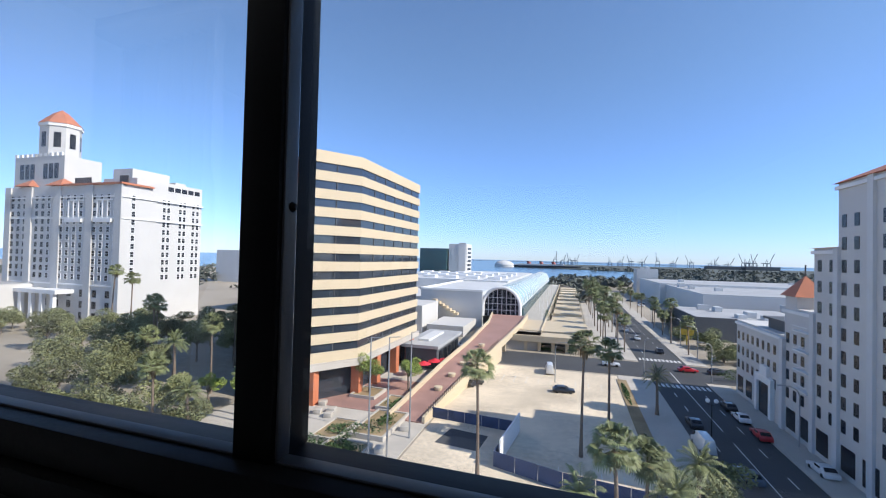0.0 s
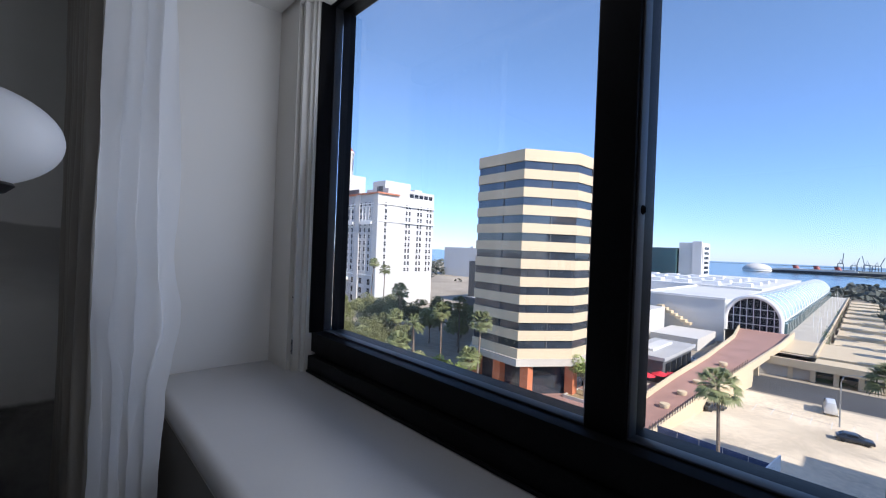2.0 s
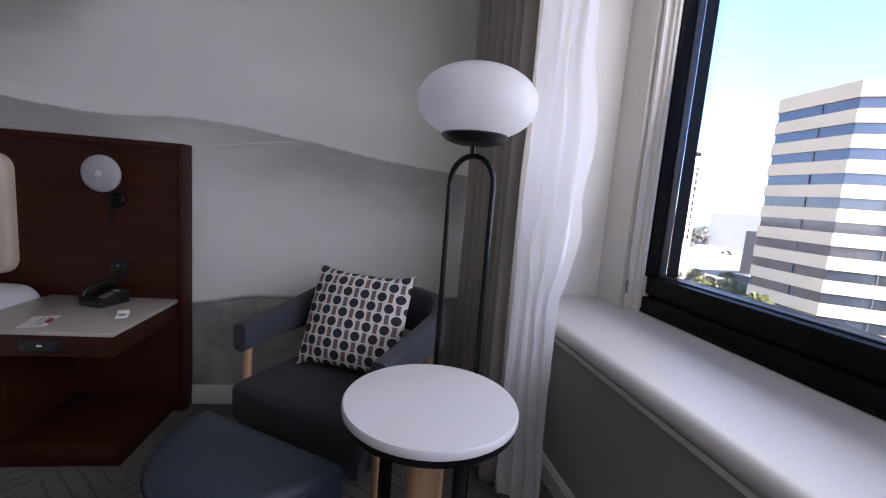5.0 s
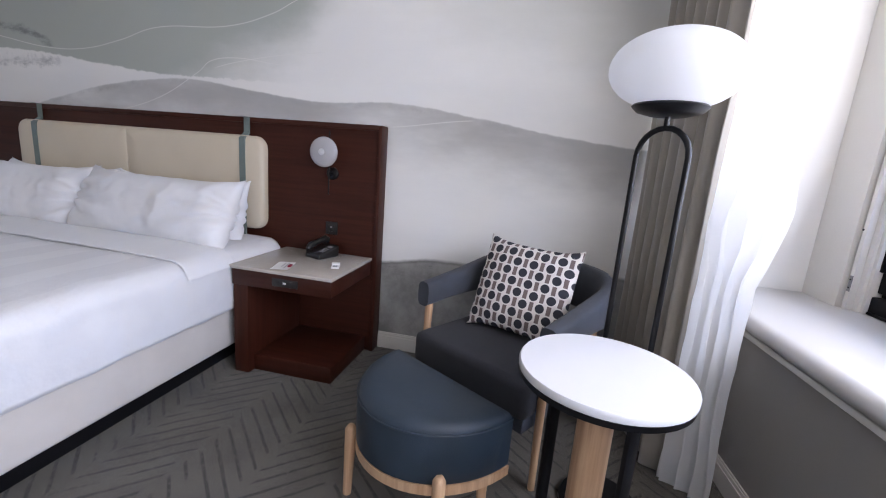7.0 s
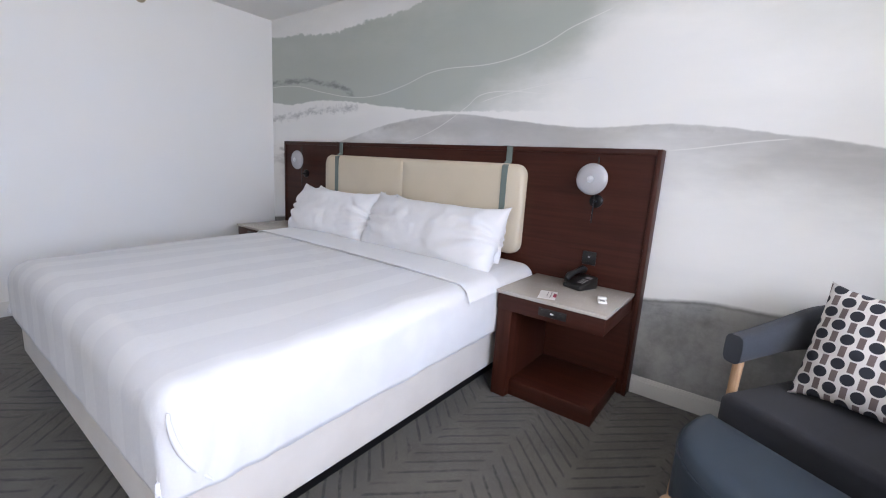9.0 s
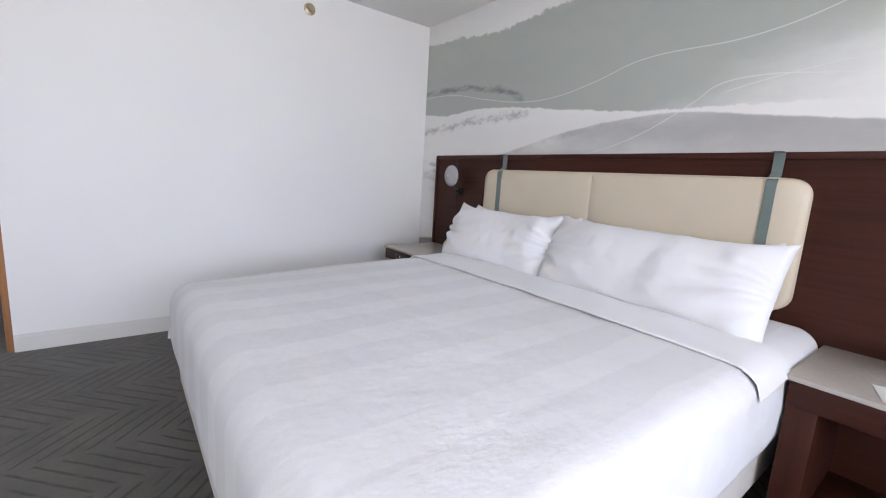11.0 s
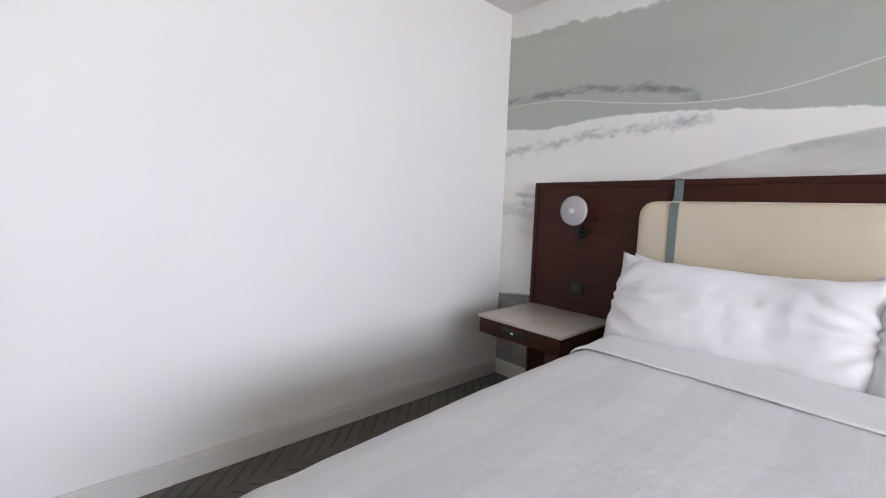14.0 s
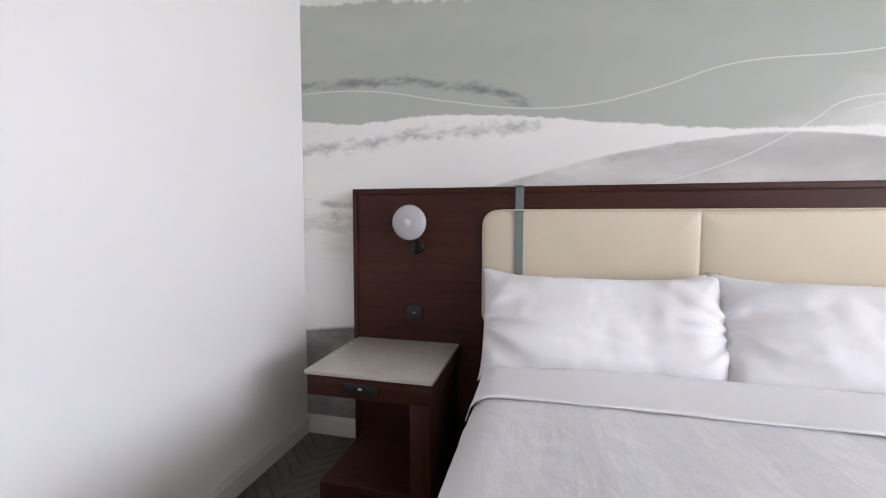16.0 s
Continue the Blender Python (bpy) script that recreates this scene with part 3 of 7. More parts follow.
def jambs():
    bm = bmesh.new()
    for s, x in ((1, WX0), (-1, WX1)):
        def bx(xa, ya, xb, yb):
            box(bm, min(x + s * xa, x + s * xb), ya, WZ0 + 0.009, max(x + s * xa, x + s * xb), yb, WZ1)
        bx(-0.01, 1.685, 0.215, 1.80)
        bx(0.215, 1.715, 0.232, 1.80)
        bx(0.232, 1.700, 0.252, 1.80)
        bx(0.252, 1.728, 0.276, 1.80)
        bx(0.276, 1.742, 0.292, 1.80)
    box(bm, WX0, 1.685, WZ1 - 0.03, WX1, 1.80, WZ1)
    return bm


turned("trim_window_jamb", jambs(), M_TRIM, "off-white fluted jamb linings of the window", "window jamb")


def jamb_bracket():
    b = thing("jamb_bracket", "small grey metal bracket screwed to the window jamb", "bracket", WT @ Matrix.Translation((WX0 + 0.245, 1.6995, 0.825)))
    part("plate", boxes((-0.008, -0.003, -0.035, 0.008, 0.0, 0.035), bevel=0.001), M_STEELGREY, b)
    part("screw", lathe([(0.004, 0.003), (0.003, 0.006), (0.0005, 0.007)], 10), M_BLACK, b, m=pose(0, 0, 0.018, 90, 0, 0))
    part("screw", lathe([(0.004, 0.003), (0.003, 0.006), (0.0005, 0.007)], 10), M_BLACK, b, m=pose(0, 0, -0.018, 90, 0, 0))
    part("screw_hole", lathe([(0.005, 0.0), (0.005, 0.0015), (0.0005, 0.0018)], 10), M_BLACK, b, m=pose(-0.012, 0.001, 0.235, 90, 0, 0))


M_STEELGREY = surf("dull_grey_metal", (0.22, 0.22, 0.23), 0.5, 0.5, var=0.1, big=10, small=150, bump=0.02)
jamb_bracket()


def window_1():
    w = thing("window_1", "wide black metal window with three fixed panes, the unseen right one added for daylight", "window", WT, kind="structure")
    x0, x1, z0, z1, ya, yb = WX0 + 0.291, WX1 - 0.291, WZ0, WZ1, 1.757, 1.945
    zr, zt, yp = 0.895, 2.475, 1.866
    part("window_frame", boxes((x0, ya, z0, x1, yb, 0.788), (x0, 1.792, 0.788, x1, yb, 0.806), (x0, 1.772, 0.806, x1, yb, zr), bevel=0.004), M_FRAME, w, "black grooved bottom rail")
    part("bottom_rail_lip", boxes((x0 + 0.01, ya - 0.012, z0 + 0.012, x1 - 0.01, ya, z0 + 0.024), bevel=0.003), M_FRAME, w)
    part("window_frame", boxes((x0, ya, zt, x1, yb, z1), bevel=0.004), M_FRAME, w, "black top rail")
    part("window_frame", boxes((x0, ya, zr, x0 + 0.012, yb, zt), bevel=0.003), M_FRAME, w, "black side stile")
    part("window_frame", boxes((x1 - 0.012, ya, zr, x1, yb, zt), bevel=0.003), M_FRAME, w, "black side stile")
    ml, mr = -0.193, -0.092
    for a, b in ((ml, mr), (1.40, 1.50)):
        part("mullion", boxes((a, 1.815, zr, b, yb, zt), bevel=0.006), M_FRAME, w, "thick black mullion")
    r, yq = 0.007, yp - 0.040
    for a, b in ((x0 + 0.012, ml), (mr, 1.40), (1.50, x1 - 0.012)):
        part("glazing_bead", boxes((a, yq, zr, b, yp, zr + r), (a, yq, zt - r, b, yp, zt), (a, yq, zr + r, a + r, yp, zt - r), (b - r, yq, zr + r, b, yp, zt - r), bevel=0.003), M_FRAME_EDGE, w, "grey glazing bead")
        p = part("pane", boxes((a + 0.003, yp, zr + 0.003, b - 0.003, yp + 0.006, zt - 0.003)), M_PANE, w, "clear glass")
        p.visible_shadow = False
    part("latch_knob", lathe([(0.010, 0), (0.012, 0.004), (0.006, 0.012)], 12), M_FRAME, w, m=pose(mr + 0.004, 1.85, 1.43, 0, 90, 0))
    return w


window_1()


# ---- headboard wall ----
HX = -1.90


def rounded_rect(w, h, r, n=6):
    pts = []
    for cx, cy, a0 in ((w / 2 - r, h / 2 - r, 0), (-w / 2 + r, h / 2 - r, 90), (-w / 2 + r, -h / 2 + r, 180), (w / 2 - r, -h / 2 + r, 270)):
        for k in range(n + 1):
            a = radians(a0 + 90 * k / n)
            pts.append((cx + r * math.cos(a), cy + r * math.sin(a)))
    return pts


def headboard():
    h = thing("headboard", "dark brown wooden headboard panel with a cream leather pad", "headboard")
    part("wood_panel", boxes((XW, -4.030, FZ, HX - 0.012, -0.606, 1.364)), M_WOOD, h, "dark stained wood")
    part("end_stile", boxes((XW, -0.615, FZ, HX, -0.590, 1.376), bevel=0.003), M_WOOD_V, h)
    part("end_stile", boxes((XW, -4.046, FZ, HX, -4.021, 1.376), bevel=0.003), M_WOOD_V, h)
    part("top_cap", boxes((XW, -4.021, 1.345, HX, -0.615, 1.376), bevel=0.003), M_WOOD, h)
    for y0, y1, nm in ((-3.345, -2.376, "pad"), (-2.400, -1.352, "pad")):
        bm = bmesh.new()
        wv, hv = y1 - y0, 0.585
        outer_left = y0 < -3
        n = 26
        # a padded face, bulging towards the middle and round at the outer corners
        poly = []
        r = 0.075
        cor = [(-wv / 2, -hv / 2, outer_left), (wv / 2, -hv / 2, not outer_left), (wv / 2, hv / 2, not outer_left), (-wv / 2, hv / 2, outer_left)]
        for i, (cx, cy, rd) in enumerate(cor):
            rr = r if rd else 0.008
            ox, oy = cx - math.copysign(rr, cx), cy - math.copysign(rr, cy)
            a0 = (180, 270, 0, 90)[i]
            for k in range(7):
                a = radians(a0 + 15 * k)
                poly.append((ox + rr * math.cos(a), oy + rr * math.sin(a)))
        rings = []
        for inset, hgt in ((0, 0), (0, 0.030), (0.004, 0.042), (0.012, 0.050), (0.03, 0.056), (0.10, 0.060)):
            sx, sy = 1 - 2 * inset / wv, 1 - 2 * inset / hv
            rings.append([bm.verts.new((hgt, px * sx, py * sy)) for px, py in poly])
        for a, b in zip(rings, rings[1:]):
            for k in range(len(poly)):
                bm.faces.new((a[k], a[(k + 1) % len(poly)], b[(k + 1) % len(poly)], b[k]))
        bm.faces.new(rings[-1])
        bm.faces.new(rings[0][::-1])
        p = part(nm, bm, M_PAD, h, "cream leather pad", Matrix.Translation((HX - 0.012, (y0 + y1) / 2, 0.970)), 1.0)
    bm = bmesh.new()
    ring = [(HX + 0.034, -3.33 + 0.075, 1.2605), (HX + 0.034, -1.367 - 0.075, 1.2605)]
    tube(bm, ring, 0.004, 6)
    part("piping", bm, M_PAD, h, "cream piping")
    for y in (-3.165, -1.490):
        bm = boxes((HX - 0.02, y - 0.020, 1.376, HX + 0.058, y + 0.020, 1.3745), (HX, y - 0.020, 1.28, HX + 0.006, y + 0.020, 1.374), (HX + 0.044, y - 0.020, 0.60, HX + 0.054, y + 0.020, 1.25))
        b2 = bm
        vs = [b2.verts.new(p) for p in ((HX + 0.004, y - 0.020, 1.285), (HX + 0.004, y + 0.020, 1.285), (HX + 0.053, y + 0.020, 1.245), (HX + 0.053, y - 0.020, 1.245), (HX + 0.0, y - 0.020, 1.275), (HX + 0.0, y + 0.020, 1.275), (HX + 0.046, y + 0.020, 1.235), (HX + 0.046, y - 0.020, 1.235))]
        for f in ((0, 1, 2, 3), (7, 6, 5, 4), (0, 3, 7, 4), (1, 5, 6, 2)):
            b2.faces.new([vs[i] for i in f])
        part("strap", b2, M_STRAP, h, "sage green cloth strap", smooth=0)
    return h


headboard()


def sconce(y, tilt):
    s = thing("wall_sconce", "black wall sconce with a round frosted glass disc, unlit", "wall lamp", Matrix.Translation((HX - 0.012, y, 1.200)), "bedside sconces")
    part("backplate", lathe([(0.038, 0), (0.038, 0.012), (0.034, 0.016), (0.012, 0.018)], 24), M_BLACK, s, m=pose(0, 0.012, -0.125, 0, 90, 0))
    bm = bmesh.new()
    tube(bm, [(0.055, 0.012, -0.250), (0.055, 0.012, 0.125)], 0.0045, 8)
    tube(bm, [(0.010, 0.012, -0.125), (0.055, 0.012, -0.125)], 0.009, 10)
    part("rod", bm, M_BLACK, s, "thin black rod")
    part("socket", lathe([(0.030, 0.0), (0.036, 0.012), (0.036, 0.03), (0.02, 0.034)], 20), M_BLACK, s, m=pose(0.048, 0, 0, 0, 90, 0))
    prof = [(0.020, 0.0), (0.060, 0.004), (0.082, 0.014), (0.088, 0.024), (0.086, 0.031), (0.072, 0.040), (0.050, 0.048), (0.025, 0.053), (0.001, 0.0545)]
    part("glass_disc", lathe(prof, 40), M_FROST, s, "frosted glass disc", m=pose(0.074, 0, 0, 0, 90, 0), smooth=1.2)
    # white ball through the disc, modelled in place of the window's bright reflection
    bm = bmesh.new()
    bmesh.ops.create_uvsphere(bm, u_segments=16, v_segments=10, radius=0.022)
    part("highlight_bead", bm, M_OPAL, s, "white bead standing in for the glass highlight", m=Matrix.Translation((0.118, 0.0, 0.0)), smooth=2)
    return s


sconce(-0.913, 0)
sconce(-3.700, 0)


def outlet(y, z):
    o = thing("wall_outlet", "black wall outlet on the dark wood panel", "outlet", Matrix.Translation((HX - 0.012, y, z)), "panel outlets")
    part("plate", boxes((0, -0.04, -0.04, 0.008, 0.04, 0.04), bevel=0.003), M_PLASTIC, o)
    part("socket", boxes((0.008, -0.022, -0.022, 0.011, 0.022, 0.022), bevel=0.004), M_PLASTIC, o)
    part("switch", boxes((0.011, -0.006, 0.004, 0.0125, 0.006, 0.012)), M_PRINT, o, "small grey mark")


outlet(-0.90, 0.735)
outlet(-3.703, 0.721)


def nightstand(mirror, y0, y1):
    """mirror: -1 when the bed lies towards -y of it, 1 when towards +y."""
    n = thing("nightstand", "dark brown wooden nightstand with open shelf and stone top", "nightstand", group="nightstands beside the bed")
    xb, xf = HX - 0.012, -1.385
    bed, out = (y0, y1) if mirror < 0 else (y1, y0)
    s = 1 if out > bed else -1

    def sp(a, b, zz0, zz1, xx0=xb, xx1=xf, bev=0.003):
        ya, yb = bed + s * a, bed + s * b
        return boxes((xx0, min(ya, yb), zz0, xx1, max(ya, yb), zz1), bevel=bev)
    w = abs(out - bed)
    part("top", sp(0, w, 0.559, 0.577, xb, xf + 0.004, 0.002), M_STONE, n, "taupe stone top")
    part("apron", sp(0.010, w - 0.008, 0.468, 0.559, xb, xf - 0.006), M_WOOD, n)
    part("side_panel", sp(0.012, 0.10, FZ, 0.468, xb, xf - 0.012), M_WOOD_V, n)
    part("plinth", sp(0.10, w - 0.026, FZ, 0.050, xb, xf - 0.060), M_WOOD, n)
    c = bed + s * w * 0.55
    o = part("outlet_strip", boxes((xf - 0.006, c - 0.075, 0.492, xf - 0.002, c + 0.075, 0.535), bevel=0.002), M_PLASTIC, n, "black outlet strip")
    for k in (-0.045, 0.0, 0.042):
        part("socket", boxes((xf - 0.002, c + k - 0.014, 0.502, xf - 0.0005, c + k + 0.014, 0.526), bevel=0.0005), M_PLASTIC, o)
    part("indicator", boxes((xf - 0.0005, c - 0.009, 0.510, xf + 0.0006, c + 0.009, 0.519)), M_WHITEPL, o, "small white mark")
    return n


nightstand(-1, -1.221, -0.622)
nightstand(1, -4.028, -3.463)


def telephone():
    t = thing("telephone", "black desk telephone with a corded handset on the nightstand", "telephone", pose(-1.785, -0.895, 0.577, 0, 0, 70) @ Matrix.Diagonal((0.74, 0.78, 0.95, 1)))
    bm = bmesh.new()
    vs = box(bm, -0.085, -0.10, 0.0, 0.085, 0.10, 0.03)
    for v in vs:
        if v.co.z > 0.02 and v.co.y > 0:
            v.co.z = 0.075
    bevel_all(bm, 0.012, 3)
    part("base", bm, M_PLASTIC, t, "black plastic base")
    bm = bmesh.new()
    tube(bm, [(-0.050, -0.100, 0.052), (-0.053, -0.075, 0.072), (-0.055, 0.0, 0.090), (-0.053, 0.075, 0.104), (-0.050, 0.105, 0.092)], [0.020, 0.024, 0.016, 0.024, 0.020], 12)
    part("handset", bm, M_PLASTIC, t)
    pad = part("keypad", boxes((0.005, -0.06, 0.0, 0.07, 0.07, 0.003)), M_PLASTIC, t, m=Matrix.Translation((0, 0, 0.049)) @ pose(0, 0, 0, 12.5, 0, 0))
    me = mesh_of("key", boxes((-0.006, -0.004, 0, 0.006, 0.004, 0.003), bevel=0.0008, seg=1), M_PRINT)
    for i in range(3):
        for j in range(4):
            share("key", me, pad, Matrix.Translation((0.018 + 0.019 * i, -0.045 + 0.018 * j, 0.003)))
    part("display", boxes((0.012, 0.035, 0.003, 0.064, 0.062, 0.004)), M_PRINT, pad, "grey label strip")
    bm = bmesh.new()
    pts = []
    for k in range(90):
        a = k / 89
        c = Vector((-0.05 - 0.05 * math.sin(a * math.pi), -0.11 + 0.22 * a - 0.02 * math.sin(6 * a), 0.012 + 0.03 * (1 - a)))
        pts.append(c + Vector((0.006 * math.cos(k * 0.9), 0, 0.006 * math.sin(k * 0.9))))
    tube(bm, pts, 0.0022, 5)
    part("cord", bm, M_PLASTIC, t, "coiled black cord")


telephone()


def note_card():
    c = thing("note_card", "white note card with dark red print on the nightstand", "card", pose(-1.49, -0.965, 0.578, 0, 0, -74))
    part("card", boxes((-0.045, -0.078, 0, 0.045, 0.078, 0.0012)), M_WHITEPL, c)
    part("print", boxes((-0.036, -0.045, 0.0012, -0.028, 0.01, 0.0018), (-0.018, -0.06, 0.0012, -0.014, 0.05, 0.0018), (0.0, -0.06, 0.0012, 0.004, 0.03, 0.0018)), M_PRINT, c, "rows of small grey print")
    part("emblem", boxes((-0.046, -0.012, 0.0012, -0.030, 0.030, 0.010), bevel=0.002), M_RED, c, "dark red emblem")


note_card()


def tent_card():
    c = thing("tent_card", "small white folded card with grey print on the nightstand", "card", pose(-1.60, -0.712, 0.577, 0, 0, 20))
    part("card", boxes((-0.036, -0.022, 0, 0.036, 0.022, 0.010), (-0.036, -0.022, 0.010, -0.010, 0.022, 0.021), bevel=0.003), M_WHITEPL, c)
    part("print", boxes((0.0, -0.012, 0.010, 0.028, 0.012, 0.0108)), M_PRINT, c)


tent_card()


# ---- the bed ----
BX0, BX1, BY0, BY1, BZ = -1.86, 0.255, -3.275, -1.225, 0.630


def fbm(x, y, z=0.0):
    return noise.fractal(Vector((x, y, z)), 0.9, 2.1, 4)


def bed():
    b = thing("bed", "king-size bed made up with smooth white linen", "bed")
    part("box_spring", boxes((BX0, BY0 + 0.035, 0.075, BX1 - 0.03, BY1 - 0.035, 0.345), bevel=0.025, seg=3), M_BOX, b, "beige upholstered box base")
    part("plinth", boxes((BX0 + 0.05, BY0 + 0.10, FZ, BX1 - 0.10, BY1 - 0.13, 0.075)), M_BLACK, b, "black recessed plinth")
    # mattress and duvet in one drape: down the side, over the top, down the other side
    bm = bmesh.new()
    nx, r, low = 110, 0.085, 0.315
    hw = (BY1 - BY0) / 2
    cyy = (BY0 + BY1) / 2

    def sag(x, y):
        """The duvet sinks towards the foot corners, most at the wall side."""
        e = max(0.0, (abs(y) / hw - 0.35) / 0.65) ** 2
        return (0.058 if y < 0 else 0.02) * e * max(0.0, (x + 1.0) / 1.25) ** 1.6
    prof = []
    for k in range(14):
        prof.append((-hw - 0.006 * math.sin(math.pi * k / 14), low + (BZ - r - low) * k / 14, 0.0))
    for k in range(9):
        a = math.pi - (math.pi / 2) * k / 8
        prof.append((-hw + r + r * math.cos(a), BZ - r + r * math.sin(a), k / 8))
    ny = 70
    for k in range(1, ny):
        prof.append((-hw + r + (2 * hw - 2 * r) * k / ny, BZ, 1.0))
    right = [(-y, z, w) for y, z, w in prof[:23]][::-1]
    prof += right
    rows = []
    for i in range(nx + 1):
        x = BX0 + (BX1 - r - BX0) * i / nx
        row = []
        for y, z, w in prof:
            wr = 0.006 * fbm(x * 1.6, y * 1.1, 3) + 0.0035 * fbm(x * 5, y * 4, 7)
            puff = 0.018 * w * (1 - (abs(y) / hw) ** 4) - sag(x, y) * (z - low) / (BZ - low)
            side = (1 - w) * (0.010 * fbm(x * 3.0, z * 2.0, 11))
            hem = 0.012 * fbm(x * 2.2, 0.5, 19) if z < low + 0.001 else 0.0
            foot = max(0.0, (x - (BX1 - 0.5)) / 0.5)
            tuck = (1 - w) * foot * foot * 0.016 * math.sin(46 * x + 9 * z + 2 * fbm(x * 2, z * 3, 1))
            row.append(bm.verts.new((x, cyy + y + math.copysign(side + tuck, y), z + w * wr + puff + hem)))
        rows.append(row)
    # the foot end folds down
    for k in range(1, 9):
        a = (math.pi / 2) * k / 8
        row = []
        for j, (y, z, w) in enumerate(prof):
            zz = low + (z - low) * (1 - 0.0)
            s = (z - low) / (BZ - low)
            px = BX1 - r + r * math.sin(a)
            pz = z - (r * (1 - math.cos(a))) * s - sag(px, y) * s
            yy = y * (1 - 0.045 * (1 - math.cos(a)) * (0.4 + 0.6 * (abs(y) / hw) ** 6))
            wr = 0.005 * fbm(px * 3, y * 2.5, 5)
            row.append(bm.verts.new((px, cyy + yy, pz + w * wr + 0.018 * w * (1 - (abs(y) / hw) ** 4) * (1 - k / 8))))
        rows.append(row)
    last = rows[-1]
    for k in range(1, 15):
        row = []
        for j, (y, z, w) in enumerate(prof):
            z0 = last[j].co.z
            zz = z0 + (min(z0, low) - z0) * k / 14 if z0 > low else z0
            px = BX1 + 0.008 * fbm(y * 3.0, zz * 2.2, 23) * (k / 14)
            row.append(bm.verts.new((px, last[j].co.y, zz + (0.010 * fbm(y * 2.0, 1.5, 29) if k == 14 else 0))))
        rows.append(row)
    for a, c in zip(rows, rows[1:]):
        for j in range(len(prof) - 1):
            bm.faces.new((a[j], a[j + 1], c[j + 1], c[j]))
    bmesh.ops.remove_doubles(bm, verts=bm.verts, dist=0.0004)
    d = part("duvet", bm, M_DUVET, b, "smooth white duvet tucked at the foot", smooth=1.2)
    so = d.modifiers.new("thick", "SOLIDIFY")
    so.thickness, so.offset = 0.012, -1
    # folded-back top sheet
    bm = bmesh.new()
    rows = []
    n = 120
    sec = []
    for k in range(7):
        sec.append((0.30 * k / 6, 0.012 + 0.004 * math.sin(k)))
    sec += [(0.308, 0.011), (0.311, 0.006), (0.307, 0.001), (0.290, -0.003)]
    for j in range(n + 1):
        y = -hw - 0.012 + (2 * hw + 0.024) * j / n
        ay = abs(y)
        drop = 0.0
        if ay > hw - r:
            q = min(1.0, (ay - (hw - r)) / (r + 0.012))
            drop = r * (1 - math.sqrt(max(0.0, 1 - q * q)))
        puff = 0.018 * (1 - (min(ay, hw) / hw) ** 4)
        row = []
        for px, pz in sec:
            x = -1.43 + px + 0.012 * fbm(y * 1.3, 2.0, 3) + 0.02 * (y / hw)
            row.append(bm.verts.new((x, cyy + y, BZ + puff - drop + pz + 0.004 * fbm(x * 4, y * 3, 9) + 0.003)))
        rows.append(row)
    for a, c in zip(rows, rows[1:]):
        for j in range(len(sec) - 1):
            bm.faces.new((a[j], a[j + 1], c[j + 1], c[j]))
    part("sheet_fold", bm, M_LINEN, b, "turned-back white sheet", smooth=1.2)
    # hanging corner fold at the foot
    bm = bmesh.new()
    pts = [(BX1 - 0.02 - 0.10 * (1 - k / 10) ** 2, BY1 + 0.004, 0.33 + 0.25 * k / 10) for k in range(11)]
    tube(bm, pts, [0.004 + 0.006 * math.sin(math.pi * k / 10) for k in range(11)], 6)
    part("corner_fold", bm, M_LINEN, b, "tucked corner fold", smooth=1.2)
    return b


bed()


def pillow_mesh(w, h, t, seed, crease=1.0, sag=0.13, full=6.0):
    """A stuffed case: full in the middle, flat pinched corners, creases that run in from the ends."""
    bm = bmesh.new()
    nx, ny = 70, 48
    for s in (1, -1):
        g = []
        for i in range(nx + 1):
            row = []
            for j in range(ny + 1):
                u, v = 2 * i / nx - 1, 2 * j / ny - 1
                x = u * w / 2 * (1 - 0.035 * (1 - abs(v) ** 4.0) * abs(u) ** 4)
                y = v * h / 2 * (1 - sag * (1 - abs(u) ** 3.6) * abs(v) ** 4)
                e = max(0.0, 1 - abs(u) ** full) ** 0.55 * max(0.0, 1 - abs(v) ** 2.6) ** 0.60
                z = s * t / 2 * e
                end = abs(u) ** 2
                fan = math.sin(11 * math.atan2(v, 1.25 - abs(u)) + 3 * fbm(x * 2, y * 2, seed))
                fold = crease * e ** 0.5 * end * 0.016 * (abs(fan) ** 0.6 * math.copysign(1, fan))
                edge = crease * 0.008 * math.sin(26 * u + 5 * fbm(x * 2, seed, 2)) * abs(v) ** 6 * e ** 0.3
                z += s * (fold + edge + e * 0.020 * fbm(x * 3.0, y * 3.0, seed) * crease + e * 0.006 * fbm(x * 9, y * 9, seed + 4) * crease)
                z += 0.016 * crease * fbm(x * 1.7, y * 1.7, seed + 9)
                row.append(bm.verts.new((x, y, z)))
            g.append(row)
        for i in range(nx):
            for j in range(ny):
                bm.faces.new((g[i][j], g[i + 1][j], g[i + 1][j + 1], g[i][j + 1]))
    bmesh.ops.remove_doubles(bm, verts=bm.verts, dist=0.0005)
    return bm


def pillow(y, x, z, lean, yaw, w, h, t, seed, label):
    # lies in a plane that leans back against the headboard
    m = Matrix.Translation((x, y, z)) @ Matrix.Rotation(radians(90 + yaw), 4, "Z") @ Matrix.Rotation(radians(lean), 4, "X")
    p = thing("pillow", label, "pillow", m, "bed pillows")
    part("pillowcase", pillow_mesh(w, h, t, seed, 1.05, 0.21, 5.5), M_LINEN, p, smooth=2.5)
    return p


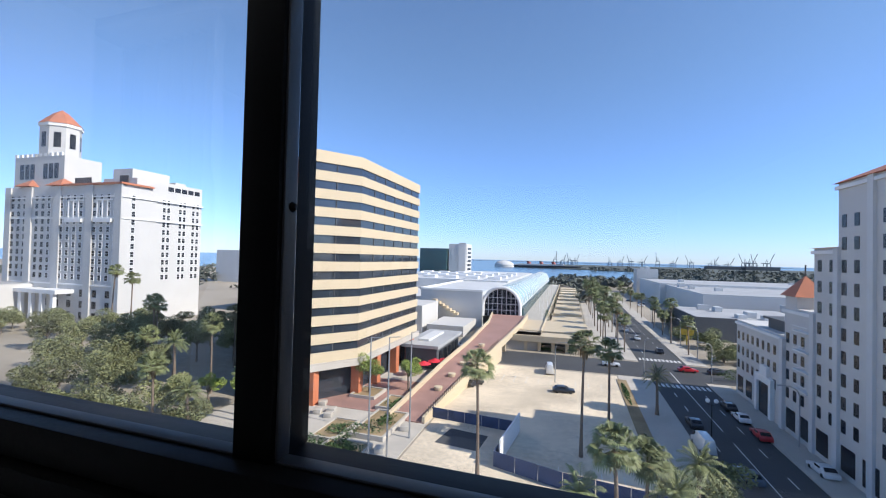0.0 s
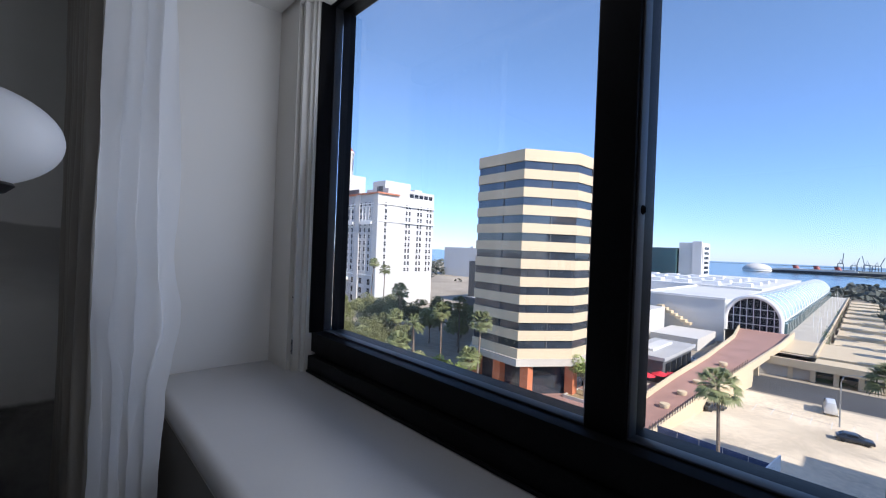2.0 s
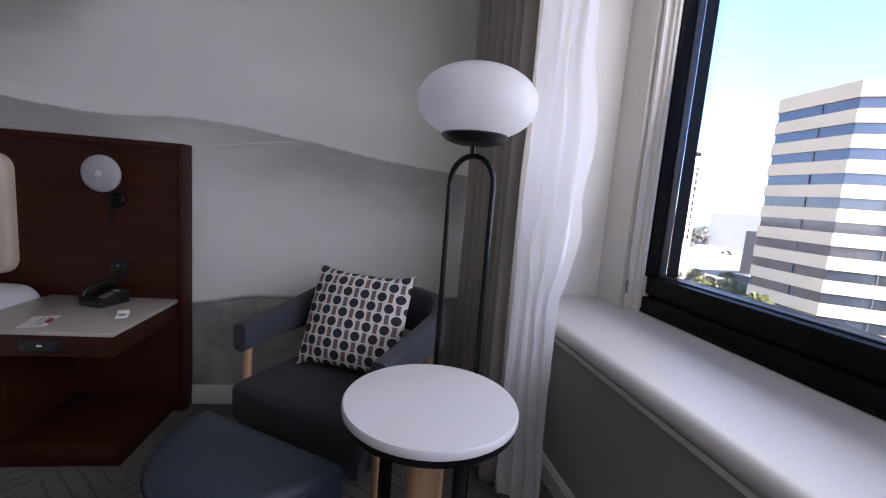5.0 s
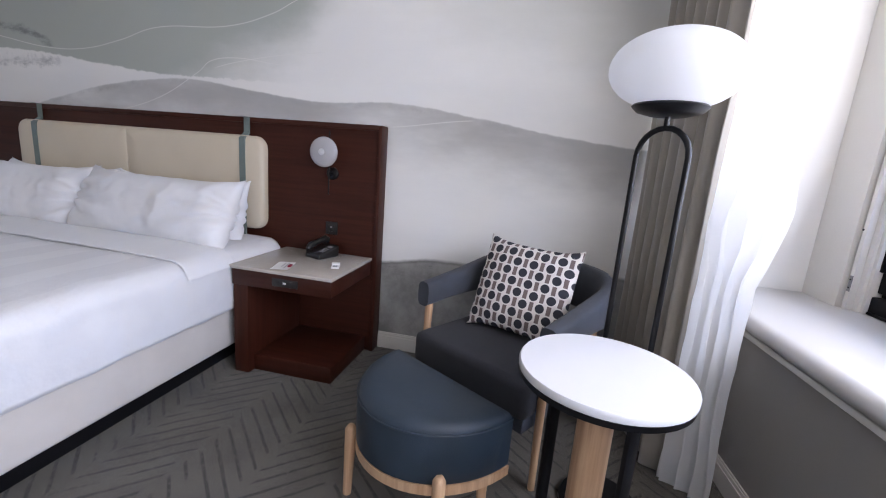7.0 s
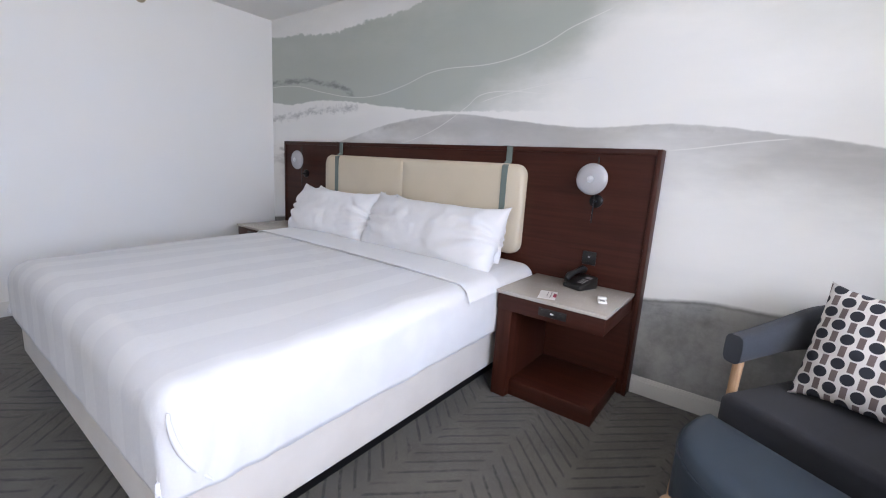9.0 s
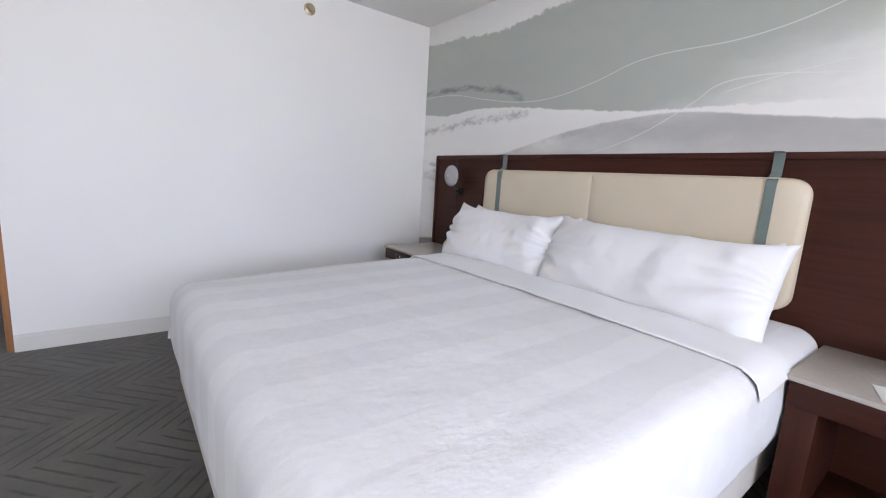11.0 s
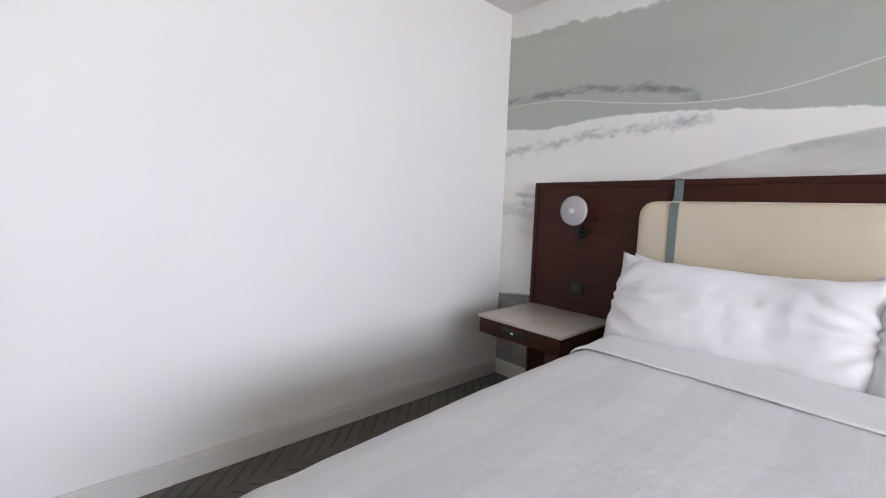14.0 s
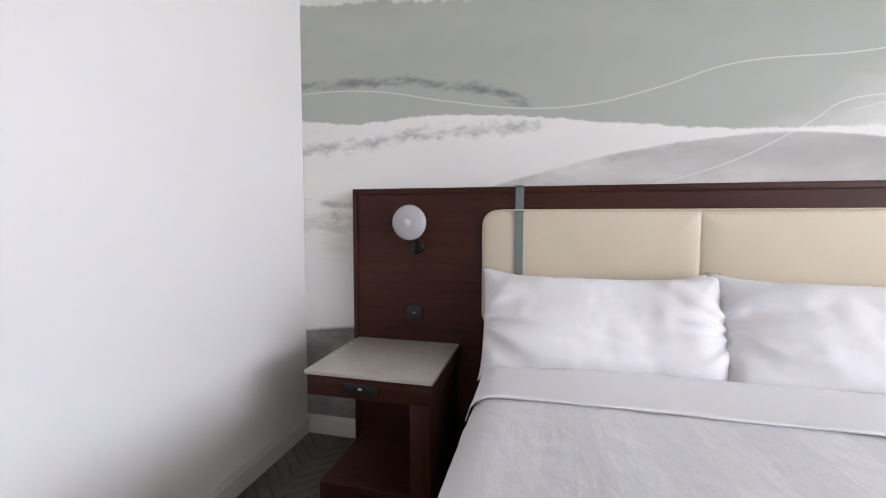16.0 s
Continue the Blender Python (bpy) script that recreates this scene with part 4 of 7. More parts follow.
pillow(-2.835, -1.560, 0.790, 66, 2, 0.93, 0.475, 0.24, 1, "plump white bed pillow with creased ends against the headboard")
pillow(-1.868, -1.555, 0.794, 64, -2, 1.13, 0.475, 0.25, 5, "plump white bed pillow with creased ends against the headboard")
pillow(-2.84, -1.735, 0.785, 74, 0, 0.95, 0.43, 0.17, 11, "white bed pillow behind the front one")
pillow(-1.88, -1.735, 0.785, 74, 0, 1.00, 0.43, 0.17, 15, "white bed pillow behind the front one")


# ---- the window corner ----
def floor_lamp():
    cx, cy = -1.009, 0.705
    ang = math.degrees(math.atan2(0.118, 0.130))
    l = thing("floor_lamp", "black floor lamp with a flattened opal glass globe, unlit", "floor lamp", pose(cx, cy, FZ, 0, 0, ang))
    r = 0.090
    bm = bmesh.new()
    top = 1.362 - FZ
    pts = [(-r, 0, 0.02)] + [(-r, 0, 0.1 + (top - r - 0.1) * k / 4) for k in range(5)]
    pts += [(-r * math.cos(math.pi * k / 12), 0, top - r + r * math.sin(math.pi * k / 12)) for k in range(1, 12)]
    pts += [(r, 0, 0.1 + (top - r - 0.1) * k / 4) for k in range(4, -1, -1)] + [(r, 0, 0.02)]
    tube(bm, pts, 0.0095, 12)
    part("arch_frame", bm, M_BLACK, l, "black bent tube", smooth=1.2)
    bm = bmesh.new()
    tube(bm, [(0, 0, top), (0, 0, 1.412 - FZ)], 0.009, 12)
    part("neck", bm, M_BLACK, l)
    part("base_plate", lathe([(0.145, 0), (0.150, 0.006), (0.150, 0.020), (0.144, 0.026)], 40), M_BLACK, l, "round black base plate")
    part("holder", lathe([(r_, z_ - FZ) for r_, z_ in ((0.012, 1.396), (0.060, 1.398), (0.096, 1.408), (0.112, 1.424), (0.108, 1.430))], 40), M_BLACK, l, "black dish holder", smooth=1.2)
    prof = []
    for k in range(33):
        a = -math.pi / 2 + math.pi * k / 32
        prof.append((0.196 * math.cos(a) ** 0.92 if math.cos(a) > 0 else 0.0, 1.532 - FZ + 0.117 * math.sin(a)))
    prof = [p for p in prof if p[1] > 1.425 - FZ]
    part("globe", lathe(prof, 56), M_OPAL, l, "opal glass globe", smooth=2)
    return l


floor_lamp()


def side_table():
    t = thing("side_table", "round white side table on an oak post and black bars", "side table", pose(-0.722, 0.588, 0, 0, 0, 42) @ Matrix.Diagonal((1.05, 1.05, 1, 1)))
    part("tabletop", lathe([(0.226, 0.629), (0.234, 0.633), (0.235, 0.649), (0.231, 0.655)], 72), M_TABLE, t, "white laminate top")
    part("rim", lathe([(0.215, 0.611), (0.231, 0.613), (0.231, 0.629), (0.215, 0.630)], 72), M_BLACK, t, "black rim under the top")
    part("post", lathe([(0.050, FZ + 0.012), (0.050, 0.611)], 40), M_OAK, t, "light oak post")
    part("bar", boxes((-0.165, -0.022, FZ + 0.012, -0.150, 0.022, 0.611), bevel=0.003), M_BLACK, t, "flat black bar")
    part("bar", boxes((0.110, -0.022, FZ + 0.012, 0.125, 0.022, 0.611), bevel=0.003), M_BLACK, t, "flat black bar")
    part("base", lathe([(0.178, FZ), (0.180, FZ + 0.004), (0.178, FZ + 0.012)], 56), M_BLACK, t, "round black base")
    return t


side_table()

CH = pose(-1.390, 0.290, 0, 0, 0, -122)


def armchair():
    c = thing("armchair", "charcoal-blue upholstered armchair with a wraparound arm band and oak legs", "armchair", CH)
    # seat: y forward, x across
    bm = boxes((-0.315, -0.33, 0.265, 0.315, 0.325, 0.425), bevel=0.035, seg=4)
    part("seat", bm, M_SEAT, c, "dark upholstered seat", smooth=1.2)
    part("seat_rail", boxes((-0.30, -0.31, 0.205, 0.30, 0.30, 0.268), bevel=0.01), M_CHAIR, c)
    # arm band
    path = [(-0.335, 0.26 - 0.43 * k / 6) for k in range(7)]
    path += [(-0.335 * math.cos(math.pi * k / 18), -0.17 - 0.26 * math.sin(math.pi * k / 18)) for k in range(1, 18)]
    path += [(0.335, -0.17 + 0.43 * k / 6) for k in range(7)]
    bm = bmesh.new()
    rings = []
    for i, (x, y) in enumerate(path):
        a = Vector(path[min(i + 1, len(path) - 1)]) - Vector(path[max(i - 1, 0)])
        a.normalize()
        nrm = Vector((-a.y, a.x))
        back = min(1.0, max(0.0, (0.26 - y) / 0.6))
        zc = 0.585 + 0.075 * back
        hh = 0.058 + 0.055 * back ** 2
        zc -= 0.02 * back ** 2
        ring = []
        for k in range(14):
            th = 2 * math.pi * k / 14
            cx_, cz_ = math.cos(th), math.sin(th)
            px = math.copysign(abs(cx_) ** 0.55, cx_) * 0.036
            pz = math.copysign(abs(cz_) ** 0.55, cz_) * hh
            ring.append(bm.verts.new((x + nrm.x * px, y + nrm.y * px, zc + pz)))
        rings.append(ring)
    for p, q in zip(rings, rings[1:]):
        for k in range(14):
            bm.faces.new((p[k], p[(k + 1) % 14], q[(k + 1) % 14], q[k]))
    bm.faces.new(rings[0][::-1])
    bm.faces.new(rings[-1])
    part("arm_band", bm, M_CHAIR, c, "curved charcoal-blue arm and back", smooth=1.0)
    for x, y, h in ((-0.325, 0.225, 0.535), (0.325, 0.225, 0.535), (-0.26, -0.30, 0.56), (0.26, -0.30, 0.56)):
        part("leg", tube(bmesh.new(), [(x * 1.03, y * 1.03, FZ), (x, y, h)], [0.014, 0.019], 14), M_OAK, c, "light oak leg", smooth=1.2)
    return c


armchair()


def ottoman():
    o = thing("ottoman", "half-round navy leather ottoman on an oak base", "ottoman", pose(-0.968, 0.090, 0, 0, 0, -122))
    def dshape(r, depth, flat):
        pts = [(r * math.cos(math.pi * k / 28), flat + depth * math.sin(math.pi * k / 28)) for k in range(29)]
        return pts
    bm = bmesh.new()
    rings = []
    for ins, z in ((0.01, 0.198), (0.0, 0.205), (0.0, 0.36), (0.004, 0.385), (0.014, 0.402), (0.03, 0.411), (0.07, 0.416), (0.15, 0.418)):
        rings.append([bm.verts.new((x * (1 - ins / 0.30), 0.16 + (y - 0.16) * (1 - ins / 0.2), z)) for x, y in dshape(0.305, 0.36, 0.0)])
    for a, b in zip(rings, rings[1:]):
        for k in range(len(a)):
            bm.faces.new((a[k], a[(k + 1) % len(a)], b[(k + 1) % len(a)], b[k]))
    bm.faces.new(rings[0][::-1])
    bm.faces.new(rings[-1])
    part("cushion", bm, M_OTTO, o, "navy leather drum", smooth=0.9)
    bm = bmesh.new()
    tube(bm, [(x * 1.002, y * 1.002, 0.378) for x, y in dshape(0.305, 0.36, 0.0)], 0.003, 6)
    part("seam", bm, M_OTTO, o, "stitched seam")
    part("base_ring", prism(dshape(0.309, 0.364, -0.002), 0.166, 0.200), M_OAK, o, "light oak band")
    for x, y in ((-0.226, 0.256), (0.165, 0.324), (-0.22, 0.02), (0.28, 0.03)):
        part("leg", tube(bmesh.new(), [(x * 1.02, y * 1.02, FZ), (x, y, 0.225), (x, y, 0.242)], [0.016, 0.022, 0.012], 14), M_OAK, o, "light oak leg", smooth=1.2)
    return o


ottoman()


def cushion():
    w = 0.462
    top_l, top_r = Vector((-1.630, 0.146, 0.858)), Vector((-1.455, 0.574, 0.850))
    across = (top_r - top_l).normalized()
    down = Vector((0.17, -0.035, -0.42)).normalized()
    down = (down - across * down.dot(across)).normalized()
    nrm = across.cross(-down)
    mid = (top_l + top_r) / 2 + down * (w / 2)
    m = Matrix((across, -down, nrm)).transposed().to_4x4()
    m.translation = mid
    c = thing("cushion", "square cushion printed with dark discs and brown bars", "cushion", m)
    part("cover", pillow_mesh(w * 1.03, w * 1.03, 0.13, 31, 0.35, 0.13, 2.8), M_CUSHION, c, smooth=2.5)
    return c


cushion()


def cloth(name, x_of, y_of, z0, z1, n, m, mat, thick):
    """A hanging cloth; x_of and y_of give its line in plan at share s and height h."""
    bm = bmesh.new()
    rows = []
    for i in range(m + 1):
        h = i / m
        rows.append([bm.verts.new((x_of(j / n, h), y_of(j / n, h), z0 + (z1 - z0) * h)) for j in range(n + 1)])
    for a, b in zip(rows, rows[1:]):
        for j in range(n):
            bm.faces.new((a[j], a[j + 1], b[j + 1], b[j]))
    return bm


def along(z, pts):
    """A smooth value at height z from a few (height, value) pairs."""
    for (z0, a), (z1, b) in zip(pts, pts[1:]):
        if z <= z1:
            q = max(0.0, min(1.0, (z - z0) / (z1 - z0)))
            return a + (b - a) * q * q * (3 - 2 * q)
    return pts[-1][1]


def curtains():
    c = thing("curtain", "grey-beige drape with deep folds drawn beside the window", "curtain")

    def dx(s, h):
        return -1.985 + 0.73 * s + 0.012 * math.sin(9 * s + 3 * h)

    def dy(s, h):
        fold = math.sin(2 * math.pi * 7.5 * s + 0.5 * math.sin(2 * h))
        return 0.882 + 0.090 * s + 0.036 * math.copysign(abs(fold) ** 0.8, fold) + 0.012 * fbm(s * 6, h * 2, 4)
    dr = part("drape", cloth("drape", dx, dy, FZ + 0.012, 2.49, 220, 30, M_DRAPE, 0.003), M_DRAPE, c, "grey-beige drape", smooth=2)
    dr.modifiers.new("thick", "SOLIDIFY").thickness = 0.003
    k = thing("sheer_curtain", "white sheer curtain bunched beside the window", "curtain")
    EDGE = ((0.0, -1.125), (0.45, -1.165), (0.80, -1.195), (1.00, -1.150), (1.20, -1.095), (1.45, -1.045), (1.80, -1.120), (2.5, -1.120))

    def sx(s, h):
        z = FZ + 2.53 * h
        right, left = along(z, EDGE), -1.240
        return left + (right - left) * s ** 0.85 + 0.006 * math.sin(2 * math.pi * 3.4 * s + 2.0 * h)

    def sy(s, h):
        z = FZ + 2.53 * h
        knot = math.exp(-((z - 1.02) / 0.22) ** 2)
        base = 0.968 + 0.165 * s
        return base + 0.022 * math.sin(2 * math.pi * 3.9 * s + 1.2 * math.sin(3 * h)) + 0.016 * fbm(s * 5, h * 4, 8) + knot * s * (0.020 * math.sin(9 * z + 5 * s) + 0.018 * fbm(s * 7, h * 14, 3))
    part("sheer", cloth("sheer", sx, sy, FZ + 0.015, 2.49, 130, 90, M_SHEER, 0.001), M_SHEER, k, "white sheer cloth", smooth=2)
    t = thing("curtain_rail", "white ceiling curtain rail", "curtain rail")
    part("rail", boxes((-1.99, 0.86, 2.49, 2.8, 1.13, ZC), bevel=0.004), M_TRIM, t)


curtains()


M_BRASS = surf("dull_brass", (0.42, 0.35, 0.25), 0.4, 0.6, var=0.1, big=10, small=120, bump=0.02)


def sprinkler():
    s = thing("sprinkler_head", "small round brass sidewall sprinkler head", "sprinkler", Matrix.Translation((-0.845, YB, 2.42)))
    part("escutcheon", lathe([(0.045, 0), (0.044, 0.006), (0.030, 0.012)], 28), M_BRASS, s, m=pose(0, 0, 0, -90, 0, 0))
    part("nozzle", lathe([(0.014, 0.012), (0.012, 0.030), (0.020, 0.034), (0.020, 0.037)], 16), M_BRASS, s, m=pose(0, 0, 0, -90, 0, 0))


sprinkler()

# ---- the city outside ----
CT = Matrix.Rotation(radians(CITY_TURN), 4, "Z")


def at(u, v, z=GROUND, turn=0.0):
    """A pose in the street grid: u across the street, v away from the window."""
    return CT @ pose(u, v, z, 0, 0, turn)


M_EARTH = surf("city_ground", (0.36, 0.31, 0.24), 0.9, var=0.3, big=0.02, small=0.5, bump=0.2)
M_ASPHALT = surf("asphalt", (0.062, 0.064, 0.068), 0.85, var=0.25, big=0.06, small=1.5, bump=0.2)
M_LOT = surf("pale_lot_paving", (0.64, 0.54, 0.40), 0.9, var=0.25, big=0.09, small=1.2, bump=0.2)
M_WALK = surf("pale_concrete", (0.47, 0.43, 0.37), 0.85, var=0.12, big=0.15, small=2.0, bump=0.2)
M_BRICKRED = surf("red_brick_paving", (0.34, 0.20, 0.165), 0.85, var=0.18, big=0.25, small=5.0, bump=0.2)
M_SOIL = surf("dry_soil", (0.30, 0.22, 0.12), 0.95, var=0.3, big=0.3, small=4.0, bump=0.4)
M_PAINT = surf("road_paint", (0.66, 0.65, 0.62), 0.7, var=0.15, big=0.5, small=6.0, bump=0.1)
M_WATER = surf("harbour_water", (0.06, 0.12, 0.17), 0.2, var=0.2, big=0.004, small=0.08, bump=0.3)
M_LAND = surf("far_land", (0.09, 0.10, 0.085), 0.95, var=0.45, big=0.01, small=0.12, bump=0.3)
M_WHITE = surf("white_stucco", (0.56, 0.545, 0.52), 0.85, var=0.06, big=0.12, small=3.0, bump=0.2)
M_WHITE2 = surf("white_trim", (0.78, 0.77, 0.75), 0.8, var=0.04, big=0.3, small=3.0, bump=0.1)
M_CREAM = surf("cream_precast", (0.58, 0.475, 0.32), 0.75, var=0.05, big=0.12, small=2.0, bump=0.15)
M_BAND = surf("dark_strip_glass", (0.030, 0.038, 0.050), 0.06, 0.0, var=0.25, big=0.25, small=0.9, bump=0.0, spec=0.9)
M_WIN = surf("window_glass_dark", (0.018, 0.021, 0.028), 0.2, 0.0, var=0.3, big=0.4, small=2.0, bump=0.0, spec=0.25, random_obj=0.35)
M_TILE = surf("terracotta_tile", (0.46, 0.17, 0.095), 0.8, var=0.2, big=0.5, small=5.0, bump=0.4)
M_GREY = surf("grey_roofing", (0.40, 0.40, 0.40), 0.85, var=0.12, big=0.1, small=1.5, bump=0.2)
M_PALEGREY = surf("pale_grey_cladding", (0.58, 0.58, 0.57), 0.8, var=0.07, big=0.05, small=1.0, bump=0.1)
M_DARKGREY = surf("dark_cladding", (0.09, 0.095, 0.10), 0.7, var=0.2, big=0.1, small=1.5, bump=0.1)
M_VAULT = surf("vault_glazing", (0.40, 0.55, 0.58), 0.25, 0.1, var=0.1, big=0.15, small=2.0, bump=0.05)
M_TEAL = surf("teal_curtain_wall", (0.07, 0.14, 0.15), 0.12, 0.2, var=0.25, big=0.08, small=0.6, bump=0.0, spec=0.8)
M_STEEL = surf("galvanised_steel", (0.36, 0.37, 0.38), 0.5, 0.6, var=0.1, big=1, small=10, bump=0.05)
M_CRANE = surf("crane_steel_blue", (0.11, 0.15, 0.20), 0.7, 0.0, var=0.15, big=0.05, small=0.5, bump=0.0)
M_HULL = surf("ship_hull_black", (0.03, 0.03, 0.035), 0.6, var=0.1, big=0.05, small=0.5, bump=0.0)
M_REDPAINT = surf("red_paint", (0.28, 0.05, 0.04), 0.5, var=0.1, big=1, small=8, bump=0.0)
M_UMB = surf("red_canvas", (0.62, 0.03, 0.05), 0.8, var=0.1, big=1, small=8, bump=0.1)
M_ORANGE = surf("orange_column_paint", (0.50, 0.17, 0.08), 0.7, var=0.1, big=1, small=8, bump=0.1)
M_BARK = surf("palm_bark", (0.19, 0.145, 0.11), 0.95, var=0.25, big=1.2, small=14, bump=0.8, stretch=(1, 1, 3))
M_FROND = surf("palm_frond", (0.185, 0.205, 0.085), 0.6, var=0.4, big=1.0, small=6, bump=0.1, random_obj=0.3)
M_DRYFROND = surf("dry_palm_skirt", (0.24, 0.17, 0.09), 0.9, var=0.3, big=1.5, small=8, bump=0.2)
M_LEAF = surf("tree_leaves", (0.185, 0.195, 0.085), 0.65, var=0.45, big=0.5, small=3, bump=0.1, random_obj=0.35)
M_LEAF2 = surf("bright_tree_leaves", (0.25, 0.31, 0.075), 0.65, var=0.4, big=0.6, small=3, bump=0.1, random_obj=0.25)
M_HEDGE = surf("hedge_leaves", (0.055, 0.10, 0.025), 0.7, var=0.4, big=0.8, small=4, bump=0.2)
M_TYRE = surf("tyre_rubber", (0.02, 0.02, 0.02), 0.85, var=0.1, big=3, small=20, bump=0.1)
M_BLUEFENCE = surf("blue_fence_screen", (0.05, 0.07, 0.14), 0.8, var=0.3, big=0.8, small=5, bump=0.2)


def lay(name, poly, dz, material, label, cat, depth=0.3):
    """A slab in the street grid whose top lies dz above the ground."""
    ob = setting(name, prism(poly, -depth, dz), material, label, cat)
    ob.matrix_basis = at(0, 0)
    return ob


def rect(u0, v0, u1, v1):
    return [(u0, v0), (u1, v0), (u1, v1), (u0, v1)]


setting("ground", prism(rect(-5000, -3000, 5000, 640), -1.0, 0.0), M_EARTH, "pale dry city ground", "ground").matrix_basis = at(0, 0)
setting("water", prism(rect(-9000, 640, 9000, 9000), -3.0, -1.2), M_WATER, "blue harbour water reaching the horizon", "water").matrix_basis = at(0, 0)
lay("ground_far_shore", [(-60, 1500), (300, 1250), (2600, 1150), (2600, 2900), (300, 2900), (-200, 2900)], 0.6, M_LAND, "dark wooded far shore of the harbour", "land", 4)
lay("ground_far_bank", [(120, 640), (2600, 640), (2600, 900), (250, 820)], 0.3, M_LAND, "low green bank beyond the roofs", "land", 4)
lay("road", rect(20.2, 20, 32.4, 640), 0.02, M_ASPHALT, "dark asphalt boulevard partly in shade", "road")
lay("road_cross", rect(-300, 117, 300, 134), 0.015, M_ASPHALT, "asphalt cross street", "road")
lay("ground_lot", rect(-22, 56, 12.5, 115.5), 0.05, M_LOT, "pale sandy empty parking lot", "parking lot")
lay("pavement_near", rect(12.6, 20, 20.0, 116), 0.15, M_WALK, "pale concrete pavement beside the lot", "pavement")
lay("pavement_right", rect(32.6, 20, 37, 116), 0.15, M_WALK, "pale concrete pavement before the white building", "pavement")
lay("pavement_far", rect(32.6, 135, 38, 640), 0.15, M_WALK, "pale concrete pavement", "pavement")
lay("pavement_promenade", rect(8, 135, 20, 640), 0.15, M_WALK, "pale palm-lined promenade", "pavement")
lay("pavement_plaza", rect(-60, 40, -22.4, 116), 0.12, M_WALK, "pale concrete office plaza", "plaza")
lay("pavement_brick", rect(-60, 72, -30, 92), 0.20, M_BRICKRED, "red brick paving before the offices", "plaza", 0.1)
lay("ground_strip", rect(12.0, 60, 14.2, 112), 0.20, M_SOIL, "strip of dry soil along the lot", "verge", 0.1)
lay("ground_forelot", rect(-22, 40, 0.5, 58.5), 0.07, M_LOT, "pale paving inside the fence", "parking lot")
lay("pavement_patch", [(-19, 64), (-12, 63.2), (-11.5, 69), (-18, 70)], 0.075, M_ASPHALT, "darker repaired patch of paving", "patch", 0.1)


def stripes(name, items, dz, label):
    bm = bmesh.new()
    for u0, v0, u1, v1 in items:
        prism(rect(u0, v0, u1, v1), 0.0, dz, bm)
    ob = solid(name, bm, M_PAINT, label, "road marking", at(0, 0), kind="structure")


for v0, v1 in ((110.0, 113.0), (137.0, 140.0)):
    stripes("trim_crosswalk", [(20.8 + 1.05 * k, v0, 21.4 + 1.05 * k, v1) for k in range(11)], 0.035, "white ladder crosswalk stripes")
stripes("trim_lane_lines", [(u, v, u + 0.16, v + L) for u, L, step in ((26.3, 40, 45), (23.2, 3, 9), (29.4, 3, 9)) for v in range(40, 400, step) if not 106 < v < 142], 0.03, "white and worn lane lines")
stripes("trim_bay_lines", [(-20 + 2.8 * k, 101, -19.9 + 2.8 * k, 106) for k in range(11)] + [(-6 + 2.8 * k, 58, -5.9 + 2.8 * k, 62.5) for k in range(6)], 0.06, "faint white parking bay lines")
for u in (20.1, 32.5):
    lay("trim_kerb", rect(u - 0.12, 20, u + 0.12, 116), 0.17, M_WALK, "concrete kerb", "kerb", 0.2)


WINDOW_MESH = {}


def win(w, h):
    """A shared window mesh, set a little into its wall; its face looks to -y."""
    if (w, h) not in WINDOW_MESH:
        bm = boxes((-w / 2, -0.06, 0, w / 2, 0.2, h))
        WINDOW_MESH[(w, h)] = mesh_of("window", bm, M_WIN, 0)
    return WINDOW_MESH[(w, h)]


SURROUND = {}


def surround(w, h):
    if (w, h) not in SURROUND:
        t = 0.16
        SURROUND[(w, h)] = mesh_of("window_frame", boxes((-w / 2 - t, -0.16, -t, w / 2 + t, 0.1, 0), (-w / 2 - t, -0.13, h, w / 2 + t, 0.1, h + t), (-w / 2 - t, -0.13, 0, -w / 2, 0.1, h), (w / 2, -0.13, 0, w / 2 + t, 0.1, h), (-w / 2, -0.10, h * 0.48, w / 2, 0.08, h * 0.53)), M_WHITE2, 0)
    return SURROUND[(w, h)]


def window_at(parent, a, b, s, z, w, h, framed=True):
    """A window on the wall from a to b (outside on the right of a to b), s metres along."""
    a, b = Vector(a), Vector(b)
    d = (b - a).normalized()
    p = a + d * s
    m = Matrix.Translation((p.x, p.y, z)) @ Matrix.Rotation(math.atan2(d.y, d.x), 4, "Z")
    o = share("window", win(w, h), parent, m)
    if framed:
        share("window_frame", surround(w, h), o, Matrix.Identity(4))


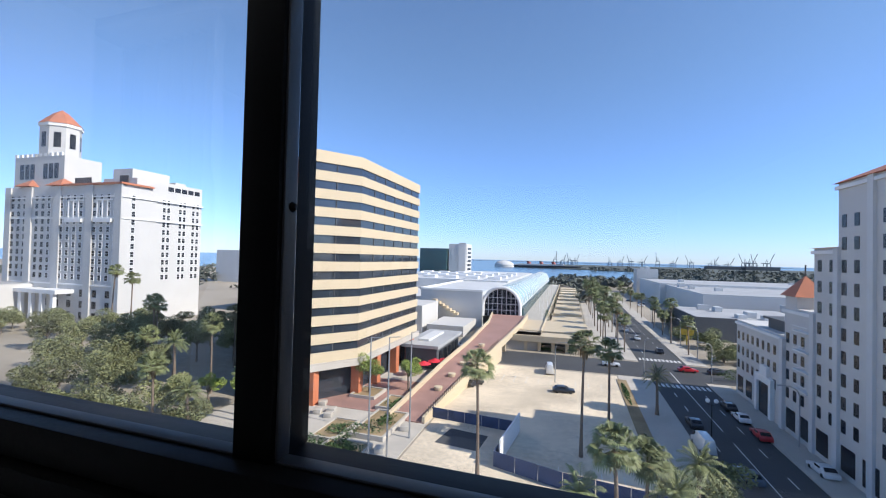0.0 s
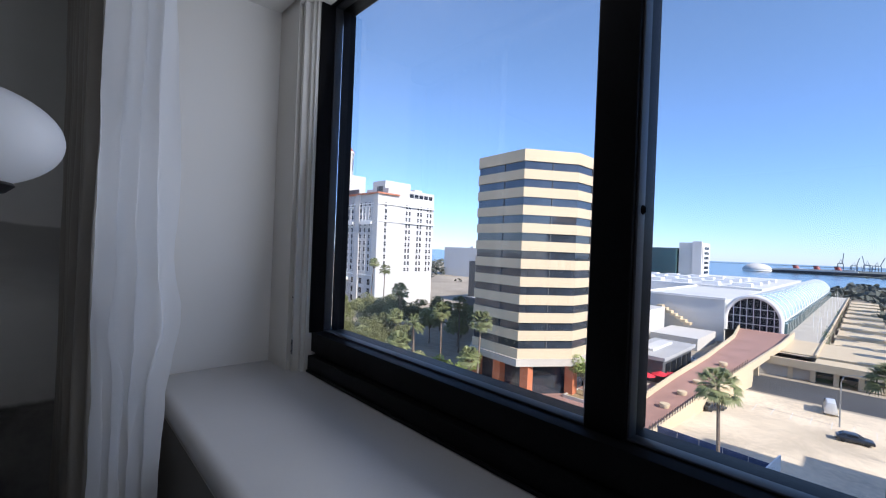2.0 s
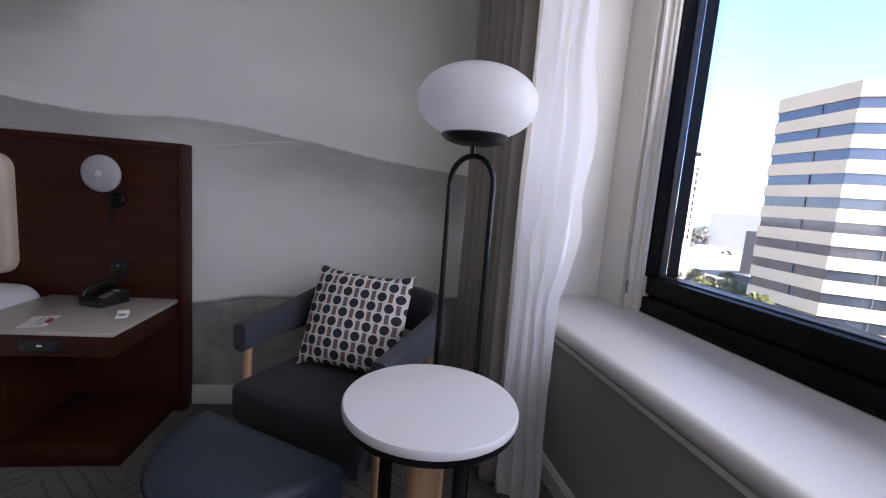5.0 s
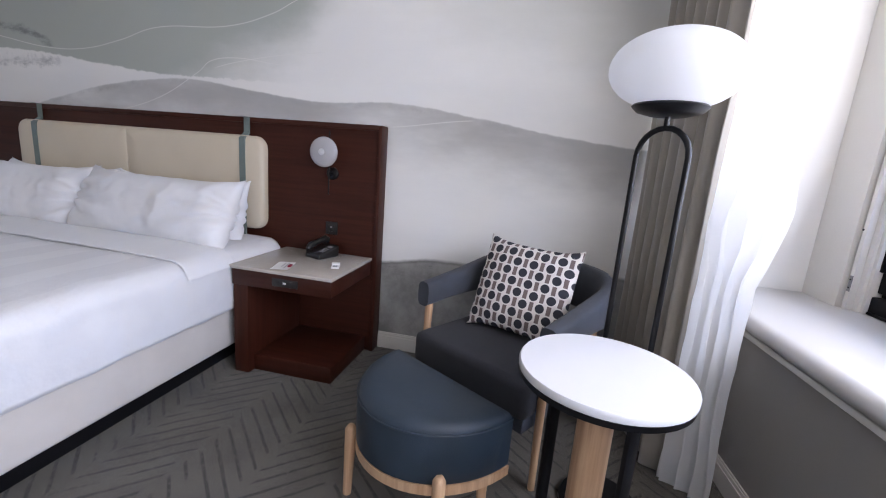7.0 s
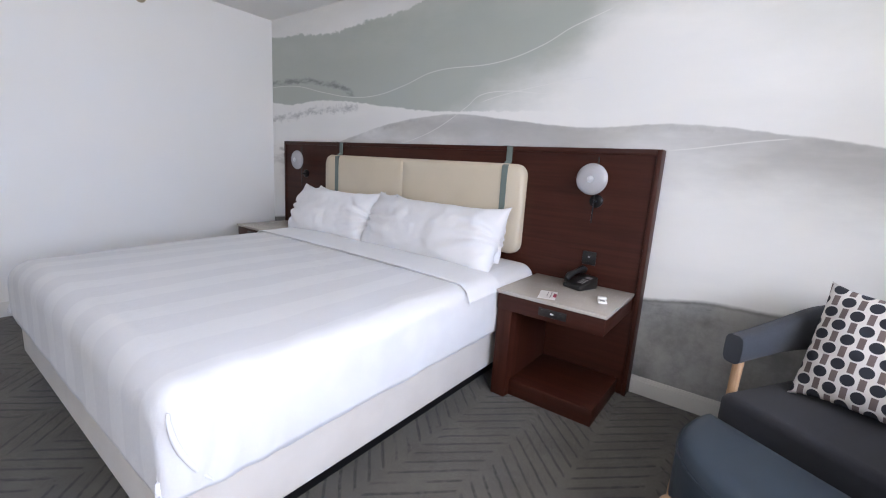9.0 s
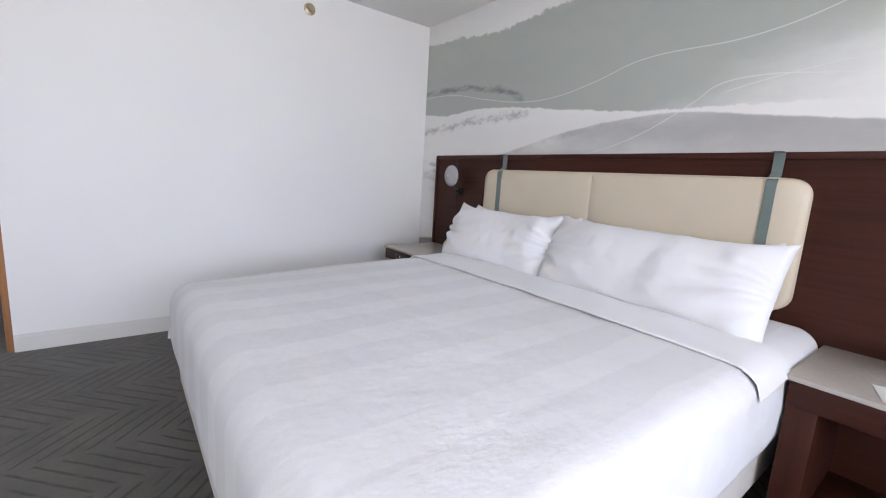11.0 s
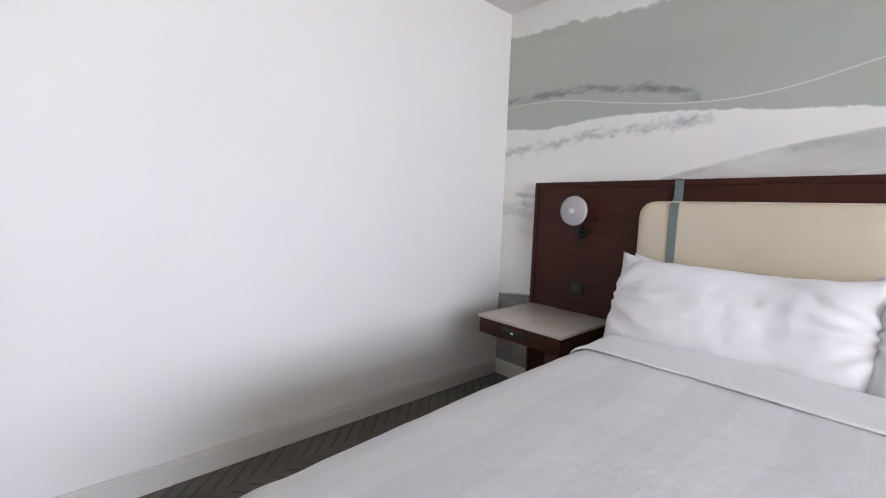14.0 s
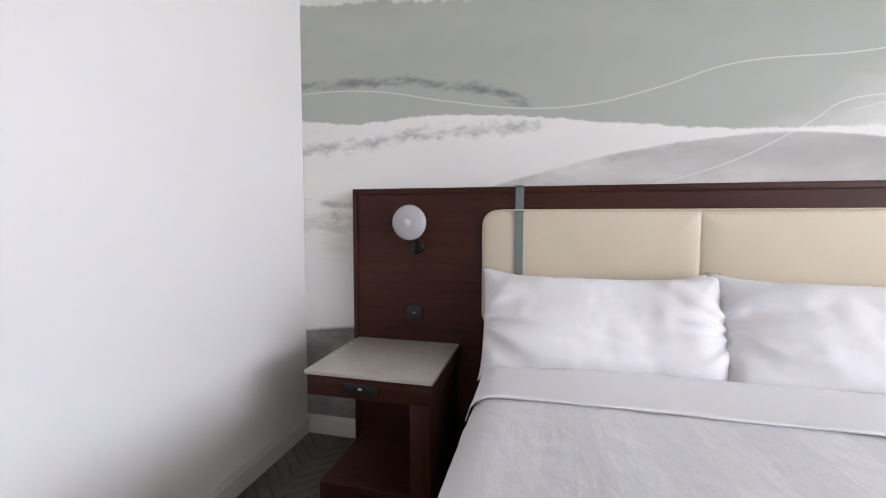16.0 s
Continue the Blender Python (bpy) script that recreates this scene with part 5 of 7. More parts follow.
def office():
    o = thing("office_building", "twelve-storey office block of cream bands and dark strip windows", "building", at(0, 0))
    R, C, A, B = (-40.0, 112.0), (-40.3, 78.4), (-46.8, 69.0), (-60.0, 70.8)
    poly = [R, C, A, B, (-74, 90), (-70, 116)][::-1]
    cx, cy = sum(p[0] for p in poly) / 6, sum(p[1] for p in poly) / 6

    def ins(k):
        return [(cx + (x - cx) * k, cy + (y - cy) * k) for x, y in poly]
    top, n, z0 = 46.6, 11, 8.0
    st = (top - z0) / n
    me_poly = mesh_of("spandrel", prism(poly, 0, st * 0.54), M_CREAM, 0)
    me_glass = mesh_of("strip_window", prism(ins(0.982), 0, st * 0.46), M_BAND, 0)
    for k in range(n):
        share("spandrel", me_poly, o, Matrix.Translation((0, 0, z0 + k * st)))
        share("strip_window", me_glass, o, Matrix.Translation((0, 0, z0 + k * st + st * 0.54)))
    part("parapet", prism(poly, z0 + n * st, z0 + n * st + 2.3), M_CREAM, o)
    part("skirt_band", prism(ins(1.03), 6.6, z0), M_WALK, o, "pale flared band")
    part("core", prism(ins(0.86), 0, 6.6), M_BAND, o, "glazed ground floor")
    for x, y in ((-40.6, 108), (-40.6, 98), (-40.9, 88), (-41.2, 80), (-46.2, 71.5), (-53, 71.5), (-59.5, 72)):
        part("column", boxes((x - 0.9, y - 0.9, 0, x + 0.9, y + 0.9, 6.6)), M_ORANGE, o, "orange painted column")
    part("roof_plant", boxes((-64, 84, 48.8, -50, 104, 50.4), (-60, 80, 48.8, -52, 84, 49.8)), M_WHITE, o, "white roof plant screen")
    # vertical joints on the strips
    me = mesh_of("mullion", boxes((-0.08, -0.1, 0, 0.08, 0.1, st * 0.46)), M_DARKGREY, 0)
    for a, b in ((R, C), (C, A), (A, B)):
        av, bv = Vector(a), Vector(b)
        L = (bv - av).length
        for k in range(n):
            for i in range(1, int(L / 5.5)):
                p = av + (bv - av) * (i * 5.5 / L)
                p = Vector((cx + (p.x - cx) * 0.984, cy + (p.y - cy) * 0.984))
                share("mullion", me, o, Matrix.Translation((p.x, p.y, z0 + k * st + st * 0.54)))


office()


def podium():
    p = thing("restaurant_pavilion", "low dark pavilion with a flat grey roof beside the offices", "building", at(0, 0))
    part("wall", boxes((-40, 104, 0, -31.5, 126, 5.4)), M_DARKGREY, p)
    part("roof", boxes((-41, 103, 5.4, -30.8, 127, 6.2)), M_GREY, p, "flat grey roof")
    part("skylight", boxes((-38, 108, 6.2, -35, 122, 6.8)), M_PALEGREY, p)
    for k in range(5):
        part("window", boxes((-31.5, 106 + 4 * k, 0.8, -31.3, 109 + 4 * k, 4.4)), M_WIN, p)


podium()


def hotel():
    h = thing("grand_hotel", "white stucco grand hotel with terracotta roofs and an octagonal tower", "building", at(0, 0) @ Matrix.Translation((-160.0, 0, 0)) @ Matrix.Diagonal((1.16, 1.0, 1.035, 1)))
    cu, cv = 0.0, 116.0
    Z = 51.5
    part("wall", boxes((cu - 56, cv, 0, cu, cv + 14, Z)), M_WHITE, h, "white stucco front wing")
    part("wall", boxes((cu - 16, cv + 6, 0, cu - 0.4, cv + 36, Z + 3.4)), M_WHITE, h, "white stucco side wing")
    part("penthouse", boxes((cu - 14, cv + 8, Z + 3.4, cu - 5, cv + 24, Z + 7.5), (cu - 12, cv + 26, Z + 3.4, cu - 4, cv + 31, Z + 5)), M_WHITE, h)
    part("cornice", boxes((cu - 56.4, cv - 0.45, Z - 4.6, cu + 0.45, cv + 0.2, Z - 4.1), (cu - 0.2, cv - 0.45, Z - 4.6, cu + 0.45, cv + 36, Z - 4.1), (cu - 56.4, cv - 0.35, 14.0, cu + 0.35, cv + 0.2, 14.5), (cu - 56.3, cv - 0.35, 39, cu + 0.35, cv + 0.2, 39.5), (cu - 0.2, cv - 0.35, 39, cu + 0.35, cv + 36, 39.5)), M_WHITE2, h)
    part("eave", boxes((cu - 30, cv - 0.9, Z, cu + 0.9, cv + 3, Z + 0.7), (cu - 3, cv + 3, Z, cu + 0.9, cv + 12, Z + 0.7)), M_TILE, h, "terracotta eave")
    for k, (du, w) in enumerate(((-1.0, 3.0), (-14, 3.0), (-29.5, 3.2), (-44, 3.2), (-55, 3))):
        part("pilaster", boxes((cu + du - w / 2, cv - 0.55, 0, cu + du + w / 2, cv, Z)), M_WHITE, h)
    for du in (-30, -46):
        bm = bmesh.new()
        b = [bm.verts.new((cu + du + x, cv + 2 + y, Z + 0.2)) for x, y in ((-4, -4), (4, -4), (4, 4), (-4, 4))]
        t = bm.verts.new((cu + du, cv + 2, Z + 3.4))
        for i in range(4):
            bm.faces.new((b[i], b[(i + 1) % 4], t))
        bm.faces.new(b[::-1])
        part("turret_roof", bm, M_TILE, h, "small terracotta hipped roof", smooth=0)
    # tower
    tu, tv = cu - 43, cv + 8
    part("tower_base", boxes((tu - 13, tv - 6, Z, tu + 13, tv + 8, Z + 12.5)), M_WHITE, h)
    part("parapet", boxes(*[(tu - 13 + 2.6 * k, tv - 6.2, Z + 12.5, tu - 11.7 + 2.6 * k, tv - 5.6, Z + 13.8) for k in range(10)]), M_WHITE2, h, "crenellated parapet")
    oct_ = lambda r: [(tu + 2 + r * math.cos(radians(22.5 + 45 * k)), tv + r * math.sin(radians(22.5 + 45 * k))) for k in range(8)]
    part("tower", prism(oct_(6.6), Z + 12.5, Z + 25.6), M_WHITE, h, "octagonal tower")
    part("cornice", prism(oct_(7.1), Z + 25.0, Z + 26.2), M_WHITE2, h)
    bm = bmesh.new()
    ring = [bm.verts.new((x, y, Z + 26.2)) for x, y in oct_(7.3)]
    ring2 = [bm.verts.new((x, y, Z + 31.2)) for x, y in oct_(2.6)]
    t = bm.verts.new((tu + 2, tv, Z + 33.0))
    for k in range(8):
        bm.faces.new((ring[k], ring[(k + 1) % 8], ring2[(k + 1) % 8], ring2[k]))
        bm.faces.new((ring2[k], ring2[(k + 1) % 8], t))
    bm.faces.new(ring[::-1])
    part("tower_roof", bm, M_TILE, h, "terracotta tower roof", smooth=0)
    for k in range(8):
        a, b = oct_(6.6)[k], oct_(6.6)[(k + 1) % 8]
        d = (Vector(b) - Vector(a)).length
        window_at(h, a, b, d / 2, Z + 16.5, 2.2, 6.0, False)
    for k in range(3):
        window_at(h, (tu - 11, tv - 6), (tu + 13, tv - 6), 2.0 + 2.8 * k, Z + 3.6, 2.2, 6.0, False)
        window_at(h, (tu - 11, tv - 6), (tu + 13, tv - 6), 14.4 + 2.8 * k, Z + 3.6, 2.2, 6.0, False)
    # rows of windows
    for k in range(11):
        z = 16.2 + 2.98 * k
        for i in range(17):
            u = 3.2 + 3.15 * i
            if min(abs(u - x) for x in (12, 26.5, 42)) < 1.2:
                continue
            window_at(h, (cu - 56, cv), (cu, cv), u, z, 1.35, 1.9, k % 1 == 0 and i > 5)
        for v in (4.5,):
            window_at(h, (cu, cv), (cu, cv + 14), v, z, 1.35, 1.9)
        for v in (7.0, 9.0, 15.0, 17.0, 22.5, 24.5, 29.0, 31.2):
            if v > 8 or k >= 0:
                window_at(h, (cu - 0.4, cv + 6), (cu - 0.4, cv + 36), v - 6 + 3.2 if v < 8 else v - 3.4, z, 1.3, 1.85)
    for k in range(5):
        window_at(h, (cu - 0.4, cv + 6), (cu - 0.4, cv + 36), 14.5 + 3.2 * k, Z + 0.2, 2.6, 1.8, False)
    for k in range(3):
        for i in range(9):
            window_at(h, (cu - 56, cv), (cu, cv), 4 + 5.9 * i, 1.5 + 4.2 * k, 1.9, 2.6, False)
    part("arcade", boxes(*[(cu - 54 + 5.2 * k, cv - 6, 0, cu - 52.6 + 5.2 * k, cv - 4.8, 11) for k in range(7)], (cu - 55, cv - 6.4, 11, cu - 20, cv, 12.4)), M_WHITE2, h, "white entrance arcade")
    part("balcony", boxes(*[(cu - x - 4, cv - 1.0, 37.6, cu - x + 4, cv, 39.0) for x in (7.5, 21)]), M_WHITE2, h)
    for k, du in enumerate((-7.5, -21)):
        for i in range(3):
            part("arch_surround", boxes((cu + du - 3.3 + 2.4 * i, cv - 0.4, 39.5, cu + du - 2.9 + 2.4 * i, cv, 46), (cu + du - 3.3 + 2.4 * i, cv - 0.4, 45.6, cu + du - 0.9 + 2.4 * i, cv, 46.2)), M_WHITE2, h)
    part("roof_sign", boxes((cu - 26, cv + 3, Z + 1.2, cu - 18, cv + 3.2, Z + 3.6)), M_DARKGREY, h, "dark roof sign in plain shapes")
    part("roof_sign", boxes((cu - 8, cv + 5.6, Z + 0.9, cu - 4, cv + 5.8, Z + 4.4)), M_DARKGREY, h, "dark roof sign in plain shapes")


hotel()


def white_block():
    b = thing("apartment_building", "white apartment block with grey pilasters and red tiled turrets", "building", at(0, 0))
    # masses along the boulevard, from far to near: low wing, middle, tall tower
    M = ((112.0, 90.0, 37.2, 16.4), (90.0, 80.3, 37.2, 21.6), (80.3, 74.2, 37.0, 31.6), (74.2, 58.0, 37.0, 40.6), (58.0, 44.0, 37.0, 19.0))
    for v1, v0, u, h in M:
        part("wall", boxes((u, v0, 0, u + 22, v1, h)), M_WHITE, b, "white stucco mass")
        part("cornice", boxes((u - 0.35, v0, h - 0.9, u + 22, v1 + 0.3, h - 0.4)), M_WHITE2, b)
        n = max(1, int((h - 6) / 3.15))
        cols = max(2, int((v1 - v0) / 2.35))
        for k in range(n):
            for i in range(cols):
                window_at(b, (u, v1), (u, v0), (v1 - v0) * (i + 0.5) / cols, 6.0 + 3.15 * k, 1.0, 1.75, False)
        for i in range(max(1, int((v1 - v0) / 4.5))):
            window_at(b, (u, v1), (u, v0), 2.4 + 4.5 * i, 0.9, 3.0, 3.4, False)
        # the face that looks down the far street
        for k in range(n):
            for i in range(5):
                if 6.0 + 3.15 * k > {109.0: 0}.get(v1, h - 12):
                    window_at(b, (u + 22, v1), (u, v1), 3 + 4 * i, 6.0 + 3.15 * k, 1.0, 1.75, False)
    for v in (90, 80.3, 74.2, 67, 60):
        part("pilaster", boxes((36.6, v - 0.55, 0, 37.2, v + 0.55, {90: 16, 80.3: 21.6, 74.2: 31.6}.get(v, 40.6))), M_PALEGREY, b, "grey pilaster")
    for u, v, z, r, ht in ((39.3, 88.0, 23.6, 2.6, 3.6),):
        part("turret", boxes((u - 2, v - 2, 16.4, u + 2, v + 2, z + 0.2)), M_WHITE, b)
        bm = bmesh.new()
        q = [bm.verts.new((u + x * r, v + y * r, z)) for x, y in ((-1, -1), (1, -1), (1, 1), (-1, 1))]
        t = bm.verts.new((u, v, z + ht))
        for i in range(4):
            bm.faces.new((q[i], q[(i + 1) % 4], t))
        bm.faces.new(q[::-1])
        part("turret_roof", bm, M_TILE, b, "red tiled pyramid roof", smooth=0)
        part("finial", tube(bmesh.new(), [(u, v, z + ht - 0.2), (u, v, z + ht + 1.8)], 0.12, 6), M_DARKGREY, b)
    for v0, v1, z in ((60, 74.2, 40.6), (74.2, 80.3, 31.6)):
        bm = bmesh.new()
        pr = [(36.4, z), (48, z + 5.0 * (1 if v0 == 60 else 0.2)), (59, z)]
        ends = [[bm.verts.new((x, v, zz)) for x, zz in pr] for v in (v0 - 0.3, v1 + 0.4)]
        bm.faces.new(ends[0])
        bm.faces.new(ends[1][::-1])
        for i in range(3):
            bm.faces.new((ends[0][i], ends[1][i], ends[1][(i + 1) % 3], ends[0][(i + 1) % 3]))
        part("roof", bm, M_TILE, b, "red tiled roof", smooth=0)
    part("arch_portal", boxes((36.5, 93.5, 0, 37.2, 94.5, 7.5), (36.5, 99.5, 0, 37.2, 100.5, 7.5), (36.5, 94.5, 6.3, 37.2, 99.5, 7.5), (36.6, 95.5, 7.5, 37.2, 98.5, 9.5)), M_WHITE2, b, "arched portal surround")
    part("doorway", boxes((36.9, 94.5, 0, 37.25, 99.5, 6.3)), M_WIN, b, "dark doorway")
    for k in range(4):
        part("balcony", boxes((36.3, 81.0, 8.6 + 3.15 * k, 37.2, 85.2, 8.8 + 3.15 * k), (36.3, 81.0, 9.5 + 3.15 * k, 36.4, 85.2, 9.6 + 3.15 * k)), M_WHITE2, b)
    part("roof_terrace", boxes((39, 93, 16.4, 48, 101, 18.2), (38.4, 92, 18.2, 49, 102, 18.6)), M_DARKGREY, b)


white_block()


def convention_hall():
    c = thing("convention_centre", "white convention hall with a long glazed barrel vault", "building", at(0, 0))
    # long vault running away along the promenade
    u0, u1, v0, v1, base, spring, rise = -34.0, -19.0, 178.0, 430.0, 4.5, 8.8, 7.6
    bm = bmesh.new()
    n = 16
    rings = []
    for v in (v0, v1):
        rings.append([bm.verts.new(((u0 + u1) / 2 - (u1 - u0) / 2 * math.cos(math.pi * k / n), v, spring + rise * math.sin(math.pi * k / n))) for k in range(n + 1)])
    for k in range(n):
        bm.faces.new((rings[0][k], rings[0][k + 1], rings[1][k + 1], rings[1][k]))
    bm.faces.new(rings[1])
    part("vault", bm, M_VAULT, c, "glazed barrel vault")
    for i in range(25):
        v = v0 + i * (v1 - v0) / 24
        pts = [((u0 + u1) / 2 - ((u1 - u0) / 2 + 0.15) * math.cos(math.pi * k / n), v, spring + (rise + 0.15) * math.sin(math.pi * k / n)) for k in range(n + 1)]
        part("rib", tube(bmesh.new(), pts, 0.28, 6), M_WHITE2, c, "white arch rib")
    pts = [((u0 + u1) / 2 - ((u1 - u0) / 2 + 0.3) * math.cos(math.pi * k / n), v0 - 0.8, spring + (rise + 0.3) * math.sin(math.pi * k / n)) for k in range(n + 1)]
    part("front_arch", tube(bmesh.new(), [(u0 - 0.3, v0 - 0.8, base)] + pts + [(u1 + 0.3, v0 - 0.8, base)], 0.7, 8), M_WHITE2, c, "white front arch")
    bm = bmesh.new()
    ring = [bm.verts.new(((u0 + u1) / 2 - (u1 - u0) / 2 * math.cos(math.pi * k / n), v0, spring + rise * math.sin(math.pi * k / n))) for k in range(n + 1)]
    lo = [bm.verts.new((u1, v0, base)), bm.verts.new((u0, v0, base))]
    bm.faces.new(ring + lo)
    part("front_glazing", bm, M_WIN, c, "glazed front", smooth=0)
    part("front_bars", boxes(*[(u0 + 1.9 * k - 0.1, v0 - 0.4, base, u0 + 1.9 * k + 0.1, v0 - 0.05, spring + rise * math.sin(math.acos(max(-1, min(1, 1 - 2 * (1.9 * k) / (u1 - u0)))))) for k in range(1, 8)], *[(u0, v0 - 0.42, base + 2.6 * k, u1, v0 - 0.06, base + 2.6 * k + 0.2) for k in range(1, 4)]), M_WHITE2, c, "white glazing bars")
    part("side_wall", boxes((u1 - 0.6, v0, 0, u1, v1, spring)), M_PALEGREY, c)
    bands = boxes(*[(u1, v0 + 4 + 5 * k, 4.0, u1 + 1.4, v0 + 6.6 + 5 * k, 8.2) for k in range(49)])
    part("side_bays", bands, M_TEAL, c, "blue glazed side bays")
    part("hall", boxes((-62, 176, 0, u0 - 0.4, 250, 14.6), (-120, 250, 0, u0 - 0.4, 420, 15.6), (-150, 200, 0, -62, 250, 9)), M_PALEGREY, c, "white windowless halls")
    part("roof_edge", boxes((-62.4, 175.6, 14.6, u0 - 0.2, 176.4, 15.4), (-62.4, 175.6, 14.6, -61.8, 250, 15.4)), M_WHITE2, c)
    part("stair", boxes(*[(-46 - 1.6 * k, 172.5, 4.5 + 0.9 * k, -44.2 - 1.6 * k, 175.5, 5.4 + 0.9 * k) for k in range(7)]), M_CREAM, c, "cream outside stair")
    part("low_wing", boxes((-72, 150, 0, -52, 170, 10.5), (-50, 150, 0, -36, 172, 3.8)), M_WHITE, c)
    part("roof_units", boxes(*[(-118 + 14 * (k % 6), 258 + 26 * (k // 6), 15.6, -110 + 14 * (k % 6), 264 + 26 * (k // 6), 17.4) for k in range(24)]), M_WHITE2, c, "white roof units")
    lay("pavement_terrace", [(-19, 136), (-8, 138), (-8, 430), (-19, 430)], 4.4, M_WALK, "raised pale promenade terrace", "terrace", 0.2)
    part("terrace_edge", boxes((-18.6, 136, 3.0, 6.2, 137.0, 4.9), (-18.6, 137, 4.0, 6.2, 146, 4.4), (-8.4, 146, 0, -8, 430, 5.2)), M_CREAM, c, "cream terrace edge")
    for k in range(6):
        part("pillar", boxes((-17 + 4.2 * k, 137, 0, -16 + 4.2 * k, 138, 3.0)), M_CREAM, c)


convention_hall()


def parking_deck():
    d = thing("parking_deck", "layered cream parking deck with dark open bays", "parking deck", at(0, 0))
    for z in (1.9, 3.9):
        part("slab", boxes((-16, 147, z, 7, 172, z + 0.9)), M_CREAM, d, "cream deck edge")
    part("bay", boxes((-15.5, 147.6, 0, 6.5, 171, 3.9)), M_DARKGREY, d, "dark open bays")
    for k in range(9):
        v = 184 + 26 * k
        part("tray", boxes((-6.5, v, 0.2, 6.5, v + 17, 3.2)), M_CREAM, d, "pale deck tray")
        part("ramp_slot", boxes((-4.5, v + 17, 0.1, 5.5, v + 26, 0.6)), M_DARKGREY, d, "dark ramp slot")
    return d


parking_deck()


def banner_pole():
    p = thing("banner_pole", "slim white pole with a blue banner on the terrace", "banner pole", at(-10, 180, GROUND + 4.4), "terrace banners")
    part("pole", tube(bmesh.new(), [(0, 0, 0), (0, 0, 6)], 0.10, 6), M_WHITE2, p)
    part("banner", boxes((-0.05, 0.15, 3.2, 0.05, 1.1, 5.8)), M_TEAL, p, "blue banner")
    return p


bp_ = banner_pole()
for k in range(14):
    copy_thing(bp_, at(-10 - 3 * (k % 2), 194 + 15 * k, GROUND + 4.4))


def footbridge():
    f = thing("pedestrian_ramp", "long red-paved pedestrian ramp with cream side walls", "footbridge", at(0, 0))
    sec = [(-29.5, -23.0, 70, 0.3), (-28.0, -20.3, 99, 3.0), (-26.5, -17.6, 120, 4.6), (-27, -15.5, 152, 5.6), (-30, -15.5, 176, 5.6)]
    bm = bmesh.new()
    for (a0, a1, va, za), (b0, b1, vb, zb) in zip(sec, sec[1:]):
        q = [bm.verts.new(p) for p in ((a0, va, za), (a1, va, za), (b1, vb, zb), (b0, vb, zb), (a0, va, za - 0.6), (a1, va, za - 0.6), (b1, vb, zb - 0.6), (b0, vb, zb - 0.6))]
        for fc in ((0, 1, 2, 3), (7, 6, 5, 4), (0, 4, 5, 1), (1, 5, 6, 2), (2, 6, 7, 3), (3, 7, 4, 0)):
            bm.faces.new([q[i] for i in fc])
    part("deck", bm, M_BRICKRED, f, "red paved deck", smooth=0)
    for side, nm in ((0, "parapet"), (1, "parapet")):
        bm = bmesh.new()
        for A, B in zip(sec, sec[1:]):
            ua, ub = A[side], B[side]
            lowa = 0 if side == 1 and A[2] < 115 else A[3] - 0.9
            lowb = 0 if side == 1 and B[2] <= 120 else B[3] - 0.9
            q = []
            for u, v, z0, z1 in ((ua, A[2], lowa, A[3] + 0.95), (ub, B[2], lowb, B[3] + 0.95)):
                q.append([bm.verts.new(p) for p in ((u - 0.25, v, z0), (u + 0.25, v, z0), (u + 0.25, v, z1), (u - 0.25, v, z1))])
            for i in range(4):
                bm.faces.new((q[0][i], q[0][(i + 1) % 4], q[1][(i + 1) % 4], q[1][i]))
            bm.faces.new(q[0][::-1])
            bm.faces.new(q[1])
        part(nm, bm, M_CREAM, f, "cream side wall", smooth=0)
    bm = bmesh.new()
    for k in range(46):
        s = k / 45
        v = 71 + 46 * s
        u = -22.85 + 4.9 * s
        z = 0.3 + 4.2 * s
        box(bm, u - 0.06, v - 0.05, z + 0.95, u + 0.06, v + 0.05, z + 2.1)
    part("railing", bm, M_BARK, f, "brown railing")
    for v in (124, 132, 150):
        part("pier", boxes((-24, v, 0, -18, v + 1.2, 4.2)), M_CREAM, f)
    for k in range(5):
        s = (k + 0.5) / 5
        part("planter", lathe([(0.7, 0), (0.9, 0.6), (0.85, 0.8)], 14), M_CREAM, f, m=Matrix.Translation((-25 + 3 * s, 80 + 40 * s, 1.2 + 3.5 * s)))


footbridge()


# ---- planting ----
def blade(bm, pts, wid):
    """A narrow leaf along pts with a shallow fold."""
    prev = None
    for i, p in enumerate(pts):
        p = Vector(p)
        d = (Vector(pts[min(i + 1, len(pts) - 1)]) - Vector(pts[max(i - 1, 0)])).normalized()
        s = d.cross(Vector((0, 0, 1)))
        s = s.normalized() if s.length > 1e-4 else Vector((1, 0, 0))
        w = wid * math.sin(math.pi * min(0.97, 0.12 + 0.85 * i / (len(pts) - 1)))
        cur = (bm.verts.new(p + s * w - Vector((0, 0, w * 0.3))), bm.verts.new(p), bm.verts.new(p - s * w - Vector((0, 0, w * 0.3))))
        if prev:
            bm.faces.new((prev[0], prev[1], cur[1], cur[0]))
            bm.faces.new((prev[1], prev[2], cur[2], cur[1]))
        prev = cur


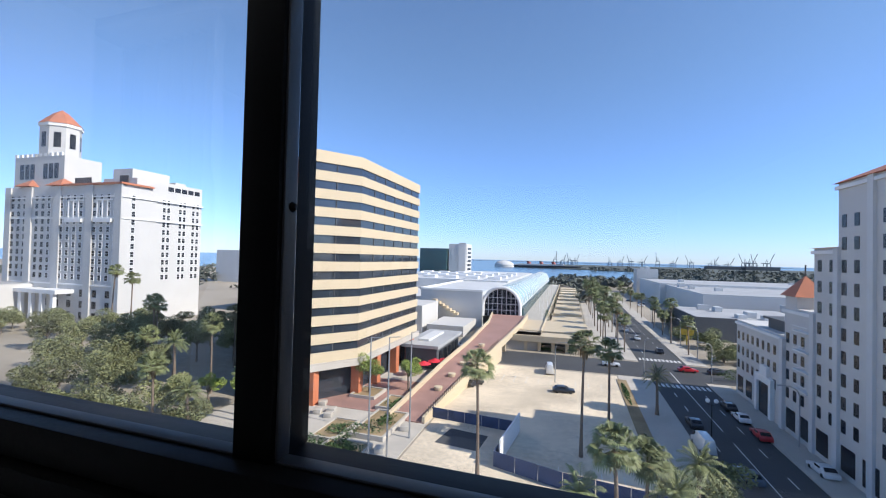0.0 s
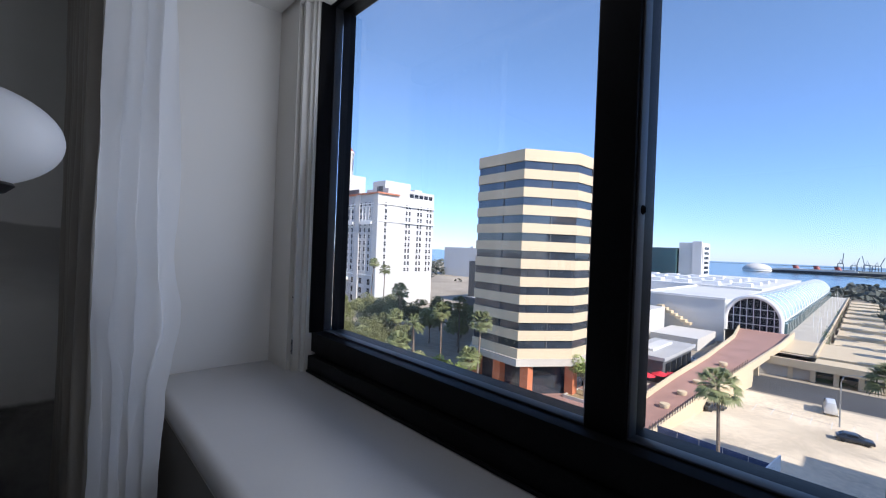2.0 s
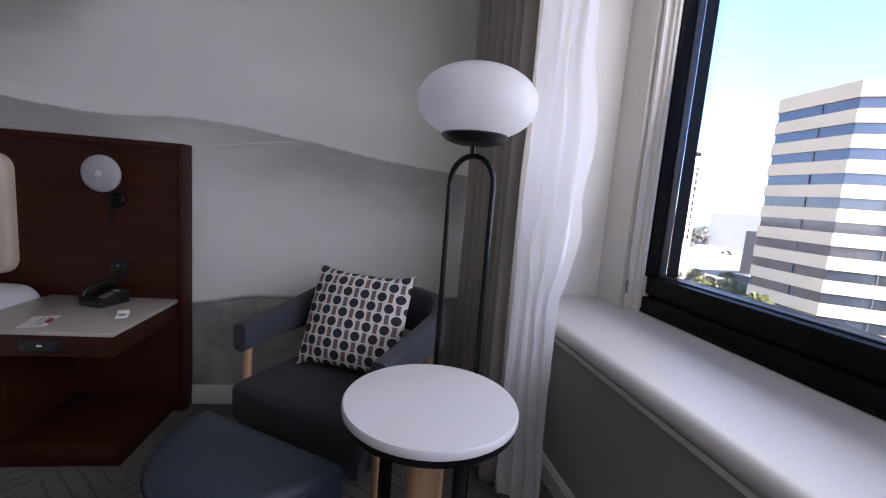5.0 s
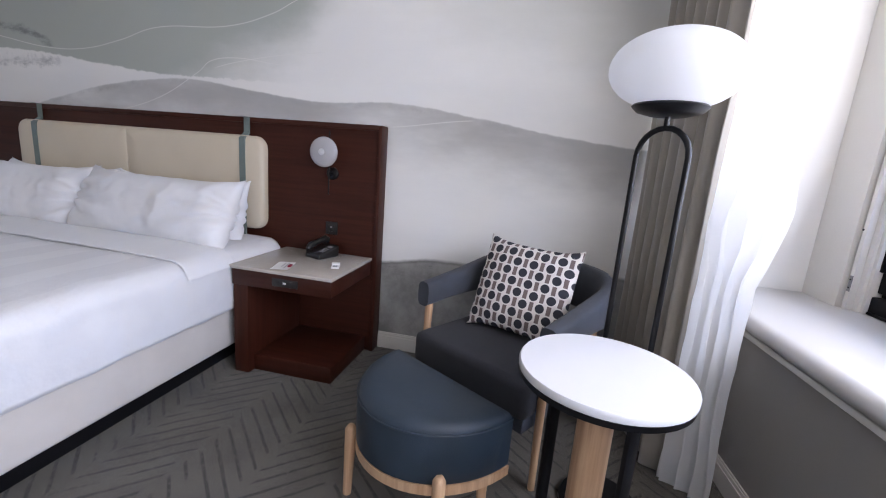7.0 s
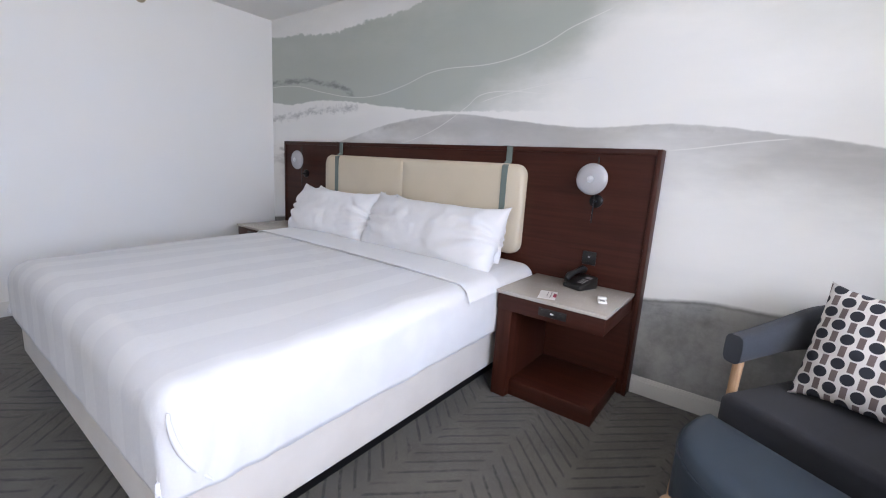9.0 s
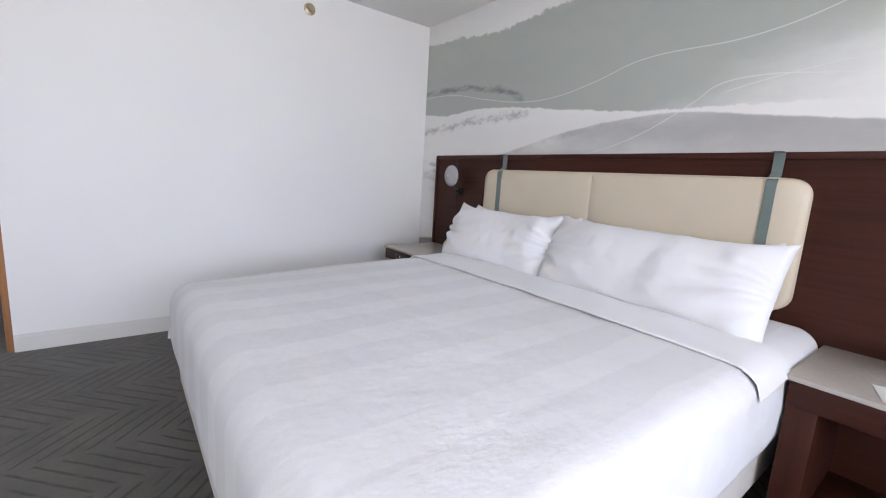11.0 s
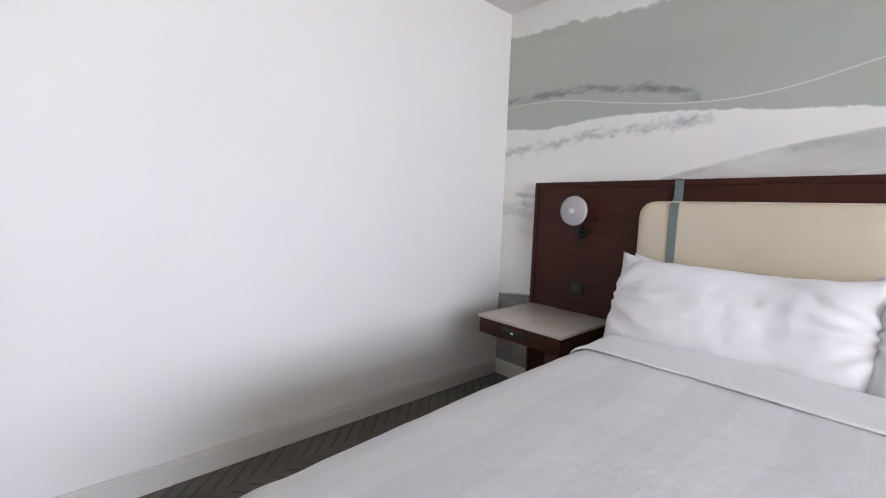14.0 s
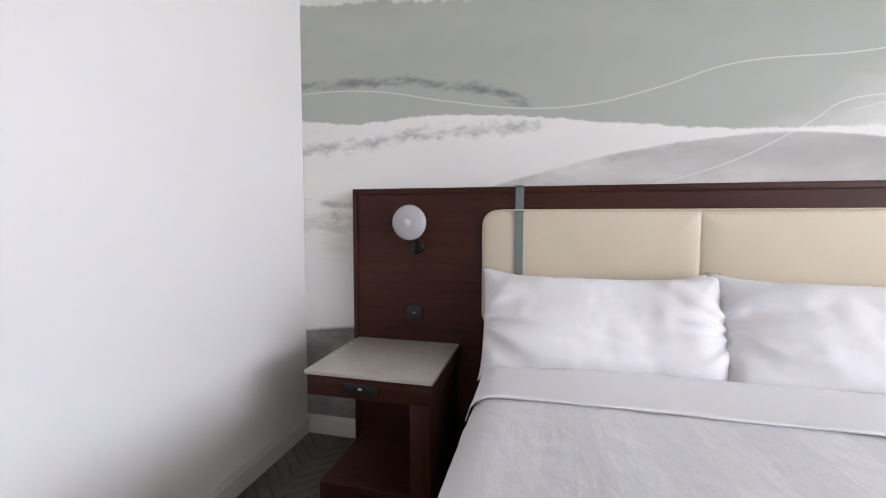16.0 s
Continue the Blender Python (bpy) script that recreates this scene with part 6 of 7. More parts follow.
def palm_crown(rng, r, fans, fan=True):
    bm = bmesh.new()
    for k in range(fans):
        az = 2 * math.pi * k / fans * 2.618 + rng.uniform(-0.3, 0.3)
        el = rng.uniform(-0.55, 1.25)
        L = r * rng.uniform(0.55, 0.75) if fan else r * rng.uniform(0.85, 1.1)
        d = Vector((math.cos(az) * math.cos(el), math.sin(az) * math.cos(el), math.sin(el)))
        if fan:
            tip = d * L
            blade(bm, [(0, 0, 0), tip * 0.5, tip], 0.03)
            side = d.cross(Vector((0, 0, 1))).normalized()
            up = side.cross(d)
            for j in range(-6, 7):
                a = j * 0.24
                e = (d * math.cos(a) + side * math.sin(a)) * r * 0.48
                blade(bm, [tip, tip + e * 0.6 + up * 0.02, tip + e - Vector((0, 0, rng.uniform(0.08, 0.24) * r))], 0.036 * r)
        else:
            pts = [d * L * t - Vector((0, 0, 0.75 * L * t * t * math.cos(el))) + Vector((0, 0, 0.25 * L * t)) for t in (0, 0.25, 0.5, 0.75, 1)]
            blade(bm, pts, 0.03)
            for j in range(1, 12):
                t = j / 12
                i = min(3, int(t * 4))
                p = pts[i].lerp(pts[i + 1], t * 4 - i)
                dr = (pts[i + 1] - pts[i]).normalized()
                side = dr.cross(Vector((0, 0, 1))).normalized()
                for s in (-1, 1):
                    q = p + (side * s * 0.8 + dr * 0.6) * L * 0.26 * math.sin(math.pi * (0.2 + 0.75 * t))
                    blade(bm, [p, (p + q) / 2 + Vector((0, 0, 0.02)), q - Vector((0, 0, 0.12 * L * 0.4))], 0.022 * r)
    return bm


def palm(seed, height, r, fan=True, thick=0.22, detail=58):
    rng = random.Random(seed)
    t = thing("palm_tree", "tall slender fan palm with a ragged crown" if fan else "feathery palm with arching fronds", "tree", at(0, 0, -200), "palms")
    bend = Vector((rng.uniform(-0.5, 0.5), rng.uniform(-0.4, 0.4), 0)) * (height / 14)
    pts = [Vector((0, 0, height * s)) + bend * s * s for s in (0, 0.15, 0.3, 0.45, 0.6, 0.75, 0.9, 1.0)]
    part("trunk", tube(bmesh.new(), pts, [thick * (1.5 - 0.5 * min(1, 4 * s) - 0.25 * s) for s in (0, 0.15, 0.3, 0.45, 0.6, 0.75, 0.9, 1.0)], 10), M_BARK, t, smooth=1.2)
    part("crown", palm_crown(rng, r, detail, fan), M_FROND, t, "green fronds", Matrix.Translation(pts[-1]), 0)
    if fan:
        bm = bmesh.new()
        for k in range(40):
            az = rng.uniform(0, 6.28)
            rr = rng.uniform(0.15, 0.45) * r
            blade(bm, [(0, 0, -0.1), (rr * math.cos(az), rr * math.sin(az), -0.35 * r), (rr * 0.9 * math.cos(az), rr * 0.9 * math.sin(az), -rng.uniform(0.7, 1.05) * r)], 0.07 * r)
        part("dry_skirt", bm, M_DRYFROND, t, "dry hanging fronds", Matrix.Translation(pts[-1]), 0)
    return t


PALMS = [palm(1, 14.6, 2.3), palm(2, 16.4, 2.4), palm(3, 14.2, 2.2), palm(4, 7.2, 2.9, False, 0.28, 34)]
for src, u, v, turn in ((0, -10.4, 55.5, 0), (1, 2.7, 66.7, 30), (2, 7.2, 75.4, 80), (3, 16.9, 89.4, 0)):
    PALMS[src].matrix_basis = at(u, v, GROUND, turn)
for src, u, v, z, turn in ((0, 5.4, 43.6, -30.6, 40), (2, 8.2, 46.5, -32.0, 100), (3, 1.8, 42.6, -27.4, 60), (3, 10.8, 46.0, -27.5, 10), (3, 14.2, 52.5, -27.5, 190),
                           (0, -79, 87, GROUND - 1, 10), (2, -70, 84, -30, 45), (0, -101, 84, GROUND, 10), (2, -92, 76, -25, 70), (1, -140, 100, -22.0, 20), (0, -133, 101, -22.5, 200), (3, -74, 66, GROUND + 3.5, 0), (2, -62, 52, -31, 110), (3, -41, 50.5, GROUND - 2.5, 50), (3, -38, 47, GROUND - 3, 140), (2, -51, 60, -33, 10),
                           (0, -68.9, 70, GROUND - 0.4, 150), (2, -85.8, 70, GROUND - 3.6, 75), (3, -56, 53, GROUND - 0.5, 20), (0, -50.8, 62, GROUND + 0.6, 300), (3, -104, 51, GROUND - 1.0, 5)):
    copy_thing(PALMS[src], at(u, v, z, turn))
# lines of palms along the promenade
rng = random.Random(5)
for k in range(16):
    for u in (12.0, 17.5):
        copy_thing(PALMS[(k + int(u)) % 3], at(u + rng.uniform(-0.4, 0.4), 146 + 13 * k, GROUND - rng.uniform(1, 4), 37 * k))
for k in range(12):
    copy_thing(PALMS[k % 3], at(36.0 + rng.uniform(-0.5, 3), 150 + 18 * k, GROUND - rng.uniform(2, 6), 61 * k))


def leafy(rng, centre, rad, n, size, bm):
    for _ in range(n):
        d = Vector((rng.gauss(0, 1), rng.gauss(0, 1), rng.gauss(0, 1))).normalized() * rng.uniform(0.35, 1.0) ** 0.5
        p = Vector(centre) + Vector((d.x * rad[0], d.y * rad[1], d.z * rad[2]))
        a = Vector((rng.uniform(-1, 1), rng.uniform(-1, 1), rng.uniform(-0.6, 0.6))).normalized()
        b = a.cross(Vector((rng.uniform(-1, 1), rng.uniform(-1, 1), rng.uniform(-1, 1)))).normalized()
        s = size * rng.uniform(0.5, 1.3)
        bm.faces.new([bm.verts.new(p + q) for q in (a * s, b * s * 0.55, -a * s, -b * s * 0.55)])


def tree(seed, h, spread, mat, n=1500, size=0.26):
    rng = random.Random(seed)
    t = thing("tree", "leafy street tree with an uneven open crown", "tree", at(0, 0, -200), "street trees")
    bm = bmesh.new()
    top = Vector((rng.uniform(-0.4, 0.4), rng.uniform(-0.4, 0.4), h * 0.5))
    tube(bm, [(0, 0, 0), top * 0.5, top], [0.26, 0.19, 0.14], 8)
    crown = bmesh.new()
    k = 9
    for i in range(k):
        az = 2.4 * i + rng.uniform(-0.3, 0.3)
        rr = spread * rng.uniform(0.25, 0.75)
        e = Vector((rr * math.cos(az), rr * math.sin(az), h * rng.uniform(0.55, 0.92)))
        tube(bm, [top * rng.uniform(0.7, 1), (top + e) / 2 + Vector((0, 0, 0.2)), e], [0.11, 0.07, 0.03], 6)
        s = spread * rng.uniform(0.32, 0.52)
        leafy(rng, e, (s, s, s * 0.75), n // k, size, crown)
    part("trunk", bm, M_BARK, t, smooth=1.2)
    part("crown", crown, mat, t, "green leaves", smooth=0)
    return t


TREES = [tree(11, 10.5, 5.2, M_LEAF, 4600, 0.24), tree(12, 9.0, 4.6, M_LEAF, 4000, 0.23), tree(13, 8.6, 3.0, M_LEAF2, 3000, 0.19), tree(14, 7.2, 2.6, M_LEAF2, 2400, 0.17)]
for src, u, v, turn in ((0, -86, 62, 0), (1, -93, 69, 0), (2, -38.5, 80.5, 0), (3, -31.8, 85.5, 0)):
    TREES[src].matrix_basis = at(u, v, GROUND, turn)
for src, u, v, dz, turn in ((0, -78, 56, 0, 50), (1, -70, 50, 0, 120), (0, -98, 76, 0, 200), (1, -62, 47, -1, 20), (0, -106, 84, 0, 90), (1, -84, 70, 0, 33), (0, -112, 80, -1, 10), (0, -120, 92, 0, 70), (1, -110, 95, 0, 15), (1, -66, 58, -1.5, 60), (0, -100, 62, -1, 0),
                            (1, -58, 54, -2.5, 200), (0, -128, 84, -1, 130), (1, -118, 72, -1, 60), (0, -88, 52, -1.5, 160), (1, -76, 44, -2, 95), (0, -92, 88, 0, 45), (1, -84, 92, 0, 10), (0, -78, 99, 0, 77), (1, -72, 94, -1, 140), (0, -92, 102, 0, 240), (1, -66, 100, -2, 30), (0, -104, 104, 0, 30), (3, -33.0, 90.5, -0.8, 80), (2, -57, 66, -0.5, 150), (3, -63, 64, -0.5, 60), (1, 15.8, 56.5, -4, 0), (1, 17.5, 59.5, -4.6, 90), (0, -160, 97, -2, 20), (1, -171, 101, -1, 80), (0, -178, 92, -2, 140), (1, -150, 92, -1, 200), (1, -186, 99, -2, 15), (0, -142, 84, -1, 100), (0, -126, 101, 0, 60), (1, -134, 107, 0, 10), (1, -120, 106, 0, 120), (0, -112, 112, 0, 33), (1, -100, 113, 0, 44), (0, -88, 111, 0, 190), (0, -138, 96, -1, 250), (0, 44, 142, -4, 10), (1, 50, 150, -4, 70), (0, 46, 164, -4, 140), (1, 42, 178, -3.5, 20), (0, 54, 140, -4.5, 200), (1, 47, 196, -3.5, 90), (0, 44, 215, -3, 50)):
    copy_thing(TREES[src], at(u, v, GROUND + dz, turn))


def shrub(name, u, v, ru, rv, h, seed, n=900, size=0.2):
    rng_ = random.Random(seed)
    bm = bmesh.new()
    for i in range(7):
        leafy(rng_, (rng_.uniform(-0.6, 0.6) * ru, rng_.uniform(-0.6, 0.6) * rv, h * rng_.uniform(0.35, 0.7)), (ru * 0.5, rv * 0.5, h * 0.4), n // 7, size, bm)
    solid(name, bm, M_HEDGE, "low green planted shrubs in a bed", "shrub", at(u, v), kind="stuff", smooth=0)


for i, (u, v, ru, rv, h) in enumerate(((-29, 66.5, 2.6, 4.5, 1.4), (-33, 62, 3.5, 3, 1.5), (-36, 55, 5, 3, 2.0), (-31, 75, 2.2, 4, 1.4), (-30, 56, 3.6, 3, 1.5), (-14, 145, 2.4, 1.5, 4.2), (-6.5, 146, 2.4, 1.5, 4.2), (-6, 139, 9, 1, 1.2), (-43, 57, 4, 4, 2.4), (44, 122, 8, 4, 3.5), (52, 150, 10, 8, 4), (12.8, 100, 0.7, 9, 0.6), (-8.5, 200, 1, 30, 6.4), (-8.5, 280, 1, 40, 6.4), (13, 75, 0.8, 12, 0.7), (-2, 60.5, 5, 0.7, 0.5), (-24, 112, 2, 4, 1.6))):
    shrub("shrub_bed", u, v, ru, rv, h, 40 + i)


def far_woods(name, u0, v0, u1, v1, n, h, seed):
    rng_ = random.Random(seed)
    bm = bmesh.new()
    for _ in range(n):
        u, v = rng_.uniform(u0, u1), rng_.uniform(v0, v1)
        s = h * rng_.uniform(0.5, 1.2)
        for k in range(5):
            p = Vector((u + rng_.uniform(-s, s) * 0.6, v + rng_.uniform(-s, s) * 0.6, s * rng_.uniform(0.3, 0.9)))
            a = [Vector((rng_.uniform(-1, 1), rng_.uniform(-1, 1), rng_.uniform(-0.8, 0.8))).normalized() * s * 0.5 for _ in range(4)]
            vs = [bm.verts.new(p + q) for q in a]
            for f in ((0, 1, 2), (0, 2, 3), (0, 3, 1), (1, 3, 2)):
                bm.faces.new([vs[i] for i in f])
    solid(name, bm, M_LAND, "dark mass of distant trees", "trees", at(0, 0), kind="stuff", smooth=0)


far_woods("far_trees", -20, 440, 60, 640, 150, 8, 1)
far_woods("far_trees", 60, 420, 420, 640, 360, 8, 2)
far_woods("far_trees", 0, 1250, 1500, 1500, 420, 11, 3)
far_woods("far_trees", 130, 650, 1200, 860, 300, 8, 4)
far_woods("far_trees", 190, 860, 1400, 1240, 420, 9, 6)
far_woods("far_trees", -700, 250, -180, 620, 300, 8, 7)
far_woods("far_trees", 6, 300, 20, 440, 40, 6, 8)


# ---- street furniture and vehicles ----
def car(paint, label, van=False):
    c = thing("car" if not van else "van", label, "car" if not van else "van", at(0, 0, -200), "vehicles")
    L, W, H = (4.6, 1.85, 1.45) if not van else (5.6, 2.1, 2.5)
    if van:
        prof = [(-L / 2, 0.35), (L / 2, 0.35), (L / 2, 1.1), (L / 2 - 0.9, 1.35), (L / 2 - 1.4, 2.3), (L / 2 - 1.9, H), (-L / 2, H)]
    else:
        prof = [(-L / 2, 0.3), (L / 2, 0.3), (L / 2, 0.72), (L / 2 - 0.15, 0.82), (L / 2 - 1.2, 0.95), (L / 2 - 1.95, H - 0.05), (L / 2 - 2.3, H), (-L / 2 + 1.1, H), (-L / 2 + 0.35, 1.0), (-L / 2 + 0.05, 0.92)]
    bm = bmesh.new()
    sides = [[bm.verts.new((x, s * W / 2 * (1 - 0.12 * max(0, z - 0.95) / 0.5), z)) for x, z in prof] for s in (-1, 1)]
    n = len(prof)
    bm.faces.new(sides[0][::-1])
    bm.faces.new(sides[1])
    for i in range(n):
        bm.faces.new((sides[0][i], sides[0][(i + 1) % n], sides[1][(i + 1) % n], sides[1][i]))
    bevel_all(bm, 0.06, 2, 0.3)
    part("body", bm, paint, c)
    if not van:
        part("side_window", boxes((-0.95, -W / 2 * 0.975, 0.98, L / 2 - 2.0, W / 2 * 0.975, H - 0.13)), M_WIN, c, "dark side glass")
        bm = bmesh.new()
        for x0, z0, x1, z1 in ((L / 2 - 1.22, 1.0, L / 2 - 1.9, H - 0.06), (-L / 2 + 0.42, 1.06, -L / 2 + 1.0, H - 0.03)):
            o = 0.03 if x0 > 0 else -0.03
            q = [bm.verts.new(p) for p in ((x0 + o, -0.78, z0 + 0.03), (x0 + o, 0.78, z0 + 0.03), (x1 + o, 0.68, z1 + 0.03), (x1 + o, -0.68, z1 + 0.03))]
            bm.faces.new(q)
        part("windscreen", bm, M_WIN, c, "dark windscreens", smooth=0)
    else:
        part("windscreen", boxes((L / 2 - 1.45, -0.9, 1.45, L / 2 - 1.02, 0.9, 2.15)), M_WIN, c)
    wheel = mesh_of("wheel", lathe([(0.30, -0.11), (0.33, -0.09), (0.33, 0.09), (0.30, 0.11)], 16), M_TYRE)
    for x in (-L / 2 + 0.85, L / 2 - 0.9):
        for s in (-1, 1):
            share("wheel", wheel, c, pose(x, s * (W / 2 - 0.1), 0.33, 90, 0, 0))
    return c


def car_paint(name, col):
    m = surf(name, col, 0.3, 0.2, var=0.04, big=0.8, small=8, bump=0.0)
    m.node_tree.nodes["Principled BSDF"].inputs["Coat Weight"].default_value = 0.6
    return m


CARS = {"white": car(car_paint("white_car_paint", (0.75, 0.75, 0.75)), "white saloon car on the street"),
        "red": car(car_paint("red_car_paint", (0.45, 0.02, 0.03)), "red saloon car on the street"),
        "dark": car(car_paint("dark_car_paint", (0.025, 0.028, 0.035)), "dark saloon car parked outdoors"),
        "blue": car(car_paint("blue_grey_car_paint", (0.10, 0.14, 0.20)), "blue-grey saloon car on the street"),
        "van": car(car_paint("white_van_paint", (0.72, 0.72, 0.70)), "white box van parked outdoors", True)}
first = {"white": (34.8, 73.0, 92), "red": (31.0, 127.0, 8), "dark": (-0.2, 97.0, 8), "blue": (24.0, 67.5, 98), "van": (21.0, 76.0, 92)}
for k, (u, v, turn) in first.items():
    CARS[k].matrix_basis = at(u, v, GROUND + 0.03, turn)
for k, u, v, turn in (("white", 31.4, 92, 90), ("red", 31.6, 84, 90), ("van", -3.8, 112.5, 95), ("dark", -19.5, 95, 60), ("dark", 31.3, 98, 90), ("white", 25.0, 172, 90), ("white", 23.2, 190, 90), ("dark", 28.5, 150, 90), ("blue", 22, 210, 90), ("red", 27.6, 250, 90),
                      ("dark", -36.5, 101, 40), ("white", 24.5, 300, 90), ("dark", 30, 330, 90), ("white", 12, 126, 0), ("blue", 60, 129, 0), ("dark", 38, 127.5, 20), ("white", 45, 300, 0), ("blue", 48, 318, 0), ("dark", 42, 330, 0), ("dark", 22.2, 86, 90), ("white", -33.5, 133, 0)):
    copy_thing(CARS[k], at(u, v, GROUND + 0.06, turn))


def flagpole(u, v, h):
    f = thing("light_mast", "tall slender grey mast on the plaza", "mast", at(u, v), "plaza masts")
    part("pole", tube(bmesh.new(), [(0, 0, 0), (0, 0, h)], [0.16, 0.09], 8), M_STEEL, f)
    part("arm", tube(bmesh.new(), [(0, 0, h), (1.6, 0.4, h + 0.1)], 0.06, 6), M_STEEL, f)


for u, v, h in ((-26.1, 55.5, 17.2), (-23.4, 55.8, 17.4), (-23.2, 64.0, 16.8)):
    flagpole(u, v, h)


def street_lamp():
    s = thing("street_lamp", "tall grey street lamp with a curved arm", "street lamp", at(38.2, 146), "street lamps")
    part("pole", tube(bmesh.new(), [(0, 0, 0), (0, 0, 8.0), (-0.3, 0, 9.0), (-1.2, 0, 9.5), (-2.4, 0, 9.6)], [0.12, 0.09, 0.07, 0.06, 0.05], 8), M_STEEL, s, smooth=1.2)
    part("head", boxes((-3.1, -0.18, 9.48, -2.3, 0.18, 9.68), bevel=0.05), M_STEEL, s)
    return s


sl = street_lamp()
for u, v, turn in ((38.0, 166, 0), (37.8, 190, 0), (37.8, 220, 0), (34.0, 118, 0), (19.2, 119, 180), (19.4, 160, 180), (19.4, 200, 180), (-2.2, 104, 180), (36.0, 82, 0)):
    copy_thing(sl, at(u, v, GROUND, turn))


def globe_lamp():
    g = thing("twin_globe_lamp", "black post lamp with twin white globes", "street lamp", at(22.8, 78.5))
    part("post", tube(bmesh.new(), [(0, 0, 0), (0, 0, 6.6)], [0.12, 0.06], 8), M_BLACK, g)
    for s in (-1, 1):
        bm = bmesh.new()
        bmesh.ops.create_uvsphere(bm, u_segments=14, v_segments=9, radius=0.34)
        part("globe", bm, M_WHITE2, g, "white globe", Matrix.Translation((0.6 * s, 0, 6.9)), 2)
        part("arm", tube(bmesh.new(), [(0, 0, 6.2), (0.6 * s, 0, 6.3), (0.6 * s, 0, 6.6)], 0.04, 6), M_BLACK, g)


globe_lamp()


def umbrella(u, v, first_=None):
    m = thing("patio_umbrella", "red canvas patio umbrella by the pavilion", "umbrella", at(u, v), "patio umbrellas")
    bm = bmesh.new()
    r = [bm.verts.new((1.9 * math.cos(math.pi * k / 4), 1.9 * math.sin(math.pi * k / 4), 2.3)) for k in range(8)]
    t = bm.verts.new((0, 0, 3.1))
    for k in range(8):
        bm.faces.new((r[k], r[(k + 1) % 8], t))
    part("canopy", bm, M_UMB, m, "red canvas", smooth=0)
    part("pole", tube(bmesh.new(), [(0, 0, 0), (0, 0, 3.05)], 0.05, 6), M_STEEL, m)


for u, v in ((-33.5, 100), (-31.8, 103.5), (-35.5, 96.5), (-33.0, 107), (-29.8, 105)):
    umbrella(u, v)


def screen_fence(name, pts, h, gap):
    f = thing(name, "dark blue screened construction fence", "fence", at(0, 0))
    for a, b in zip(pts, pts[1:]):
        a, b = Vector(a), Vector(b)
        n = max(1, int((b - a).length / 3.0))
        for i in range(n):
            p, q = a + (b - a) * i / n, a + (b - a) * (i + 0.97) / n
            d = (q - p).normalized()
            nr = Vector((-d.y, d.x)) * 0.04
            part("panel", prism([tuple(p - nr), tuple(q - nr), tuple(q + nr), tuple(p + nr)], 0.1, h), M_BLUEFENCE, f, smooth=0)
            part("post", tube(bmesh.new(), [(p.x, p.y, 0), (p.x, p.y, h + 0.15)], 0.05, 6), M_STEEL, f)


screen_fence("screen_fence", [(-22.5, 73.5), (-7.2, 72.0)], 1.9, 0)
screen_fence("screen_fence", [(-7.4, 71.8), (-9.0, 59.5), (0.3, 56.6), (12, 55)], 2.2, 0)
solid("banner", prism([(-7.0, 72.2), (-6.8, 72.2), (-8.2, 60.5), (-8.4, 60.5)], 0.2, 3.4), M_WHITE2, "white and blue sheet hung on the fence", "banner", at(0, 0), smooth=0)


def planter_box(u0, v0, u1, v1, h):
    p = thing("planter", "pale concrete planter wall on the plaza", "planter", at(0, 0), "plaza planters")
    t = 0.35
    part("wall", boxes((u0, v0, 0, u1, v0 + t, h), (u0, v1 - t, 0, u1, v1, h), (u0, v0 + t, 0, u0 + t, v1 - t, h), (u1 - t, v0 + t, 0, u1, v1 - t, h)), M_WALK, p)
    part("soil", boxes((u0 + t, v0 + t, 0, u1 - t, v1 - t, h - 0.2)), M_SOIL, p)


for q in ((-32.4, 61, -26.4, 72, 0.9), (-37.5, 58, -33.0, 66, 0.9), (-33.6, 73, -29.0, 80, 0.9), (-34, 53.5, -27, 59, 0.8), (-41.5, 77.5, -36, 83.5, 0.8)):
    planter_box(*q)
for u, v in ((-42.5, 68), (-40.5, 69.5), (-39.8, 67.2), (-25.5, 58), (-25, 66.5), (-44, 72)):
    b = thing("plaza_block", "pale stone seat block on the plaza", "seat block", at(u, v, GROUND + 0.12, 12), "plaza blocks")
    part("block", boxes((-0.7, -0.7, 0, 0.7, 0.7, 0.8), bevel=0.06), M_WALK, b)


# ---- the distance ----
def low_building(name, u0, v0, u1, v1, h, mat, label, parapet=0.8):
    b = thing(name, label, "building", at(0, 0))
    part("wall", boxes((u0, v0, 0, u1, v1, h)), mat, b)
    part("roof", boxes((u0 + 0.6, v0 + 0.6, h, u1 - 0.6, v1 - 0.6, h + 0.3)), M_GREY, b, "grey flat roof")
    part("parapet", boxes((u0, v0, h, u1, v0 + 0.6, h + parapet), (u0, v0 + 0.6, h, u0 + 0.6, v1, h + parapet)), mat, b)
    rng_ = random.Random(int(u0 * 7 + v0))
    for _ in range(5):
        x, y = rng_.uniform(u0 + 4, u1 - 8), rng_.uniform(v0 + 4, v1 - 8)
        part("roof_unit", boxes((x, y, h + 0.3, x + rng_.uniform(2, 5), y + rng_.uniform(2, 5), h + rng_.uniform(1.5, 3))), M_PALEGREY, b)
    return b


